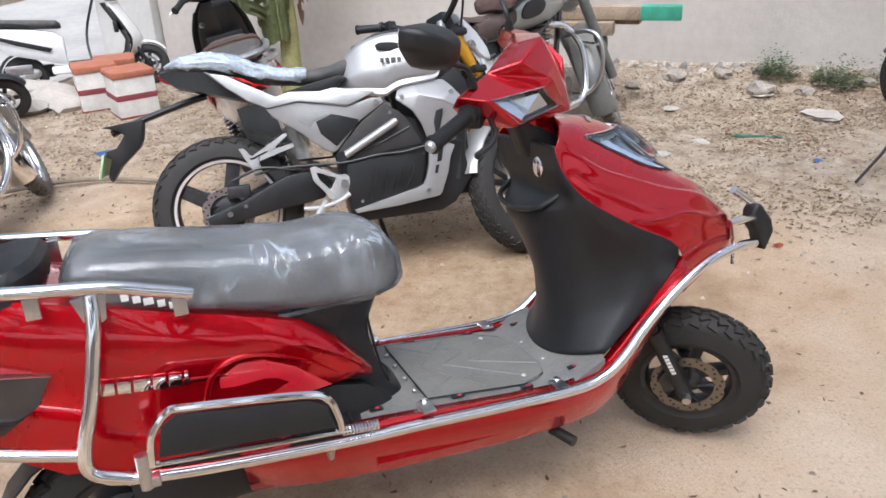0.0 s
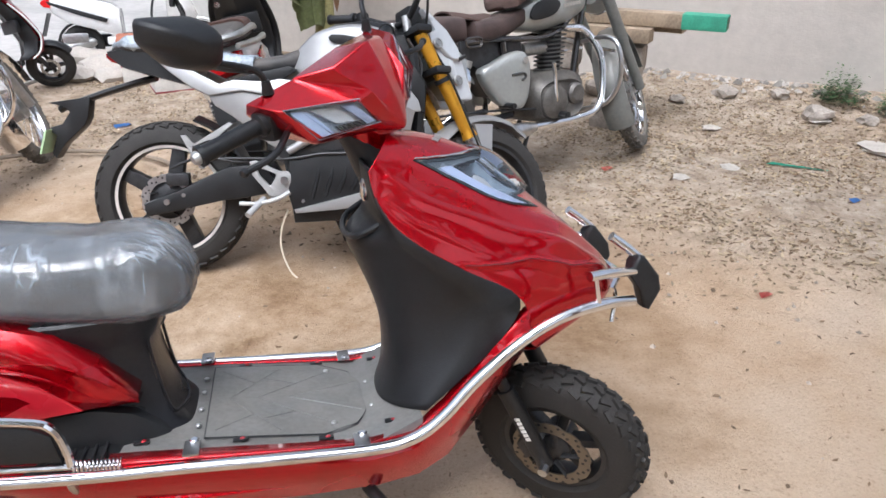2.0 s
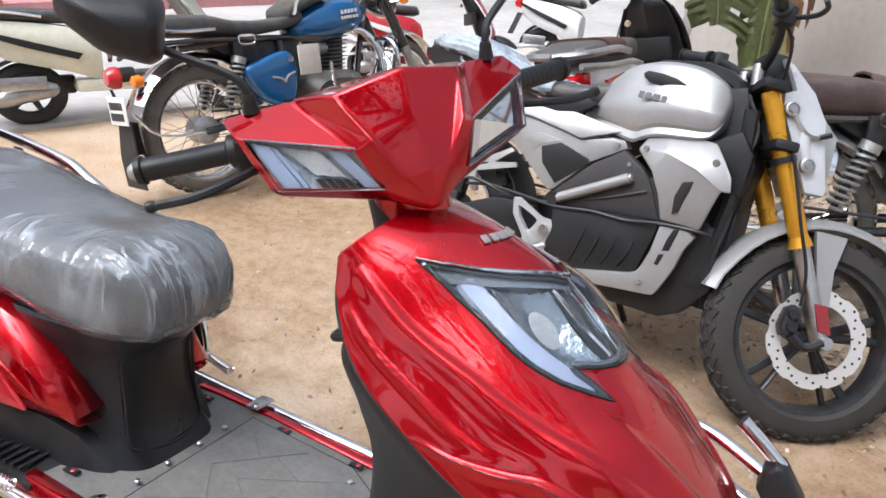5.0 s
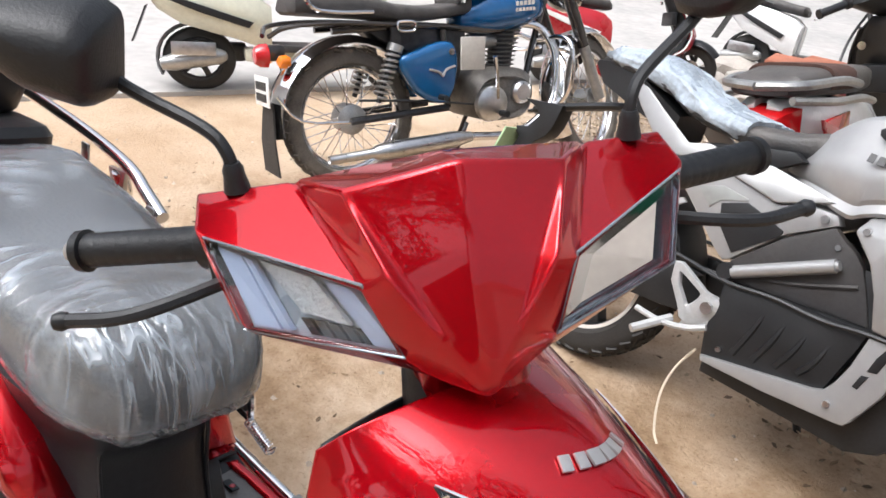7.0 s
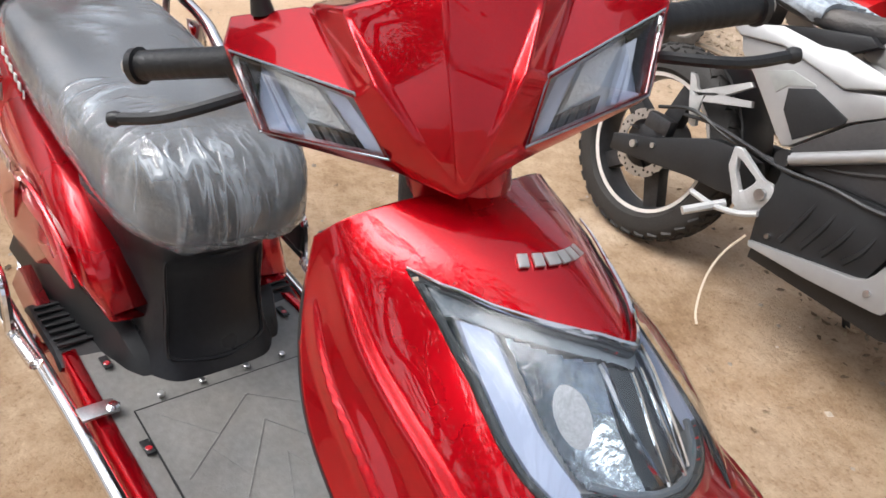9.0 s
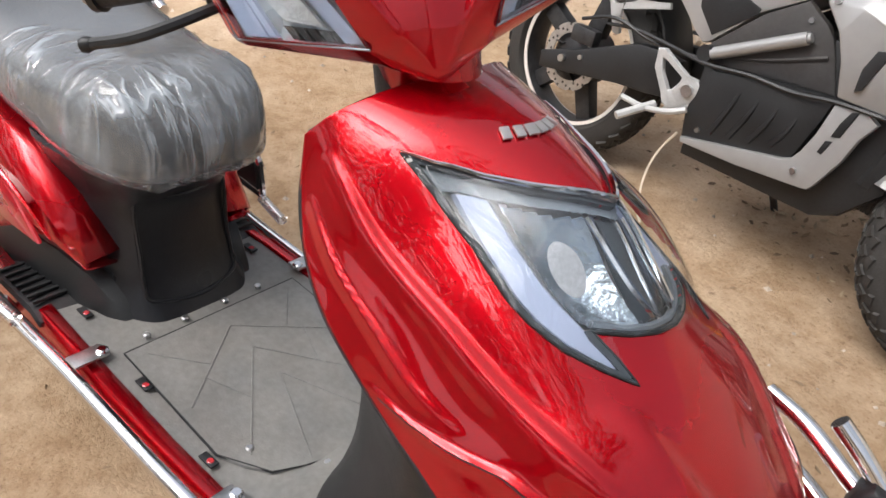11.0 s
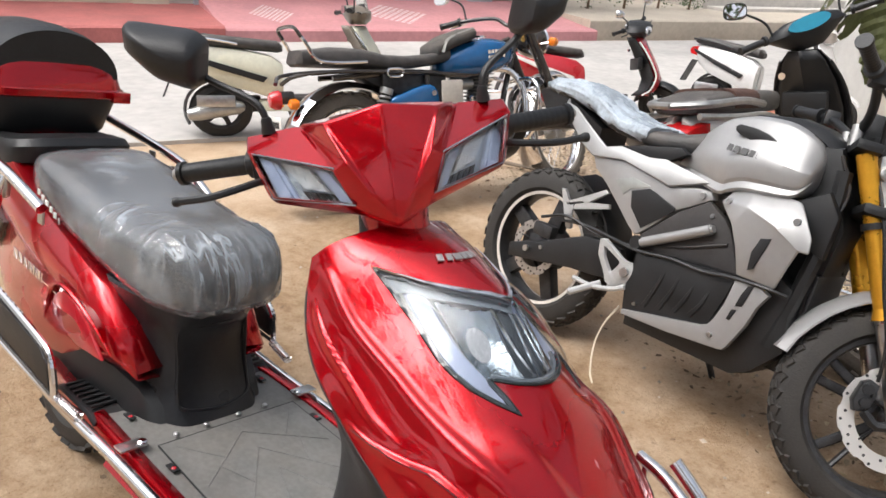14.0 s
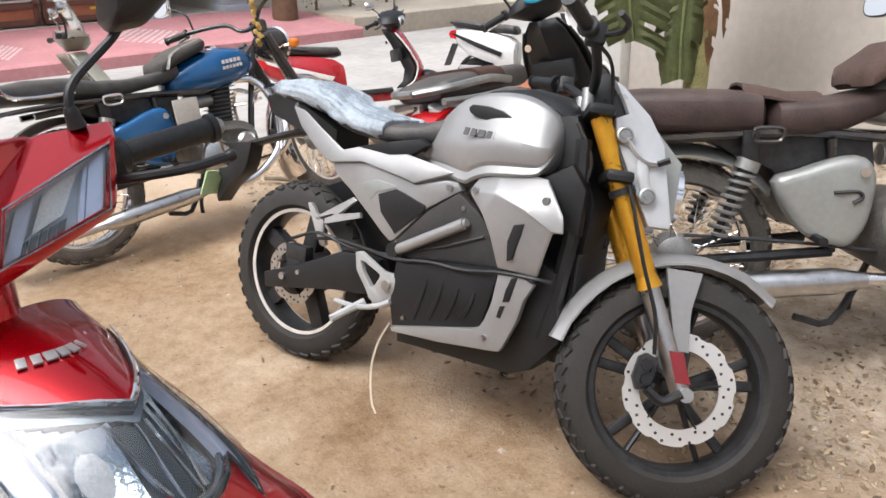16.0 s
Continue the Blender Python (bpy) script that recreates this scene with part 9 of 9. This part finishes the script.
def build_banana(x, y):
    t = thing("banana_plant", pose(x, y, ground_at(x, y)), "banana plant with broad torn green leaves and dry brown ones", "plant")
    part("trunk", tube([(0.06, 0, -0.02), (0.09, 0.02, 0.7), (0.04, 0.05, 1.5)], 0.07, 12, 4, taper=(0.085, 0.05)), STEM, t, "sheathed yellow-green stem")
    for i, (a, L, W, b, z) in enumerate(((205, 1.15, 0.52, 0.85, 1.60), (170, 1.1, 0.5, 0.95, 1.55), (150, 1.3, 0.42, 0.6, 1.6), (95, 1.2, 0.42, 0.6, 1.55), (40, 1.1, 0.42, 0.7, 1.55))):
        part("leaf", blade_leaf(L, W, b, 30, i + 1), LEAFG, t, m=pose(0.0, 0.03, z, 0, 0, a))
    for sp, wl, wr, n, at in (
            (((-0.06, 1.62), (-0.20, 1.52), (-0.28, 1.30), (-0.29, 1.00), (-0.25, 0.74)), 0.24, 0.34, 36, (0, -0.16, 0)),
            (((0.06, 1.30), (0.02, 1.05), (0.01, 0.80), (0.02, 0.52)), 0.17, 0.13, 24, (0, -0.12, 0))):
        part("hanging_leaf", hanging_leaf(sp, wl, wr, n, int(wl * 1000)), LEAFG, t, "limp pleated green leaf with torn edges", m=pose(*at, 0, 0, 12.5))
    for i, (a, z) in enumerate(((330, 1.15), (300, 1.0))):
        part("dry_leaf", blade_leaf(0.34, 0.09, 1.5, 14, i + 60), LEAFD, t, "hanging dry brown leaf", m=pose(0.10, -0.02, z, 0, 0, a))


build_banana(0.72, 6.15)


def build_weeds(x, y, r, n, seed):
    rg = random.Random(seed)
    bm = bmesh.new()
    for k in range(n):
        a, d = rg.uniform(0, 6.28), r * rg.random() ** 0.6
        h = rg.uniform(0.06, 0.24) * (1.2 - d / r * 0.6)
        b = Vector((d * math.cos(a), d * math.sin(a), 0))
        lean = Vector((rg.uniform(-0.4, 0.4), rg.uniform(-0.4, 0.4), 1)).normalized()
        for j in range(5):
            p = b + lean * h * (j + 1) / 5
            q = rg.uniform(0, 6.28)
            s = rg.uniform(0.012, 0.026)
            u = Vector((math.cos(q), math.sin(q), rg.uniform(-0.3, 0.5)))
            w = u.cross(Vector((0, 0, 1))).normalized() * s * 0.45
            bm.faces.new([bm.verts.new(v) for v in (p, p + u * s * 0.5 + w, p + u * s * 1.2, p + u * s * 0.5 - w)])
    ob = part("weed", bm, WEED, None, "", False)
    ob.matrix_world = pose(x, y, ground_at(x, y) - 0.01)
    tagged(ob, "low green weeds at the foot of the wall", "plant", "weeds by the wall", "stuff")


for i, (wx, wy, r, n) in enumerate(((0.88, -0.18, 0.15, 150), (1.28, -0.26, 0.17, 170), (1.62, -0.22, 0.14, 60))):
    p = WALL @ Vector((wx, wy, 0))
    build_weeds(p.x, p.y, r, n, i + 3)


def build_bicycle(m):
    t = thing("bicycle", m, "black roadster bicycle standing in the yard", "bicycle")
    R = 0.34
    for x, nm in ((0.53, 1), (-0.53, 0)):
        wheel(t, pose(x, 0, R), R, 0.305, 0.045, style="wire", blocks=0, rim_material=DARKM, hub_r=0.02, hub_w=0.08, material=STEEL)
    for a, b, r in (((0.35, 0, 0.80), (-0.12, 0, 0.78), 0.014), ((0.38, 0, 0.70), (-0.02, 0, 0.30), 0.016), ((-0.15, 0, 0.88), (-0.02, 0, 0.30), 0.014), ((0.34, 0, 0.86), (0.40, 0, 0.64), 0.018)):
        part("frame_tube", tube([a, b], r, 8, 1), GLOSSB, t)
    for s in (1, -1):
        part("chain_stay", tube([(-0.02, s * 0.03, 0.30), (-0.53, s * 0.05, R)], 0.009, 6, 1), GLOSSB, t)
        part("seat_stay", tube([(-0.13, s * 0.02, 0.80), (-0.53, s * 0.05, R)], 0.008, 6, 1), GLOSSB, t)
        part("fork_blade", tube([(0.40, s * 0.04, 0.66), (0.47, s * 0.05, 0.45), (0.53, s * 0.05, R)], 0.010, 6, 3), GLOSSB, t)
        part("fork_brace", tube([(0.37, s * 0.05, 0.98), (0.53, s * 0.055, R)], 0.005, 6, 1), STEEL, t)
        part("brake_rod", tube([(0.34, s * 0.06, 1.0), (0.43, s * 0.05, 0.68)], 0.004, 6, 1), CHROME, t)
        grip(t, Vector((0.22, s * 0.26, 1.0)), Vector((0.12, s * 0.28, 0.99)), 0.015)
    part("handlebar", tube([(0.12, -0.28, 0.99), (0.24, -0.26, 1.0), (0.34, -0.12, 0.97), (0.36, 0, 0.98), (0.34, 0.12, 0.97), (0.24, 0.26, 1.0), (0.12, 0.28, 0.99)], 0.011, 8, 5), CHROME, t)
    part("front_mudguard", loft([[Vector((0.53 + r * math.cos(a), y, R + r * math.sin(a))) for r, y in ((0.355, -0.03), (0.365, 0), (0.355, 0.03), (0.35, 0.03), (0.36, 0), (0.35, -0.03))] for a in (radians(d) for d in range(20, 200, 15))]), GLOSSB, t)
    part("saddle", loft([[Vector((x, w * math.cos(a), 0.92 + 0.03 * math.sin(a))) for a in (2 * math.pi * i / 14 for i in range(14))] for x, w in ((-0.30, 0.06), (-0.24, 0.10), (-0.15, 0.07), (0.0, 0.025))]), BROWNL, t)
    part("crank", lathe([(0.06, -0.004), (0.09, -0.004), (0.09, 0.004), (0.06, 0.004)], 24), STEEL, t).location = (-0.02, -0.05, 0.30)
    leg = tube([(3.32, 3.07, 0.015), (3.55, 3.17, 0.10), (3.85, 3.28, 0.22), (4.70, 3.40, 0.33)], 0.009, 6, 3)
    leg.transform(m.inverted())
    part("prop_stand", leg, DARKM, t, "long dark prop stand")
    part("carrier", box(0.42, 0.14, 0.012, 0.003, (-0.52, 0, 0.74)), DARKM, t)
    part("head_badge", box(0.04, 0.03, 0.05, 0.006, (0.40, 0, 0.88)), LENSO, t)


build_bicycle(pose(4.86, 3.35, 0, -8, 0, 135))


BROWNT = mat("dark_brown_timber", (0.12, 0.075, 0.055), 0.85, var=0.3, scale=9, bump=0.3, bscale=70)


def build_post(x, y):
    t = thing("wooden_post", pose(x, y, ground_at(x, y) - 0.02), "short weathered wooden post standing in the yard", "post")
    part("shaft", tube([(0, 0, 0), (0.01, 0.01, 0.25), (-0.01, 0.03, 0.52)], 0.035, 12, 3, taper=(0.042, 0.034)), BROWNT, t)


build_post(3.32, 2.62)


def litter_piece(name, verts, material, label, m, cat_):
    bm = bmesh.new()
    bm.faces.new([bm.verts.new(v) for v in verts])
    bmesh.ops.solidify(bm, geom=bm.faces[:], thickness=0.002)
    ob = part(name, bm, material, None, label, False)
    ob.matrix_world = m
    tagged(ob, label, cat_, "scraps of litter")


GREENP = mat("green_plastic", (0.03, 0.30, 0.20), 0.4, var=0.1)
BLUES = mat("blue_plastic", (0.06, 0.20, 0.50), 0.4, var=0.1)
REDS = mat("faded_red_paper", (0.55, 0.13, 0.10), 0.7, var=0.2)
for nm, x, y, a, sx, sy, mm, lb in (("plastic_strip", 3.42, 3.98, -28, 0.17, 0.012, GREENP, "narrow green plastic strip lying in the dust"), ("plastic_scrap", 3.42, 3.46, 20, 0.035, 0.02, BLUES, "torn blue plastic scrap lying in the dust"), ("paper_scrap", 2.48, 2.60, 15, 0.03, 0.015, REDS, "small faded red paper scrap on the sand"), ("plastic_scrap", -0.55, 5.35, 40, 0.06, 0.03, BLUES, "torn blue plastic scrap lying in the dust"), ("paper_scrap", 1.02, 1.02, 35, 0.05, 0.006, REDS, "small faded red paper scrap on the sand"), ("paper_scrap", 2.9, 4.95, 70, 0.05, 0.025, PALE, "pale paper scrap among dry leaves"), ("paper_scrap", 2.35, 4.1, 30, 0.04, 0.02, REDS, "small faded red paper scrap on the sand")):
    litter_piece(nm, [(-sx, -sy, 0), (sx * 0.9, -sy * 0.8, 0.006), (sx, sy, 0.002), (-sx * 0.8, sy * 0.9, 0.008)], mm, lb, pose(x, y, ground_at(x, y) + 0.006, 3, 2, a), "litter")

cab = part("cable", tube([WALL @ Vector((-5.05, -0.06, 2.5)), WALL @ Vector((-5.1, -0.08, 1.6)), WALL @ Vector((-5.2, -0.12, 0.9)), WALL @ Vector((-5.35, -0.25, 0.35)), WALL @ Vector((-5.2, -0.4, 0.02))], 0.012, 6, 6), BLACKP, None, "black cable hanging down the wall")
tagged(cab, "black cable hanging down the wall", "cable")
hose = part("hose", tube([(-1.3, 4.6, 0.02), (-0.7, 4.75, 0.02), (-0.2, 4.55, 0.025), (0.1, 4.2, 0.02)], 0.012, 6, 6), mat("dusty_hose", (0.25, 0.2, 0.15), 0.7, var=0.2), None)
tagged(hose, "thin dusty hose lying on the ground", "hose")


# ---------- dry leaves, twigs and pebbles over the yard ----------
def scatter():
    rg = random.Random(11)
    V, F = [], []
    V2, F2 = [], []
    V3, F3 = [], []

    def leaf(x, y, s, Vx, Fx):
        z = ground_at(x, y)
        a = rg.uniform(0, 6.28)
        c, n = math.cos(a), math.sin(a)
        w = s * rg.uniform(0.28, 0.5)
        tip = [(-s, 0, 0.002), (-s * 0.3, w, rg.uniform(0.002, 0.008)), (s * 0.6, w * 0.7, rg.uniform(0.002, 0.010)), (s, 0, rg.uniform(0.002, 0.012)), (s * 0.5, -w * 0.8, rg.uniform(0.002, 0.006)), (-s * 0.4, -w, rg.uniform(0.002, 0.006))]
        k = len(Vx)
        for px, py, pz in tip:
            Vx.append((x + px * c - py * n, y + px * n + py * c, z + pz))
        Fx.append((k, k + 1, k + 2, k + 3))
        Fx.append((k, k + 3, k + 4, k + 5))
    count = 0
    while count < 34000:
        x, y = rg.uniform(-2.4, 6.0), rg.uniform(2.6, 8.2)
        r, w = ROAD_I @ Vector((x, y, 0)), WALL_I @ Vector((x, y, 0))
        if r.y > -0.1 or w.y > -0.05:
            continue
        dens = max(0.0, min(1.0, (y + 0.55 * x - 3.6) / 1.2)) * (0.12 + 0.88 * max(0.0, min(1.0, 0.45 + 1.9 * noise.noise(Vector((x * 1.3, y * 1.3, 3))) + 0.8 * noise.noise(Vector((x * 4, y * 4, 7))))))
        if w.y > -0.9 and w.x > -0.6:
            dens = max(dens, 0.75)
        if rg.random() > dens:
            continue
        if rg.random() < 0.6:
            leaf(x, y, rg.choice((0.006, 0.009, 0.012, 0.017)) * rg.uniform(0.8, 1.2), V, F)
        else:
            leaf(x, y, rg.choice((0.006, 0.008, 0.012, 0.017)) * rg.uniform(0.8, 1.2), V2, F2)
        count += 1
    for k in range(700):
        x, y = rg.uniform(-2, 3.8), rg.uniform(0.2, 3.6)
        leaf(x, y, rg.uniform(0.006, 0.014), V2, F2)
    for k in range(2600):
        x, y = rg.uniform(-2.4, 5.2), rg.uniform(0.0, 6.5)
        if rg.random() > 0.25 + 0.75 * max(0, min(1, (y + 0.55 * x - 3.2) / 2)):
            continue
        z = ground_at(x, y)
        s = rg.uniform(0.004, 0.013)
        a = rg.uniform(0, 6.28)
        b = len(V3)
        for px, py, pz in ((1, 0, 0), (0, 1, 0), (-1, 0, 0), (0, -1, 0), (0.2, 0.1, 0.9)):
            V3.append((x + s * (px * math.cos(a) - py * math.sin(a)) * rg.uniform(0.7, 1.2), y + s * (px * math.sin(a) + py * math.cos(a)) * rg.uniform(0.7, 1.2), z + pz * s))
        F3 += [(b, b + 1, b + 4), (b + 1, b + 2, b + 4), (b + 2, b + 3, b + 4), (b + 3, b, b + 4)]
    # crumbs of plaster and stone along the foot of the wall
    V4, F4 = [], []
    for k in range(520):
        q = WALL @ Vector((rg.uniform(-1.5, 5.0), -0.03 - abs(rg.gauss(0, 0.06)), 0))
        s, a, b = rg.choice((0.012, 0.018, 0.03, 0.045)) * rg.uniform(0.7, 1.2), rg.uniform(0, 6.28), len(V4)
        z = ground_at(q.x, q.y) - s * 0.1
        for px, py, pz in ((1, 0, 0), (0, 0.7, 0), (-1, 0, 0), (0, -0.7, 0), (0.5, 0.1, 0.5), (-0.3, 0.2, 0.6)):
            V4.append((q.x + s * (px * math.cos(a) - py * math.sin(a)) * rg.uniform(0.7, 1.2), q.y + s * (px * math.sin(a) + py * math.cos(a)) * rg.uniform(0.7, 1.2), z + pz * s * rg.uniform(0.7, 1.3)))
        F4 += [(b, b + 1, b + 4), (b + 1, b + 5, b + 4), (b + 1, b + 2, b + 5), (b + 2, b + 3, b + 5), (b + 3, b + 4, b + 5), (b + 3, b, b + 4)]
    for nm, vs, fs, mm, lb, ct in (("rubble", V4, F4, mat("wall_crumb", (0.34, 0.31, 0.275), 0.95, island=0.45), "crumbled plaster and stones at the wall's foot", "rubble"), ("dry_leaves", V, F, mat("dry_tan_leaf", (0.36, 0.28, 0.18), 0.85, island=0.45), "scattered dry tan leaves", "leaves"), ("dry_leaves", V2, F2, mat("dark_dry_leaf", (0.20, 0.135, 0.08), 0.85, island=0.45), "scattered dark dry leaves and chips", "leaves"), ("pebbles", V3, F3, mat("pebble", (0.42, 0.35, 0.28), 0.9, island=0.4), "small pebbles in the sand", "pebbles")):
        me = bpy.data.meshes.new(nm)
        me.from_pydata(vs, [], fs)
        me.materials.append(mm)
        tagged(new(nm, me), lb, ct, kind="stuff")


scatter()


# ---------- the yard's shade tree, behind and above the viewer ----------
TREE_LEAF = mat("tree_leaf", (0.06, 0.10, 0.03), 0.5, island=0.35)


def build_shade_tree(tx, ty, seed):
    t = thing("shade_tree", pose(tx, ty, 0), "large shade tree whose boughs spread over the yard", "tree", "shade trees")
    part("trunk", tube([(0, 0, -0.2), (-0.05, 0.05, 1.2), (-0.25, 0.2, 2.6), (-0.6, 0.5, 3.6)], 0.25, 16, 4, taper=(0.32, 0.2)), BARK, t, "thick furrowed trunk")
    rg = random.Random(seed)
    V, F = [], []
    tips = []
    for k in range(12):
        a = radians(30 * k + rg.uniform(-8, 8))
        L = rg.uniform(2.6, 4.6)
        p0 = Vector((-0.5, 0.4, 3.3 + 0.1 * (k % 3)))
        p1 = p0 + Vector((math.cos(a) * L * 0.45, math.sin(a) * L * 0.45, 0.9 + rg.uniform(-0.2, 0.4)))
        p2 = p0 + Vector((math.cos(a) * L, math.sin(a) * L, 1.5 + rg.uniform(-0.4, 0.8)))
        part("limb", tube([p0, p1, p2], 0.08, 8, 5, taper=(0.10, 0.025)), BARK, t)
        for j in range(7):
            b = p1.lerp(p2, 0.15 * j)
            c = b + Vector((rg.uniform(-0.9, 0.9), rg.uniform(-0.9, 0.9), rg.uniform(0.1, 0.7)))
            part("branch", tube([b, b.lerp(c, 0.5) + Vector((0, 0, 0.06)), c], 0.02, 5, 2, taper=(0.025, 0.007)), BARK, t)
            tips += [c, b.lerp(c, 0.6)]
    for c in tips:
        for q in range(64):
            o = c + Vector((rg.gauss(0, 0.28), rg.gauss(0, 0.28), rg.gauss(0, 0.14)))
            u = Vector((rg.uniform(-1, 1), rg.uniform(-1, 1), rg.uniform(-0.7, 0.3))).normalized() * rg.uniform(0.09, 0.15)
            w = u.orthogonal().normalized() * u.length * 0.28
            k = len(V)
            V += [o, o + u * 0.5 + w, o + u, o + u * 0.5 - w]
            F.append((k, k + 1, k + 2, k + 3))
    me = bpy.data.meshes.new("crown")
    me.from_pydata([tuple(v) for v in V], [], F)
    me.materials.append(TREE_LEAF)
    cr = new("crown", me)
    cr.parent = t


build_shade_tree(4.9, -2.3, 21)
build_shade_tree(2.9, 8.3, 23)
build_shade_tree(-3.2, -8.0, 22)
build_shade_tree(1.9, -6.2, 24)
